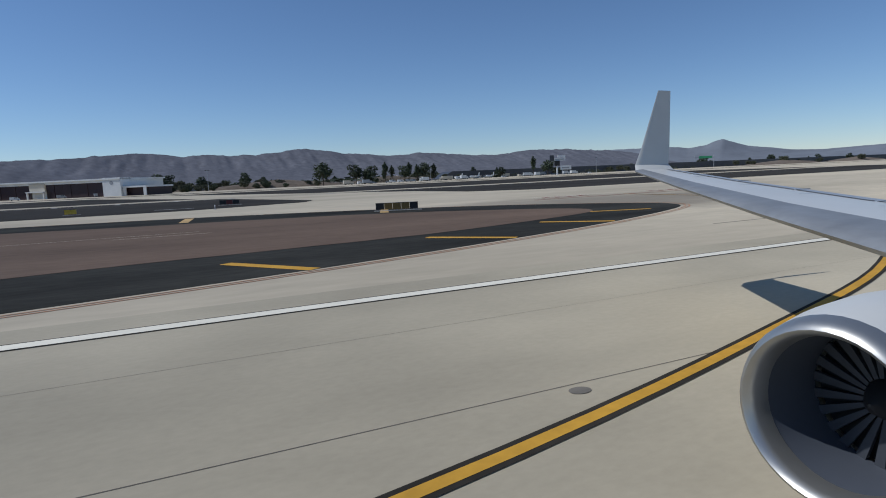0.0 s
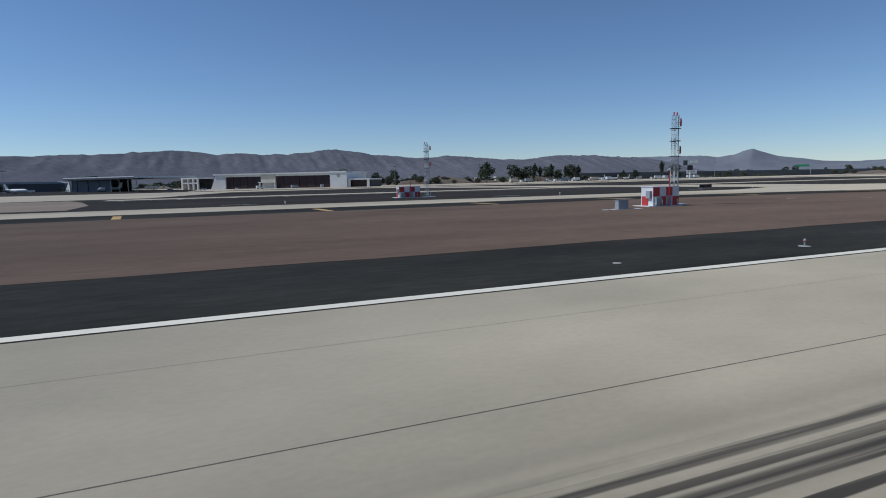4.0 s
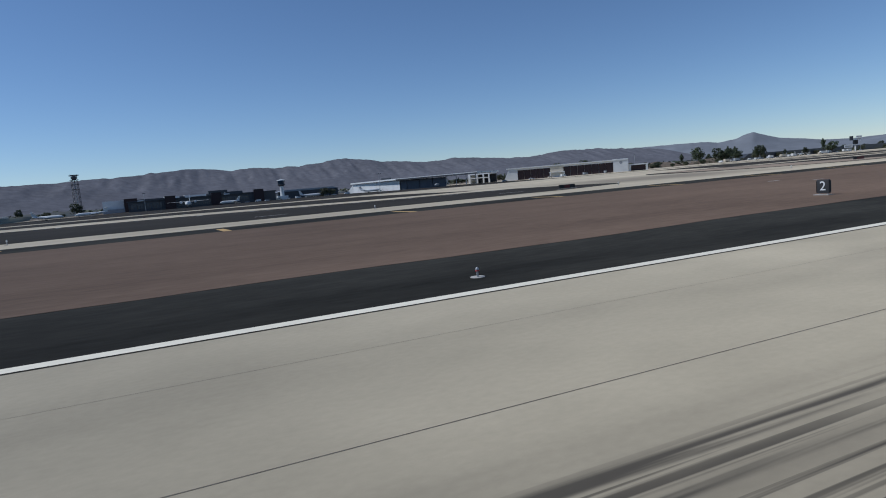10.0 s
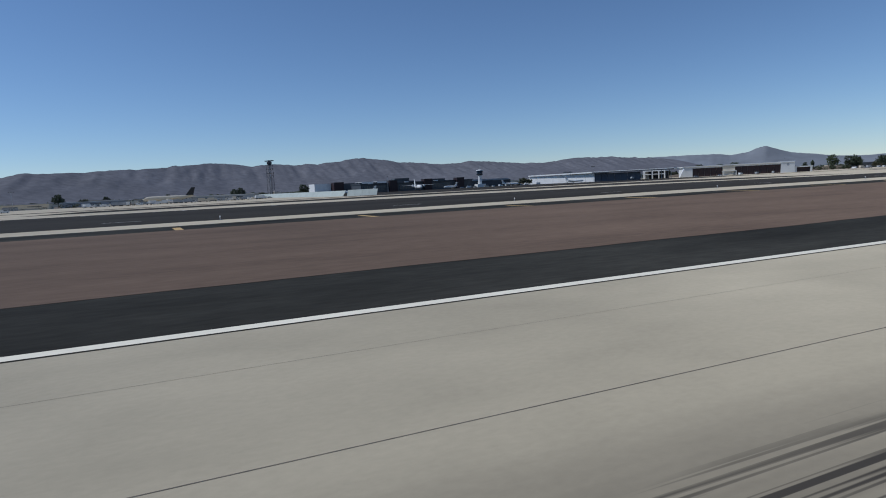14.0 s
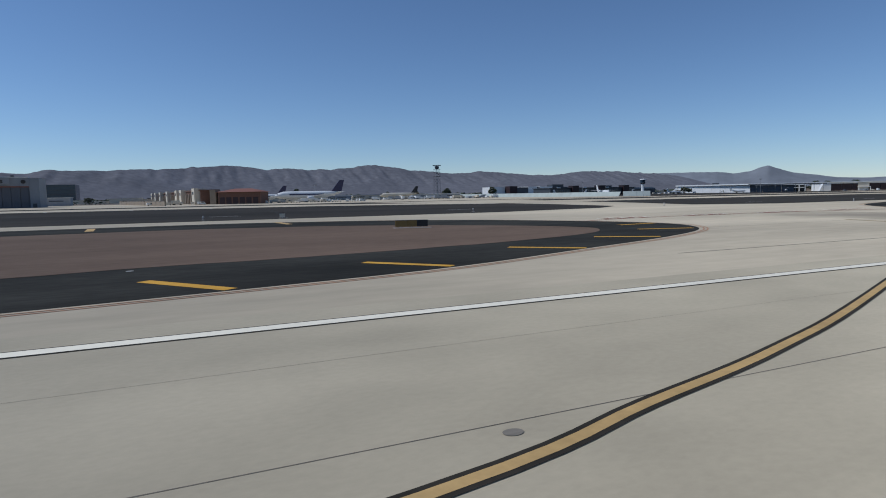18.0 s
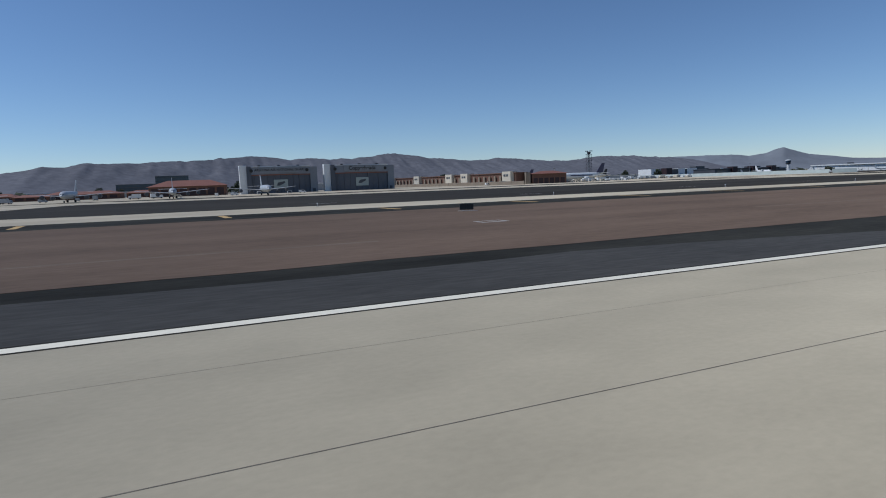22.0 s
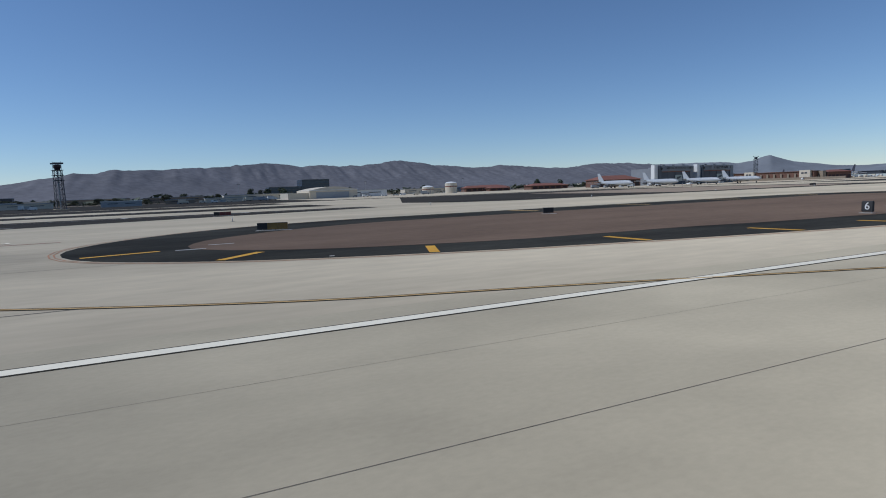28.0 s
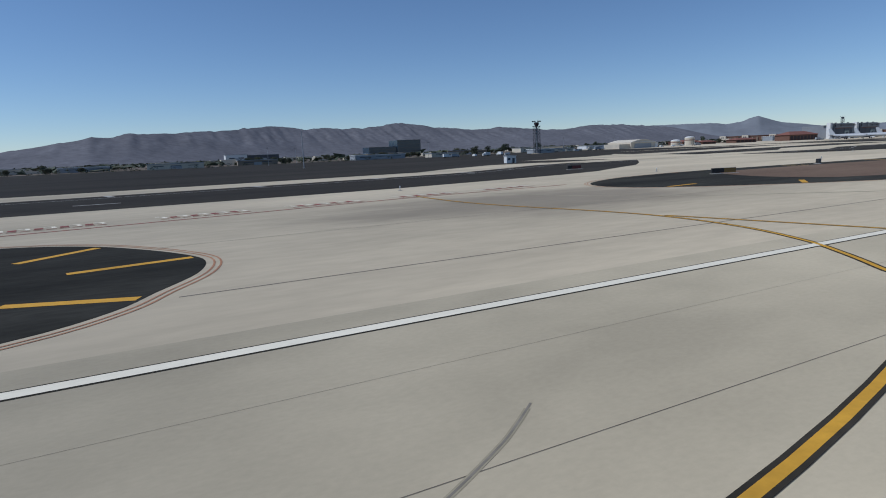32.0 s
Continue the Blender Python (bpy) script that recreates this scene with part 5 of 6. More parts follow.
gate = thing("open_canopy", -38, 508, -60, "open white framed canopy beside the hangar", "canopy")
part("roof", Mesher().box(-12, 12, 0, 14, 8.2, 9.2), M_WHITE, gate)
part("end_wall", Mesher().box(-12, -9.6, 0, 14, 0, 8.2), M_WHITE, gate)
for x in (-2.5, 4.5, 10.8):
    part("post", Mesher().box(x, x + 1.2, 0, 1.2, 0, 8.2), M_WHITE, gate)
part("beam", Mesher().box(-9.6, 12, 0.1, 0.9, 4.6, 5.4), M_WHITE, gate)
# Dark cladding here puts the canopy's inner shade into the wall.
part("back_wall", Mesher().box(-9.6, 12, 13, 14, 0, 8.2), M_DARKGREY, gate, "back wall coloured dark as shade")

white_hall = thing("white_hangar", -119, 508, -51, "white metal hangar with a long overhanging roof", "hangar")
k = 8
for i in range(k):
    a, b = Vector((0, 0)).lerp(Vector((-88, 50)), i / k), Vector((0, 0)).lerp(Vector((-88, 50)), (i + 0.985) / k)
    e = Vector((0.45, 0.9)) * 0.5
    part("wall_panel", Mesher().prism([tuple(b), tuple(b + e), tuple(a + e), tuple(a)], 0, 8.6), M_WHITE, white_hall, "white metal wall panel")
part("end_slope", Mesher().add([(-88, 50, 0), (-98, 52, 0), (-88, 50, 8.6), (-88, 51, 0), (-98, 53, 0), (-88, 51, 8.6)], [(0, 1, 2), (5, 4, 3), (0, 3, 4, 1), (1, 4, 5, 2), (2, 5, 3, 0)]), M_WHITE, white_hall, "white sloping end")
# Leaves coloured dark to carry the shade of the overhanging roof.
for i in range(7):
    part("door_leaf", Mesher().box(0.5 + 6.6 * i, 6.9 + 6.6 * i, 1.2 + 0.4 * (i % 2), 2.0 + 0.4 * (i % 2), 0, 8.4), M_SLATE, white_hall, "slate grey door leaf")
for x in (47.5, 57, 66.5, 75.5):
    part("post", Mesher().box(x, x + 0.45, 0.6, 1.05, 0, 9.2), M_STEEL, white_hall)
# Dark cladding stands in for the shaded interior.
part("back_wall", Mesher().box(-40, 6, 44, 45, 0, 9), M_DARKGREY, white_hall)
part("roof", Mesher().prism([(-2, -3), (79, -3), (79, 46), (-40, 74), (-90, 49)], 9.2, 10.5), M_WHITE, white_hall, "white overhanging roof")
part("fascia", Mesher().box(-2, 79, -3.2, -3.0, 8.7, 9.9), M_DARKGREY, white_hall, "dark fascia under the roof edge")
part("roof_vent", Mesher().box(-44, -36, 38, 44, 10.5, 12.6), M_DARKGREY, white_hall, "dark roof vent")

tower = thing("control_tower", -211, 592, 0, "small white airport control tower with a dark glass cab", "control tower")
part("base", Mesher().box(-5, 5, -4, 4, 0, 3.6), M_WHITE, tower)
oct8 = lambda r, z: [(r * math.cos(math.pi * (i + 0.5) / 4), r * math.sin(math.pi * (i + 0.5) / 4), z) for i in range(8)]
part("shaft", Mesher().rings([oct8(2.1, 3.6), oct8(1.7, 13.0)]), M_WHITE, tower)
part("gallery", Mesher().rings([oct8(2.2, 13.0), oct8(3.8, 14.4), oct8(3.8, 14.9)]), M_DARKGREY, tower)
part("cab_glass", Mesher().rings([oct8(3.0, 14.9), oct8(3.7, 18.2)]), M_GLASS, tower, "dark outward leaning glass")
part("cab_roof", Mesher().rings([oct8(4.1, 18.2), oct8(4.0, 19.0), oct8(1.0, 19.6)]), M_WHITE, tower)
part("aerial", Mesher().tube((0, 0, 19.6), (0, 0, 23.0), 0.12, n=5), M_STEEL, tower)

terminal = thing("dark_terminal", -292, 600, 0, "long low dark glass building with maroon stair blocks", "building")
part("wall", Mesher().box(-54, 76, 2, 40, 0, 9.0), M_DARKGREY, terminal)
part("roof", Mesher().box(-55, 77, 0.5, 41, 9.0, 9.8), M_DARKGREY, terminal)
for x in (-19, 21, 60):
    part("stair_block", Mesher().box(x - 4.5, x + 4.5, -1.5, 8, 0, 11.6), M_MAROON, terminal, "maroon stair block")
    part("block_cap", Mesher().box(x - 4.7, x + 4.7, -1.7, 8.2, 11.6, 12.1), M_BLACK, terminal)
windows(terminal, 16, -12, 16, 1.9, 2.0, 7.0, M_GLASS)
windows(terminal, 12, 26, 50, 1.9, 2.0, 7.0, M_GLASS)
windows(terminal, 10, -52, -26, 1.9, 2.0, 7.0, M_GLASS)
for x in (-46, -6, 28):
    part("pale_sign", Mesher().box(x, x + 5, -0.4, 0.2, 9.2, 10.2), M_WHITE, terminal, "small pale roof sign")
part("plant_room", Mesher().box(30, 46, 10, 24, 9.8, 12), M_DARKGREY, terminal)
cargo_hall = thing("cargo_hall", -345, 690, 4, "long low cargo hall of white and dark blocks", "building")
part("low_wall", Mesher().box(-31, 96, -6, 4, 0, 4.0), M_GREY, cargo_hall, "grey lower front")
for i in range(8):
    part("dock_door", Mesher().box(-28 + 15.4 * i, -18 + 15.4 * i, -6.3, -5.98, 0, 3.4), M_GREY, cargo_hall, "grey dock door")
for x0, x1, mat in ((-31, -11.5, M_WHITE), (-11.3, 27, M_DARKGREY), (27.2, 42, M_WHITE), (42.2, 47, M_DARKGREY), (47.2, 69, M_WHITE), (69.2, 97, M_DARKGREY)):
    part("upper_block", Mesher().box(x0, x1, 4.1, 30, 0, 12.6 if mat is M_WHITE else 12.0), mat, cargo_hall, "white upper block" if mat is M_WHITE else "dark upper block")
part("stair_block", Mesher().box(-11, 1, -7, 4, 0, 13.5), M_MAROON, cargo_hall, "maroon stair block")
part("plant_room", Mesher().box(72, 92, 8, 20, 12.0, 15.5), M_DARKGREY, cargo_hall)
low = thing("dark_hall", -180, 640, 0, "low dark hall with a grey roof", "building")
part("wall", Mesher().box(-28, 36, 0, 30, 0, 7.4), M_DARKGREY, low)
part("roof", Mesher().wall([(-29, 7.4), (37, 7.4), (30, 9.2), (-20, 9.2)], -1, 31), M_GREY, low)

for x, y, x1, y1, k, h in ((-441, 695, -416, 398, 24, 3.9), (-414, 395, -397, 381, 4, 4.2)):
    w = math.hypot(x1 - x, y1 - y)
    fence = thing("blast_fence", x, y, math.degrees(math.atan2(y1 - y, x1 - x)), "pale slanted steel blast fence on the apron", "blast fence", "blast fences")
    for i in range(k):
        a, b = w * i / k, w * (i + 1) / k - 0.1
        part("panel", Mesher().add([(a, 0, 0), (b, 0, 0), (b, 2.4, h), (a, 2.4, h), (a, 0.25, 0), (b, 0.25, 0), (b, 2.65, h), (a, 2.65, h)], [(0, 1, 2, 3), (7, 6, 5, 4), (0, 4, 5, 1), (2, 6, 7, 3), (1, 5, 6, 2), (3, 7, 4, 0)]), M_BLAST, fence)
        part("strut", Mesher().tube((a + 1, 2.5, h * 0.9), (a + 1, 4.6, 0), 0.12, n=5), M_STEEL, fence)


def lattice_tower(x, y, h, half, top, label, red=False):
    """A tall steel lattice tower with a platform and aerials on top."""
    ob = thing("lattice_tower", x, y, 20, label, "lattice tower", "lattice towers")
    part("footing", Mesher().box(-half - 0.8, half + 0.8, -half - 0.8, half + 0.8, 0, 0.3), M_TAXI, ob)
    bays = 8
    at_z = lambda t: half * (0.82 - 0.1 * t)
    for sx in (-1, 1):
        for sy in (-1, 1):
            part("leg", Mesher().tube((sx * at_z(0), sy * at_z(0), 0.3), (sx * at_z(1), sy * at_z(1), h), 0.24, 0.18, n=6), M_DARKGREY, ob)
    for k in range(bays):
        a, b = k / bays, (k + 1) / bays
        m = Mesher()
        ra, rb = at_z(a), at_z(b)
        za, zb = 0.3 + (h - 0.3) * a, 0.3 + (h - 0.3) * b
        for p, q in (((-1, -1), (1, -1)), ((1, -1), (1, 1)), ((1, 1), (-1, 1)), ((-1, 1), (-1, -1))):
            m.tube((p[0] * ra, p[1] * ra, za), (q[0] * rb, q[1] * rb, zb), 0.1, n=4).tube((q[0] * ra, q[1] * ra, za), (p[0] * rb, p[1] * rb, zb), 0.1, n=4)
            m.tube((p[0] * rb, p[1] * rb, zb), (q[0] * rb, q[1] * rb, zb), 0.12, n=4)
        part("bracing", m, M_DARKGREY, ob)
    for z in (h * 0.74, h * 0.87, h):
        part("platform", Mesher().box(-half * 0.95, half * 0.95, -half * 0.95, half * 0.95, z, z + 0.35), M_DARKGREY, ob)
    part("stair", Mesher().tube((0, 0, 0.3), (0, 0, h), 0.5, n=6), M_STEEL, ob)
    mat = M_MAROON if red else M_DARKGREY
    part("dish_drum", Mesher().rings([[(r * math.cos(i * math.pi / 6), r * math.sin(i * math.pi / 6), z) for i in range(12)] for r, z in ((half * 0.5, h + 0.35), (half * 0.75, h + top * 0.4), (half * 0.75, h + top * 0.7), (half * 0.35, h + top * 0.75))]), mat, ob, "dark aerial drum")
    part("rail", Mesher().box(-half * 1.0, half * 1.0, -half * 1.0, -half * 0.95, h + top * 0.8, h + top), M_DARKGREY, ob)
    part("rail", Mesher().box(-half * 1.0, half * 1.0, half * 0.95, half * 1.0, h + top * 0.8, h + top), M_DARKGREY, ob)
    for sx in (-1, 1):
        part("rod", Mesher().tube((sx * half * 0.8, 0, h), (sx * half * 0.8, 0, h + top * 1.2), 0.1, n=4), M_STEEL, ob)


lattice_tower(-412, 795, 41, 4.2, 6, "tall dark steel lattice tower with a wide platform")
lattice_tower(-1553, 449, 25, 3.0, 5, "dark steel lattice radar tower with a black drum", True)

# Brown building with a terracotta roof and the pillared wing beside it.
station = thing("brown_station", -717.5, 455, -24, "brown brick building with a terracotta hip roof", "building")
part("wall", Mesher().box(-15.5, 15.5, 0, 20, 0, 8.8), M_BRICK, station)
part("roof", Mesher().add([(-17, -1.5, 8.8), (17, -1.5, 8.8), (17, 21.5, 8.8), (-17, 21.5, 8.8), (-6, 10, 11.4), (6, 10, 11.4)], [(3, 2, 1, 0), (0, 1, 5, 4), (1, 2, 5), (2, 3, 4, 5), (3, 0, 4)]), M_ROOF_RED, station, "terracotta hip roof")
for i in range(6):
    part("bay_door", Mesher().box(-14.4 + 4.9 * i, -10.6 + 4.9 * i, -0.15, 0.05, 0, 5), M_DOOR_DARK, station, "dark bay door")
part("tower_block", Mesher().box(-21.5, -17.2, 0, 10, 0, 10.4), M_TAN, station, "tan corner block")
row = thing("pillared_row", -745, 475, 96.9, "long low brown wing with cream blocks and pillars", "building")
part("wall", Mesher().box(-4, 362, -14, -1.5, 0, 10.2), M_BRICK, row)
part("roof", Mesher().box(-5, 363, -15, -0.5, 10.2, 11.0), M_BRICK, row)
STEPS = (0, 73, 104, 178, 247, 301, 348)
for k, x in enumerate(STEPS):
    part("cream_block", Mesher().box(x - 1, x + 12, -6, 2.5, 0, 12.0), M_CREAM, row, "cream stucco block")
    part("opening", Mesher().box(x + 2.5, x + 5.5, 2.4, 2.62, 7.4, 9.4), M_DARKGREY, row)
    part("opening", Mesher().box(x + 6.5, x + 9.5, 2.4, 2.62, 7.4, 9.4), M_DARKGREY, row)
    gap = (STEPS[k + 1] - x - 13) if k < 6 else 0
    for j in range(int(gap // 9)):
        part("pillar", Mesher().box(x + 17 + 9 * j, x + 19.4 + 9 * j, -0.6, 0.3, 0, 8.0), M_TAN, row)
yard = thing("yard_wall", -766, 420, 101.7, "plain tan block yard wall along the apron", "wall")
for i in range(14):
    part("wall_panel", Mesher().box(15.1 * i, 15.1 * i + 15.0, -0.3, 0.3, 0, 3.0), M_TAN, yard)
    part("pier", Mesher().box(15.1 * i - 0.4, 15.1 * i + 0.4, -0.45, 0.45, 0, 3.2), M_TAN, yard)


def guard_hangar(x0, x1, y, text, size, label):
    """A big grey hangar with a bowed front of door leaves, a header band and side piers."""
    w = x1 - x0
    ob = thing("air_guard_hangar", (x0 + x1) / 2, y, 0, label, "hangar", "large grey hangars")
    h = 20.5
    half, bow = w / 2 - 6.0, 6.5
    rad = (half * half + bow * bow) / (2 * bow)

    def front(x, off=0.0):
        return rad - bow - math.sqrt(max(0.0, (rad + off) ** 2 - x * x))

    def band(a, b, z0, z1, off, thick, n=3):
        xs = [a + (b - a) * i / n for i in range(n + 1)]
        return Mesher().prism([(x, front(x, off)) for x in xs] + [(x, front(x, off) + thick) for x in xs[::-1]], z0, z1)

    part("wall", Mesher().box(-w / 2 + 9.1, w / 2 - 6.1, 4, 46, 0, h - 1), M_HANGAR, ob)
    part("pier", Mesher().box(-w / 2, -w / 2 + 5.5, -0.5, 5, 0, h + 2.6), M_WHITE, ob, "tall white pier")
    part("pier", Mesher().box(-w / 2 + 5.6, -w / 2 + 9, -2.5, 2, 0, h + 1.6), M_SLATE, ob, "grey inner pier")
    part("pier", Mesher().box(w / 2 - 6, w / 2, -0.5, 24, 0, h + 0.8), M_HANGAR, ob)
    k = 10
    lw = 2 * half / k
    for i in range(k):
        a = -half + lw * i
        part("door_leaf", band(a + 0.1, a + lw - 0.1, 0, 14.6, -0.25 * (i % 2), 0.9), M_SLATE, ob, "slate grey door leaf")
        part("header_panel", band(a, a + lw - 0.04, 15.4, h + 1.0, 0.5, 1.2), M_HANGAR, ob, "grey header panel")
    part("beam", band(-half, half, 14.6, 15.4, 0.9, 1.4, 16), M_ROOF_RED, ob, "rusty red beam")
    part("roof_edge", band(-half, half, h + 1.0, h + 1.5, 1.0, 2.4, 16), M_WHITE, ob, "pale roof edge")
    part("roof", band(-half, half, h - 0.9, h - 0.5, -1.4, 14.0, 16), M_GREY, ob)
    part("sign_board", Mesher().box(-half * 0.62, half * 0.62, -bow - 1.7, -bow - 1.5, 16.6, h + 0.7), M_HANGAR, ob, "grey sign board")
    part("poster", Mesher().box(-5.6, 5.6, -bow - 0.4, -bow - 0.05, 3.8, 11.0), M_BLAST, ob, "pale poster on the doors")
    part("poster_mark", Mesher().wall([(-3.6, 6.0), (-1.0, 6.0), (3.6, 8.4), (2.8, 9.6), (-2.4, 8.6)], -bow - 0.46, -bow - 0.41), M_DARKGREY, ob, "dark mark on the poster")
    lettering("sign_text", text, size, M_BLACK, ob, pose(0, -bow - 1.75, 18.9, 90, 0, 0), "dark painted letters", 0.03)
    for x in (-half + 3.0, half - 3.0):
        yb = front(x, 0.5)
        part("badge", Mesher().rings([[(x + 1.4 * math.cos(i * math.pi / 8), yy, 18.6 + 1.4 * math.sin(i * math.pi / 8)) for i in range(16)] for yy in (yb - 0.7, yb + 0.5)]), M_BLACK, ob, "round dark badge")
    for x in (-w / 4, 0, w / 4):
        part("roof_light", Mesher().box(x - 1.0, x + 1.0, 0, 2, h - 0.5, h + 2.6), M_BLACK, ob)
    part("side_door", Mesher().box(w / 2 - 4.5, w / 2 - 2, -0.62, -0.5, 0, 3), M_DARKGREY, ob)


guard_hangar(-981, -918, 506, "ARIZONA AIR NATIONAL GUARD", 2.7, "large grey hangar lettered for the air guard")
guard_hangar(-912, -849, 506, "Copperheads", 4.4, "large grey hangar with a dark team lettering")

for x, y, w, d, h, label in ((-1020, 520, 58, 24, 13, "dark building with a broad terracotta hip roof"), (-1092, 560, 40, 18, 7, "low building with a terracotta roof"), (-1140, 585, 26, 14, 5.5, "low building with a terracotta roof"), (-1055, 590, 30, 16, 6.5, "low building with a terracotta roof"), (-1118, 640, 46, 18, 7.5, "low building with a terracotta roof"), (-1165, 600, 22, 14, 7, "low building with a terracotta roof")):
    ob = thing("tile_roof_building", x, y, -6, label, "building", "terracotta roof buildings")
    part("wall", Mesher().box(-w / 2, w / 2, 0, d, 0, h * 0.62), M_BRICK, ob)
    part("roof", Mesher().add([(-w / 2 - 1.5, -1.5, h * 0.62), (w / 2 + 1.5, -1.5, h * 0.62), (w / 2 + 1.5, d + 1.5, h * 0.62), (-w / 2 - 1.5, d + 1.5, h * 0.62), (-w * 0.28, d / 2, h), (w * 0.28, d / 2, h)], [(3, 2, 1, 0), (0, 1, 5, 4), (1, 2, 5), (2, 3, 4, 5), (3, 0, 4)]), M_ROOF_RED, ob)
    windows(ob, max(3, int(w / 7)), -w / 2 + 1, w / 2 - 1, -0.05, 1.0, h * 0.5, M_DOOR_DARK, "bay")

office = thing("glass_office", -1093, 1822, 0, "dark blue glass office block with a lower wing", "building")
part("low_wing", Mesher().box(-98, 0, 0, 60, 0, 27), M_GLASS, office)
part("tall_block", Mesher().box(0, 85, -6, 66, 0, 47), M_GLASS, office)
for z in (9, 18, 26.4):
    part("floor_band", Mesher().box(-98.5, 0, -0.8, 0, z, z + 0.9), M_DARKGREY, office)
for z in (11, 22, 33, 43, 46.6):
    part("floor_band", Mesher().box(-0.5, 85.5, -6.8, -6, z, z + 0.9), M_DARKGREY, office)

for x, r, h in ((-1245, 6.0, 6.8), (-1218, 6.3, 10.2)):
    tank = thing("storage_tank", x, 555, 0, "white round storage tank with a shallow dome", "tank", "storage tanks")
    part("shell", disc(Mesher(), 0, 0, r, 0, h, 28), M_CREAM, tank, "", True)
    part("dome", Mesher().rings([[(q * math.cos(i * math.pi / 14), q * math.sin(i * math.pi / 14), z) for i in range(28)] for q, z in ((r * 1.02, h), (r * 0.8, h + 0.9), (r * 0.4, h + 1.4), (0.3, h + 1.6))]), M_WHITE, tank, "white dome", True)
    part("band", Mesher().rings([[(q * math.cos(i * math.pi / 14), q * math.sin(i * math.pi / 14), z) for i in range(28)] for q, z in ((r * 1.01, h * 0.62), (r * 1.03, h * 0.64), (r * 1.03, h * 0.70), (r * 1.01, h * 0.72))], cap=False), M_ROOF_RED, tank, "faded red band")
    part("ladder", Mesher().tube((0, -r - 0.3, 0), (0, -r - 0.3, h), 0.2, n=5), M_STEEL, tank)

domed = thing("domed_hangar", -1366, 503, 6, "cream hangar with a rounded roof and low wing", "hangar")
prof = [(-14, 0), (30, 0), (30, 7)] + [(30 - 44 * (i / 10), 7 + 3.0 * math.sin(math.pi * i / 10)) for i in range(1, 10)] + [(-14, 7)]
part("hall", Mesher().wall(prof, 0, 34), M_CREAM, domed, "cream hall with a rounded roof")
part("low_wing", Mesher().box(-32, -14, 2, 24, 0, 5.2), M_CREAM, domed)
part("door", Mesher().box(-8, 22, -0.3, 0.02, 0, 5.4), M_GREY, domed, "grey hangar door")
part("roof_rim", Mesher().box(-14.5, 30.5, -0.6, 0.1, 6.8, 7.3), M_WHITE, domed)

rng = random.Random(21)
# Plain sheds, offices and depots behind the apron.
SHEDS = [(-1318, 540, 44, 16, 7.5, M_WHITE), (-1740, 965, 32, 16, 17, M_WHITE), (-1698, 972, 50, 16, 15, M_DARKGREY), (-1445, 540, 30, 12, 4.2, M_CREAM), (-1480, 530, 22, 10, 4.0, M_TAN), (-1520, 480, 26, 12, 4.6, M_GREY), (-1590, 560, 34, 14, 5.0, M_CREAM), (-1640, 620, 60, 18, 6.0, M_GREY), (-1400, 640, 70, 20, 7.0, M_CREAM), (-1480, 700, 60, 18, 7.0, M_TAN), (-1770, 640, 40, 16, 6.0, M_TAN), (-1850, 620, 50, 16, 6.0, M_CREAM), (-1930, 700, 46, 18, 6.0, M_GREY), (-480, 640, 60, 20, 6.0, M_GREY), (-540, 700, 50, 18, 6.5, M_CREAM), (-600, 690, 60, 18, 6.0, M_GREY), (-660, 640, 60, 16, 6.0, M_CREAM), (-1210, 640, 50, 18, 7.0, M_CREAM), (-1280, 660, 56, 18, 6.0, M_WHITE), (-880, 640, 60, 18, 9.0, M_GREY), (130, 540, 50, 16, 5.5, M_GREY), (210, 620, 40, 14, 5.5, M_BRICK), (330, 600, 36, 14, 5.0, M_CREAM), (440, 560, 30, 14, 6.0, M_WHITE), (520, 640, 44, 16, 6.0, M_BRICK), (-1140, 720, 60, 16, 8.0, M_GREY), (-1560, 780, 70, 20, 8.0, M_TAN), (-2020, 760, 60, 18, 7.0, M_CREAM), (-2100, 680, 60, 16, 7.0, M_TAN)]
for x, y, w, d, h, mat in SHEDS:
    h *= 0.8
    ob = thing("depot_building", x, y, rng.uniform(-5, 5), "low plain depot building with a flat roof", "building", "depot buildings")
    part("wall", Mesher().box(-w / 2, w / 2, 0, d, 0, h), mat, ob)
    part("roof", Mesher().box(-w / 2 - 0.5, w / 2 + 0.5, -0.5, d + 0.5, h, h + 0.5), M_GREY if mat is not M_GREY else M_WHITE, ob)
    windows(ob, max(2, int(w / 16)), -w / 2 + 2, w / 2 - 2, -0.02, h * 0.55, h * 0.68, M_DARKGREY, "window", 0.4)
    part("roller_door", Mesher().box(-w * 0.1, w * 0.1, -0.3, -0.15, 0, h * 0.6), M_STEEL, ob)

bill = thing("billboard", 404, 430, -25, "pole billboard with stacked white panels on a dark post", "billboard")
part("pole", Mesher().tube((0, 0, 0), (0, 0, 9), 0.7, n=10), M_WHITE, bill)
part("pole_head", Mesher().box(-2.2, 2.2, -1.2, 1.2, 8.0, 12.5), M_BLACK, bill, "black pole head")
part("panel", Mesher().box(-2.5, 7.2, -0.4, 0.4, 12.5, 15.0), M_WHITE, bill, "white panel with worn print")
part("panel", Mesher().box(0.6, 7.2, -0.4, 0.4, 15.3, 17.3), M_WHITE, bill, "white panel with worn print")
part("dark_panel", Mesher().box(-6.4, -2.6, -0.4, 0.4, 12.5, 17.3), M_DARKGREY, bill, "dark panel back")
part("print", Mesher().box(-1.6, 6.2, -0.46, -0.41, 13.3, 14.1), M_GREY, bill)
side_bill = thing("roadside_board", 432, 455, -25, "small white roadside board on two posts", "billboard")
part("panel", Mesher().box(-5, 5, -0.3, 0.3, 4.5, 8.4), M_WHITE, side_bill)
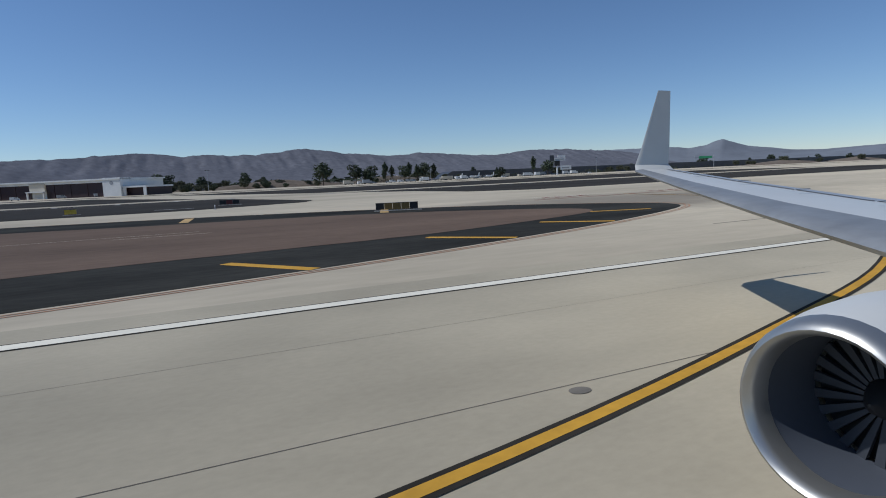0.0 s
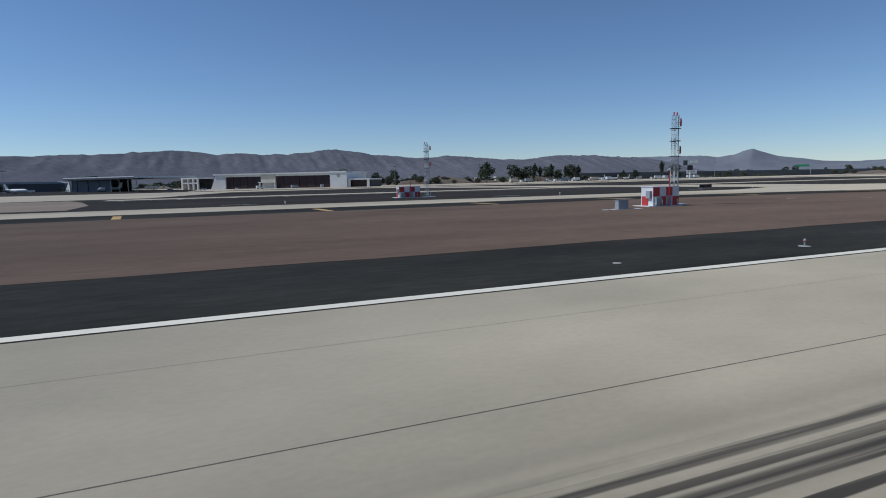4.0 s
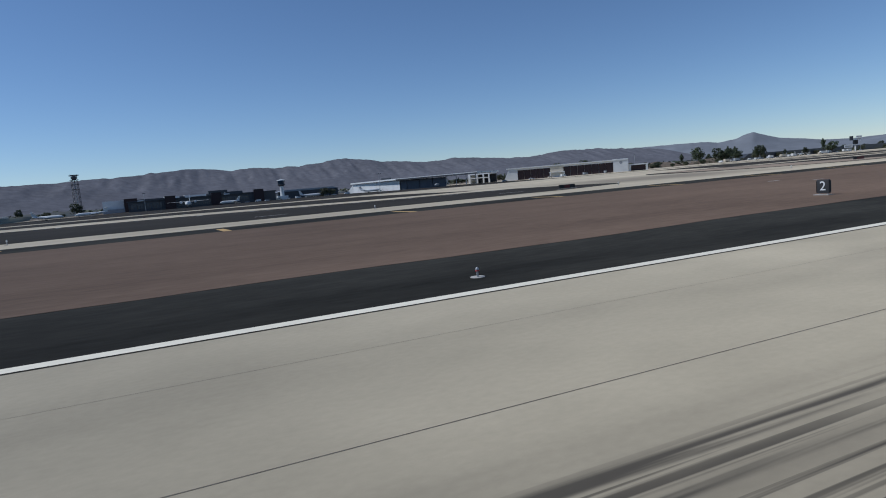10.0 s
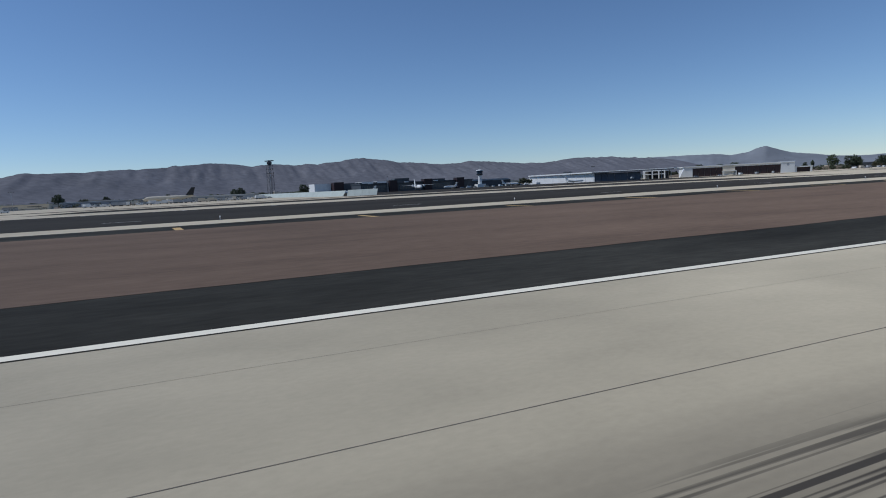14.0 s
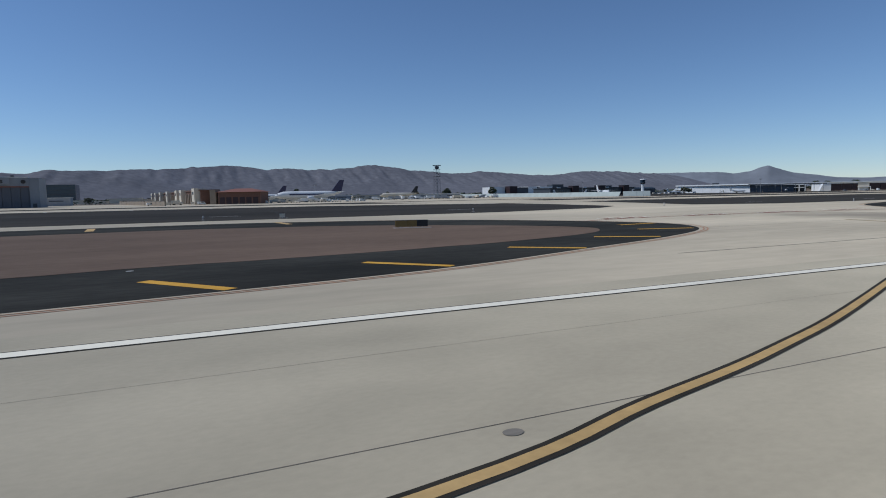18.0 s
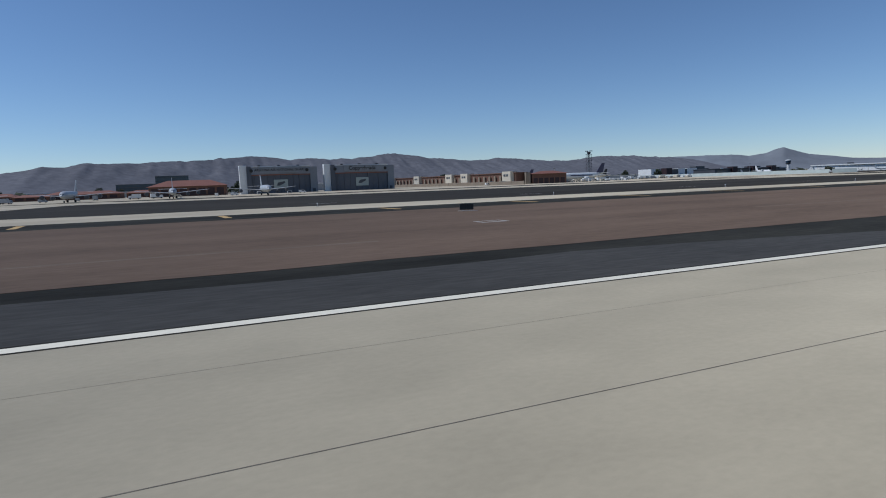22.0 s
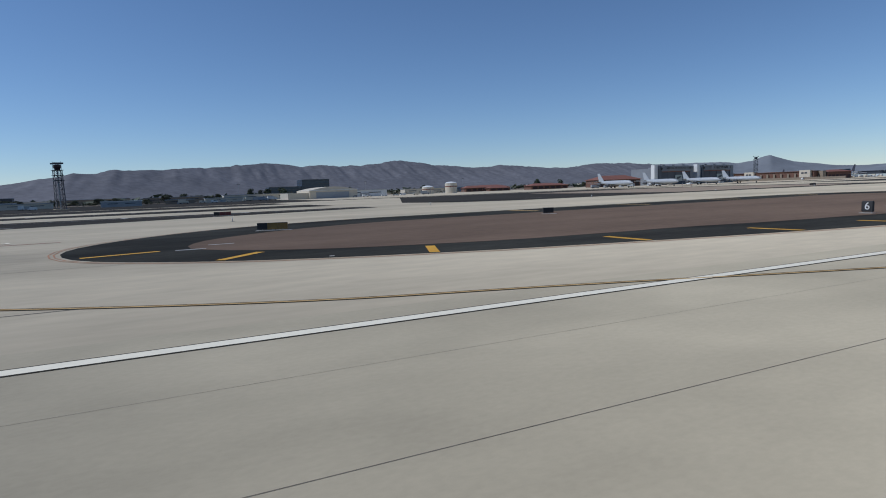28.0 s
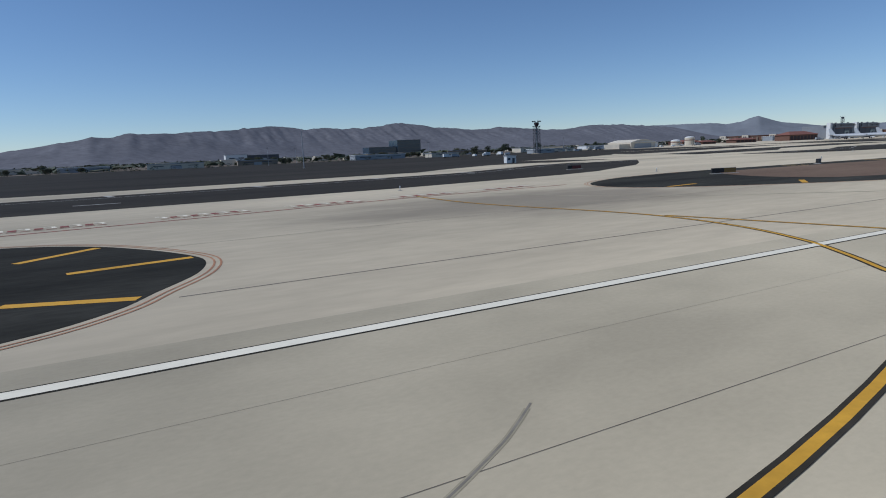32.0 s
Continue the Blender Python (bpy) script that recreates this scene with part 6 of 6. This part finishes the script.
for x in (-3.5, 3.5):
    part("post", Mesher().tube((x, 0, 0), (x, 0, 4.5), 0.25, n=6), M_STEEL, side_bill)
part("print", Mesher().box(-4, 3, -0.36, -0.31, 5.8, 6.9), M_GREY, side_bill)
gantry = thing("road_sign_gantry", 690, 520, -35, "green motorway sign on a steel gantry", "road sign")
part("panel", Mesher().box(-9, 6, -0.3, 0.3, 10.8, 13.6), M_SCREEN, gantry, "green sign panel")
for x in (-14, 8):
    part("post", Mesher().tube((x, 0, 0), (x, 0, 14.5), 0.35, n=6), M_STEEL, gantry)
part("beam", Mesher().box(-14, 8, 0.3, 0.8, 11.5, 12.2), M_STEEL, gantry)

# Dark embankment and earth mounds behind the far taxiways.
bank = Mesher()
bank.wall([(330, -0.1), (1250, -0.1), (1240, 6.5), (345, 7.5)], 520, 540)
structure("noise_wall", bank, M_DARKGREY, "long dark wall beside the motorway", "wall")


def mound(name, x, y, rx, ry, h, seed):
    m = Mesher()
    n, k = 28, 7
    for j in range(k):
        t = j / (k - 1)
        for i in range(n):
            a = 2 * math.pi * i / n
            q = 1 + 0.18 * noise.noise(Vector((math.cos(a) * 2, math.sin(a) * 2, seed)))
            m.v.append((x + rx * (1 - t) * q * math.cos(a), y + ry * (1 - t) * q * math.sin(a), -0.2 + h * (t ** 0.7) * (1 + 0.15 * noise.noise(Vector((a * 2, t * 3, seed))))))
    for j in range(k - 1):
        for i in range(n):
            m.f.append((j * n + i, j * n + (i + 1) % n, (j + 1) * n + (i + 1) % n, (j + 1) * n + i))
    m.f.append(tuple((k - 1) * n + i for i in range(n)))
    return structure(name, m, M_DESERT, "brown earth mound beyond the taxiways", "earth mound", True)


mound("mound_1", 175, 500, 60, 16, 6.5, 1.0)
mound("mound_2", 280, 520, 45, 14, 6.0, 2.0)
mound("mound_3", 760, 470, 70, 20, 5.0, 3.0)
mound("mound_4", 900, 470, 60, 20, 5.0, 4.0)
mound("mound_5", 70, 560, 50, 14, 5.0, 5.0)

# ---- parked aircraft ----
def aircraft(name, x, y, turn, length, span, radius, paint, tail_paint, engines, label, group="", high_wing=False, rear_engines=False, belly=None):
    """A parked aircraft: the nose points along local -x."""
    ob = thing(name, x, y, turn, label, "aircraft", group)
    L, R = length, radius
    zc = R * 1.0 + R * 0.95
    n = 16
    prof = ((0.0, 0.04, -0.25), (0.02, 0.35, -0.2), (0.06, 0.7, -0.1), (0.12, 0.95, -0.02), (0.2, 1.0, 0), (0.62, 1.0, 0), (0.75, 0.85, 0.12), (0.88, 0.5, 0.4), (0.97, 0.2, 0.62), (1.0, 0.06, 0.68))
    rs = [[(L * (t - 0.5), R * r * math.cos(2 * math.pi * i / n), zc + R * dz + R * r * math.sin(2 * math.pi * i / n)) for i in range(n)] for t, r, dz in prof]
    part("fuselage", Mesher().rings(rs), paint, ob, "", True)
    if belly:
        part("stripe", Mesher().box(-L * 0.3, L * 0.2, -R * 1.012, -R * 0.8, zc - R * 0.05, zc + R * 0.3), belly, ob, "dark lettering stripe")
    for i in range(3):
        part("cockpit_window", Mesher().box(-L * 0.47 + R * 0.0, -L * 0.455, R * (0.25 * i - 0.36), R * (0.25 * i - 0.14), zc + R * 0.16, zc + R * 0.36), M_GLASS, ob)
    zw = zc + R * (0.85 if high_wing else -0.45)
    for s in (-1, 1):
        root, tip = 0.22 * L * 0.62, 0.05 * L
        half, sweep = span / 2, 0.0 if high_wing else span / 2 * 0.55
        x0 = -L * 0.06
        zt = zw + (0.1 if high_wing else 0.085) * half * (0 if high_wing else 1)
        secs = []
        for t in (0.0, 0.35, 1.0):
            c = root * (1 - t) + tip * t
            xx = x0 + sweep * t
            yy = s * (R * 0.5 + (half - R * 0.5) * t)
            z = zw + (zt - zw) * t
            th = c * 0.05
            secs.append([(xx, yy, z), (xx + c * 0.3, yy, z + th), (xx + c, yy, z), (xx + c * 0.3, yy, z - th)])
        part("wing", Mesher().rings(secs), paint, ob, "", False)
        if not rear_engines:
            for e in engines:
                t = e
                c = root * (1 - t) + tip * t
                ex2, ey2 = x0 + sweep * t - c * 0.35, s * (R * 0.5 + (half - R * 0.5) * t)
                ez2 = zw + (zt - zw) * t - R * 0.62 + (R * 0.35 if high_wing else 0)
                er = R * 0.54
                part("engine", Mesher().rings([[(ex2 + dx * L * 0.09, ey2 + er * q * math.cos(i * math.pi / 6), ez2 + er * q * math.sin(i * math.pi / 6)) for i in range(12)] for dx, q in ((-0.5, 0.85), (-0.42, 1.0), (0.1, 1.0), (0.6, 0.55))]), M_DARKGREY if paint is M_TANKER else paint, ob, "", True)
        else:
            part("engine", Mesher().rings([[(L * 0.25 + dx * L * 0.12, s * R * 1.45 + R * 0.38 * q * math.cos(i * math.pi / 6), zc + R * 0.45 + R * 0.38 * q * math.sin(i * math.pi / 6)) for i in range(12)] for dx, q in ((-0.5, 0.85), (-0.4, 1.0), (0.2, 1.0), (0.5, 0.6))]), paint, ob, "", True)
        zt2 = zc + R * (3.4 if rear_engines else 0.75)
        part("tailplane", Mesher().rings([[(L * 0.38 + dx, s * yy, zt2), (L * 0.38 + dx + c * 0.4, s * yy, zt2 + c * 0.04), (L * 0.38 + dx + c, s * yy, zt2), (L * 0.38 + dx + c * 0.4, s * yy, zt2 - c * 0.04)] for dx, yy, c in ((0, 0.02 * R, L * 0.1), (span * 0.09, span * 0.2, L * 0.045))]), tail_paint if rear_engines else paint, ob)
        part("gear", Mesher().tube((L * 0.06, s * R * 0.9, R * 0.3), (L * 0.06, s * R * 0.9, zw), R * 0.09, n=6), M_STEEL, ob)
        part("wheel", Mesher().tube((L * 0.06, s * R * 0.9 - R * 0.2, R * 0.32), (L * 0.06, s * R * 0.9 + R * 0.2, R * 0.32), R * 0.32, n=12), M_RUBBER, ob)
    fin_h = R * 3.5
    zf = zc + R * 0.5
    part("tail_fin", Mesher().rings([[(L * 0.33 + dx, -th, zf + z), (L * 0.33 + dx + c, -th * 0.3, zf + z), (L * 0.33 + dx + c, th * 0.3, zf + z), (L * 0.33 + dx, th, zf + z)] for dx, c, th, z in ((-L * 0.02, L * 0.17, R * 0.12, 0), (L * 0.13, L * 0.07, R * 0.06, fin_h))]), tail_paint, ob, "dark tail fin" if tail_paint is not paint else "")
    part("nose_gear", Mesher().tube((-L * 0.38, 0, R * 0.25), (-L * 0.38, 0, zc - R * 0.5), R * 0.07, n=6), M_STEEL, ob)
    part("nose_wheel", Mesher().tube((-L * 0.38, -R * 0.15, R * 0.25), (-L * 0.38, R * 0.15, R * 0.25), R * 0.25, n=10), M_RUBBER, ob)
    return ob


aircraft("cargo_jet", -661, 482, 4, 56, 45, 3.0, M_WHITE, M_PURPLE, (0.34,), "white cargo jet with a dark purple tail fin", "", belly=M_PURPLE)
aircraft("cargo_jet", -691, 560, 6, 48, 42, 2.5, M_WHITE, M_PURPLE, (0.34,), "white cargo jet with a dark purple tail fin", "", belly=M_PURPLE)
aircraft("cargo_jet", -530, 633, 2, 46, 42, 2.4, M_CREAM, M_BLACK, (0.34,), "pale cargo jet with a dark brown tail fin")
for x, y, turn in ((-1137, 398, 90), (-1083.5, 398, 88), (-1029.5, 399, 91), (-975, 398, 90)):
    aircraft("tanker_jet", x, y, turn, 43, 43, 2.2, M_TANKER, M_TANKER, (0.36, 0.66), "grey four engined military tanker parked on the apron", "grey tanker jets")
aircraft("transport_plane", -296, 566, 84, 27, 34, 2.0, M_WHITE, M_WHITE, (0.3,), "white high winged propeller transport plane", "", high_wing=True)
for x, y, turn, ln in ((-392, 512, 170, 21), (-365, 520, 10, 22), (-262, 560, 15, 18), (-190, 560, 170, 20), (-90, 480, 20, 16), (-150, 500, 150, 18)):
    aircraft("business_jet", x, y, turn, ln, ln * 0.9, 1.15, M_WHITE, M_WHITE, (), "small white business jet parked on the apron", "business jets", rear_engines=True)
for x, y, turn in ((318, 452, 30), (335, 455, 20), (352, 458, 25)):
    aircraft("light_plane", x, y, turn, 13, 15, 0.9, M_WHITE, M_WHITE, (0.3,), "small white propeller plane parked in a row", "light planes", high_wing=True)

# ---- vehicles ----
def vehicle(x, y, turn, kind, mat, label):
    ob = thing({"car": "car", "van": "van", "truck": "box_truck", "cart": "baggage_cart"}[kind], x, y, turn, label, {"car": "car", "van": "van", "truck": "truck", "cart": "cart"}[kind], "parked apron vehicles")
    if kind == "car":
        part("body", Mesher().wall([(-2.2, 0.35), (2.2, 0.35), (2.25, 0.8), (1.3, 0.95), (-2.2, 0.95)], -0.9, 0.9), mat, ob)
        part("cabin", Mesher().wall([(-1.8, 0.95), (1.2, 0.95), (0.6, 1.5), (-1.4, 1.5)], -0.8, 0.8), M_GLASS, ob, "dark glass cabin")
        part("roof", Mesher().box(-1.4, 0.6, -0.78, 0.78, 1.5, 1.55), mat, ob)
        wb, r, hw = 1.35, 0.33, 0.92
    elif kind == "van":
        part("body", Mesher().wall([(-2.6, 0.4), (2.6, 0.4), (2.6, 1.1), (1.9, 1.35), (1.4, 2.2), (-2.6, 2.2)], -1.0, 1.0), mat, ob)
        part("windscreen", Mesher().add([(1.93, -0.9, 1.35), (1.93, 0.9, 1.35), (1.48, 0.85, 2.1), (1.48, -0.85, 2.1)], [(0, 1, 2, 3)]), M_GLASS, ob)
        part("side_window", Mesher().box(-0.4, 1.3, -1.02, -1.002, 1.4, 2.0), M_GLASS, ob)
        wb, r, hw = 1.6, 0.36, 1.0
    elif kind == "truck":
        part("cargo_box", Mesher().box(-4, 1.4, -1.2, 1.2, 0.9, 3.4), mat, ob)
        part("cab", Mesher().wall([(1.5, 0.5), (3.6, 0.5), (3.6, 1.5), (3.1, 2.4), (1.5, 2.4)], -1.1, 1.1), mat, ob)
        part("windscreen", Mesher().add([(3.62, -1.0, 1.5), (3.62, 1.0, 1.5), (3.15, 0.95, 2.3), (3.15, -0.95, 2.3)], [(0, 1, 2, 3)]), M_GLASS, ob)
        part("chassis", Mesher().box(-4, 3.5, -0.5, 0.5, 0.5, 0.9), M_BLACK, ob)
        wb, r, hw = 2.4, 0.48, 1.1
    else:
        part("body", Mesher().box(-1.7, 1.7, -0.8, 0.8, 0.45, 0.65), M_STEEL, ob)
        part("canopy", Mesher().wall([(-1.6, 1.9), (1.6, 1.9), (1.2, 2.15), (-1.2, 2.15)], -0.85, 0.85), mat, ob)
        for px in (-1.55, 1.5):
            part("post", Mesher().box(px, px + 0.08, -0.8, 0.8, 0.65, 1.9), mat, ob)
        wb, r, hw = 1.1, 0.25, 0.8
    for sx in (-1, 1):
        for sy in (-1, 1):
            part("wheel", Mesher().tube((sx * wb, sy * hw - 0.1, r), (sx * wb, sy * hw + 0.1, r), r, n=10), M_RUBBER, ob)
    return ob


rng = random.Random(8)
MODELS = {}
def park(x, y, turn, kind, mat, label):
    key = (kind, mat.name)
    if key in MODELS:
        return copy_thing(MODELS[key], at(x, y, turn))
    MODELS[key] = vehicle(x, y, turn, kind, mat, label)
    return MODELS[key]


LABELS = {"car": "parked car with dark windows on the apron", "van": "parked service van on the apron", "truck": "parked box truck on the apron", "cart": "covered baggage cart on the apron"}
for x0, x1, y, count, kinds in ((215, 330, 448, 18, "van truck car van"), (335, 470, 462, 16, "truck van car"), (-700, -620, 462, 22, "cart van cart truck"), (-590, -450, 545, 46, "cart van truck cart van"), (-500, -440, 575, 12, "car car van"), (-260, -150, 565, 12, "car van"), (-1130, -930, 440, 12, "truck cart van"), (-1350, -1270, 500, 10, "van truck car"), (-1480, -1390, 512, 8, "van truck"), (-60, 60, 430, 6, "car van"), (-780, -740, 462, 6, "van truck"), (-1640, -1560, 470, 6, "truck van")):
    ks = kinds.split()
    for i in range(count):
        kind = ks[rng.randrange(len(ks))]
        mat = (M_WHITE, M_WHITE, M_CREAM, M_GREY)[rng.randrange(4)]
        park(x0 + (x1 - x0) * (i + rng.uniform(0.1, 0.7)) / count, y + rng.uniform(-5, 8), rng.choice((0, 90, 180, 12, -20)), kind, mat, ("white " if mat is M_WHITE else "grey " if mat is M_GREY else "cream ") + LABELS[kind])

# ---- light poles ----
lamp = thing("apron_light_pole", -150, 470, 0, "tall thin steel floodlight pole at the apron", "light pole", "apron light poles")
part("pole", Mesher().tube((0, 0, 0), (0, 0, 15), 0.22, 0.12, n=6), M_STEEL, lamp)
part("arm", Mesher().tube((-1.6, 0, 15), (1.6, 0, 15), 0.1, n=5), M_STEEL, lamp)
for x in (-1.5, 0, 1.5):
    part("lamp_head", Mesher().box(x - 0.4, x + 0.4, -0.3, 0.3, 15.0, 15.5), M_DARKGREY, lamp)
for x, y in ((120, 470), (300, 470), (480, 470), (-330, 560), (-640, 560), (-860, 560), (-1180, 600), (-1290, 620), (-1430, 560), (-1610, 560), (-1740, 600), (-1780, 540)):
    copy_thing(lamp, at(x, y, rng.uniform(0, 90)))

mast = thing("slim_mast", -1804, 330, 0, "tall bare grey mast beyond the taxi lane", "mast")
part("footing", Mesher().box(-0.6, 0.6, -0.6, 0.6, 0, 0.3), M_PAD, mast)
part("pole", Mesher().tube((0, 0, 0.3), (0, 0, 20.5), 0.26, 0.16, n=8), M_GREY, mast)
part("tip", Mesher().tube((0, 0, 20.5), (0, 0, 22.0), 0.06, n=5), M_STEEL, mast)
hut = thing("equipment_hut", -1746, 212, -10, "small white equipment hut beside the taxi lane", "hut")
part("wall", Mesher().box(-2.2, 2.2, -1.5, 1.5, 0, 3.0), M_WHITE, hut)
part("roof", Mesher().box(-2.4, 2.4, -1.7, 1.7, 3.0, 3.25), M_GREY, hut)
part("door", Mesher().box(0.4, 1.5, -1.56, -1.5, 0, 2.1), M_DARKGREY, hut, "dark door")
part("window", Mesher().box(-1.7, -0.5, -1.55, -1.5, 1.2, 2.2), M_GLASS, hut)

# ---- trees ----
def tree(x, y, h, spread, mat, label, seed, tall=False, low=0.32):
    """A tapered trunk with limbs and a ragged crown of leaf clumps."""
    r = random.Random(seed)
    ob = thing("tree", x, y, 0, label, "tree", "airport trees")
    limbs = Mesher().tube((0, 0, 0), (0.2, 0.1, h * 0.45), h * 0.022, h * 0.014, n=6)
    tips = []
    for k in range(7):
        a = 2 * math.pi * k / 7 + r.uniform(-0.4, 0.4)
        z0 = h * r.uniform(0.2, 0.45)
        reach = spread * r.uniform(0.35, 0.9)
        tip = (reach * math.cos(a), reach * math.sin(a), h * r.uniform(0.45, 0.92))
        limbs.tube((0.1, 0.05, z0), tip, h * 0.011, h * 0.004, n=4)
        tips.append(tip)
    part("trunk", limbs, M_BARK, ob)
    crown = Mesher()
    for k in range(520):
        if r.random() < (0.6 if low > 0.2 else 0.35):
            tx, ty, tz = tips[r.randrange(len(tips))]
            c = Vector((tx + r.gauss(0, spread * 0.2), ty + r.gauss(0, spread * 0.2), tz + r.gauss(0, h * 0.07)))
        else:
            a, q = r.uniform(0, 6.28), math.sqrt(r.random())
            z = r.uniform(low, 1.0)
            wide = spread * (1.1 - z if tall else math.sin(math.pi * min(1, z * 0.9)))
            c = Vector((q * wide * math.cos(a), q * wide * math.sin(a), h * z))
        s = spread * r.uniform(0.12, 0.24) if not tall else h * r.uniform(0.03, 0.06)
        d = [Vector((r.gauss(0, 1), r.gauss(0, 1), r.gauss(0, 0.7))).normalized() * s for _ in range(4)]
        crown.add([c + v for v in d], [(0, 1, 2), (0, 2, 3), (0, 3, 1), (1, 3, 2)])
    part("crown", crown, mat, ob)
    return ob


KINDS = [tree(206, 470, 18, 6.5, M_LEAF, "tall dark green tree with a ragged crown", 1), tree(232, 466, 15, 6.0, M_LEAF, "broad dark green tree with a ragged crown", 2), tree(262, 480, 17, 2.6, M_LEAF, "narrow dark cypress tree beside the taxiway", 3, True), tree(120, 520, 8, 5.0, M_LEAF_PALE, "low dusty green desert tree", 4), tree(96, 540, 6, 4.5, M_LEAF_PALE, "low dry desert bush tree", 5, low=0.05), tree(150, 500, 5.5, 4.2, M_LEAF, "dense dark green bush growing to the ground", 6, low=0.02)]
spots = []
for x0, x1, y0, y1, count, ks in ((190, 420, 462, 520, 22, (0, 1, 2, 2, 3, 5)), (62, 210, 476, 540, 30, (5, 5, 4, 4, 3)),  (60, 900, 480, 570, 42, (3, 4, 4)), (40, 190, 500, 600, 22, (3, 4, 3, 1)), (420, 900, 450, 700, 30, (1, 3, 3, 4)), (-100, 40, 560, 680, 10, (3, 3, 4)), (-182, -166, 552, 572, 3, (3, 4)), (-480, -350, 640, 760, 12, (1, 3, 4)), (-1000, -500, 660, 820, 16, (3, 1, 4)), (-1400, -1000, 680, 900, 22, (3, 1, 3)), (-1720, -1400, 620, 860, 30, (3, 3, 4)), (-2300, -1720, 640, 1000, 40, (3, 4, 4)), (900, 1300, 420, 700, 16, (3, 4, 1))):
    for i in range(count):
        spots.append((rng.uniform(x0, x1), rng.uniform(y0, y1), ks[rng.randrange(len(ks))]))
for x, y, k in spots:
    ob = copy_thing(KINDS[k], at(x, y, rng.uniform(0, 360)))
    k = rng.uniform(0.55, 0.95)
    ob.scale = (k, k, k * rng.uniform(0.85, 1.2))

# Far suburb between the airport and the mountains: woods and roofs past counting.
rng = random.Random(33)
woods, roofs, scrub = Mesher(), Mesher(), Mesher()
for k in range(9000):
    y = 700 + 3800 * rng.random() ** 1.6
    x = rng.uniform(-3400 - y * 0.3, 900 + y * 1.7)
    if -900 < x < -400 and y < 900:
        continue
    h = rng.uniform(3, 9)
    w = h * rng.uniform(0.5, 1.1)
    c = Vector((x, y, h * 0.45))
    for _ in range(2):
        d = [Vector((rng.gauss(0, 1) * w, rng.gauss(0, 1) * w, rng.gauss(0, 0.35) * h)) * 0.75 for _ in range(4)]
        (woods if rng.random() < 0.7 else scrub).add([c + v for v in d], [(0, 1, 2), (0, 2, 3), (0, 3, 1), (1, 3, 2)])
for x0, x1, y0, y1, count in ((190, 640, 478, 520, 90), (-130, -40, 500, 600, 24), (-760, -440, 600, 690, 90), (-1000, -760, 640, 720, 50), (-1250, -1170, 600, 660, 16), (-2300, -1420, 560, 680, 170), (640, 1200, 470, 600, 60)):
    for k in range(count):
        x, y, h = rng.uniform(x0, x1), rng.uniform(y0, y1), rng.uniform(1.6, 4.6)
        for _ in range(16):
            a, q = rng.uniform(0, 6.28), math.sqrt(rng.random()) * h * 0.8
            c = Vector((x + q * math.cos(a), y + q * math.sin(a), h * rng.uniform(0.1, 0.85) * (1.15 - 0.5 * q / h)))
            d = [Vector((rng.gauss(0, 1), rng.gauss(0, 1), rng.gauss(0, 0.7))).normalized() * h * rng.uniform(0.14, 0.26) for _ in range(4)]
            (woods if k % 3 else scrub).add([c + v for v in d], [(0, 1, 2), (0, 2, 3), (0, 3, 1), (1, 3, 2)])
for k in range(900):
    y = 760 + 3200 * rng.random() ** 1.4
    x = rng.uniform(-3400 - y * 0.3, 900 + y * 1.6)
    w, d, h = rng.uniform(8, 40), rng.uniform(8, 16), rng.uniform(3, 7)
    roofs.box(x - w / 2, x + w / 2, y, y + d, -0.2, h)
tagged(new("distant_woods", woods.data("distant_woods", M_LEAF)), "dark bushes and distant trees of the suburb", "trees", kind="stuff")
tagged(new("distant_scrub", scrub.data("distant_scrub", M_LEAF_PALE)), "dusty distant scrub of the suburb", "trees", kind="stuff")
tagged(new("distant_houses", roofs.data("distant_houses", M_CREAM)), "pale low distant houses of the suburb", "houses", kind="stuff")
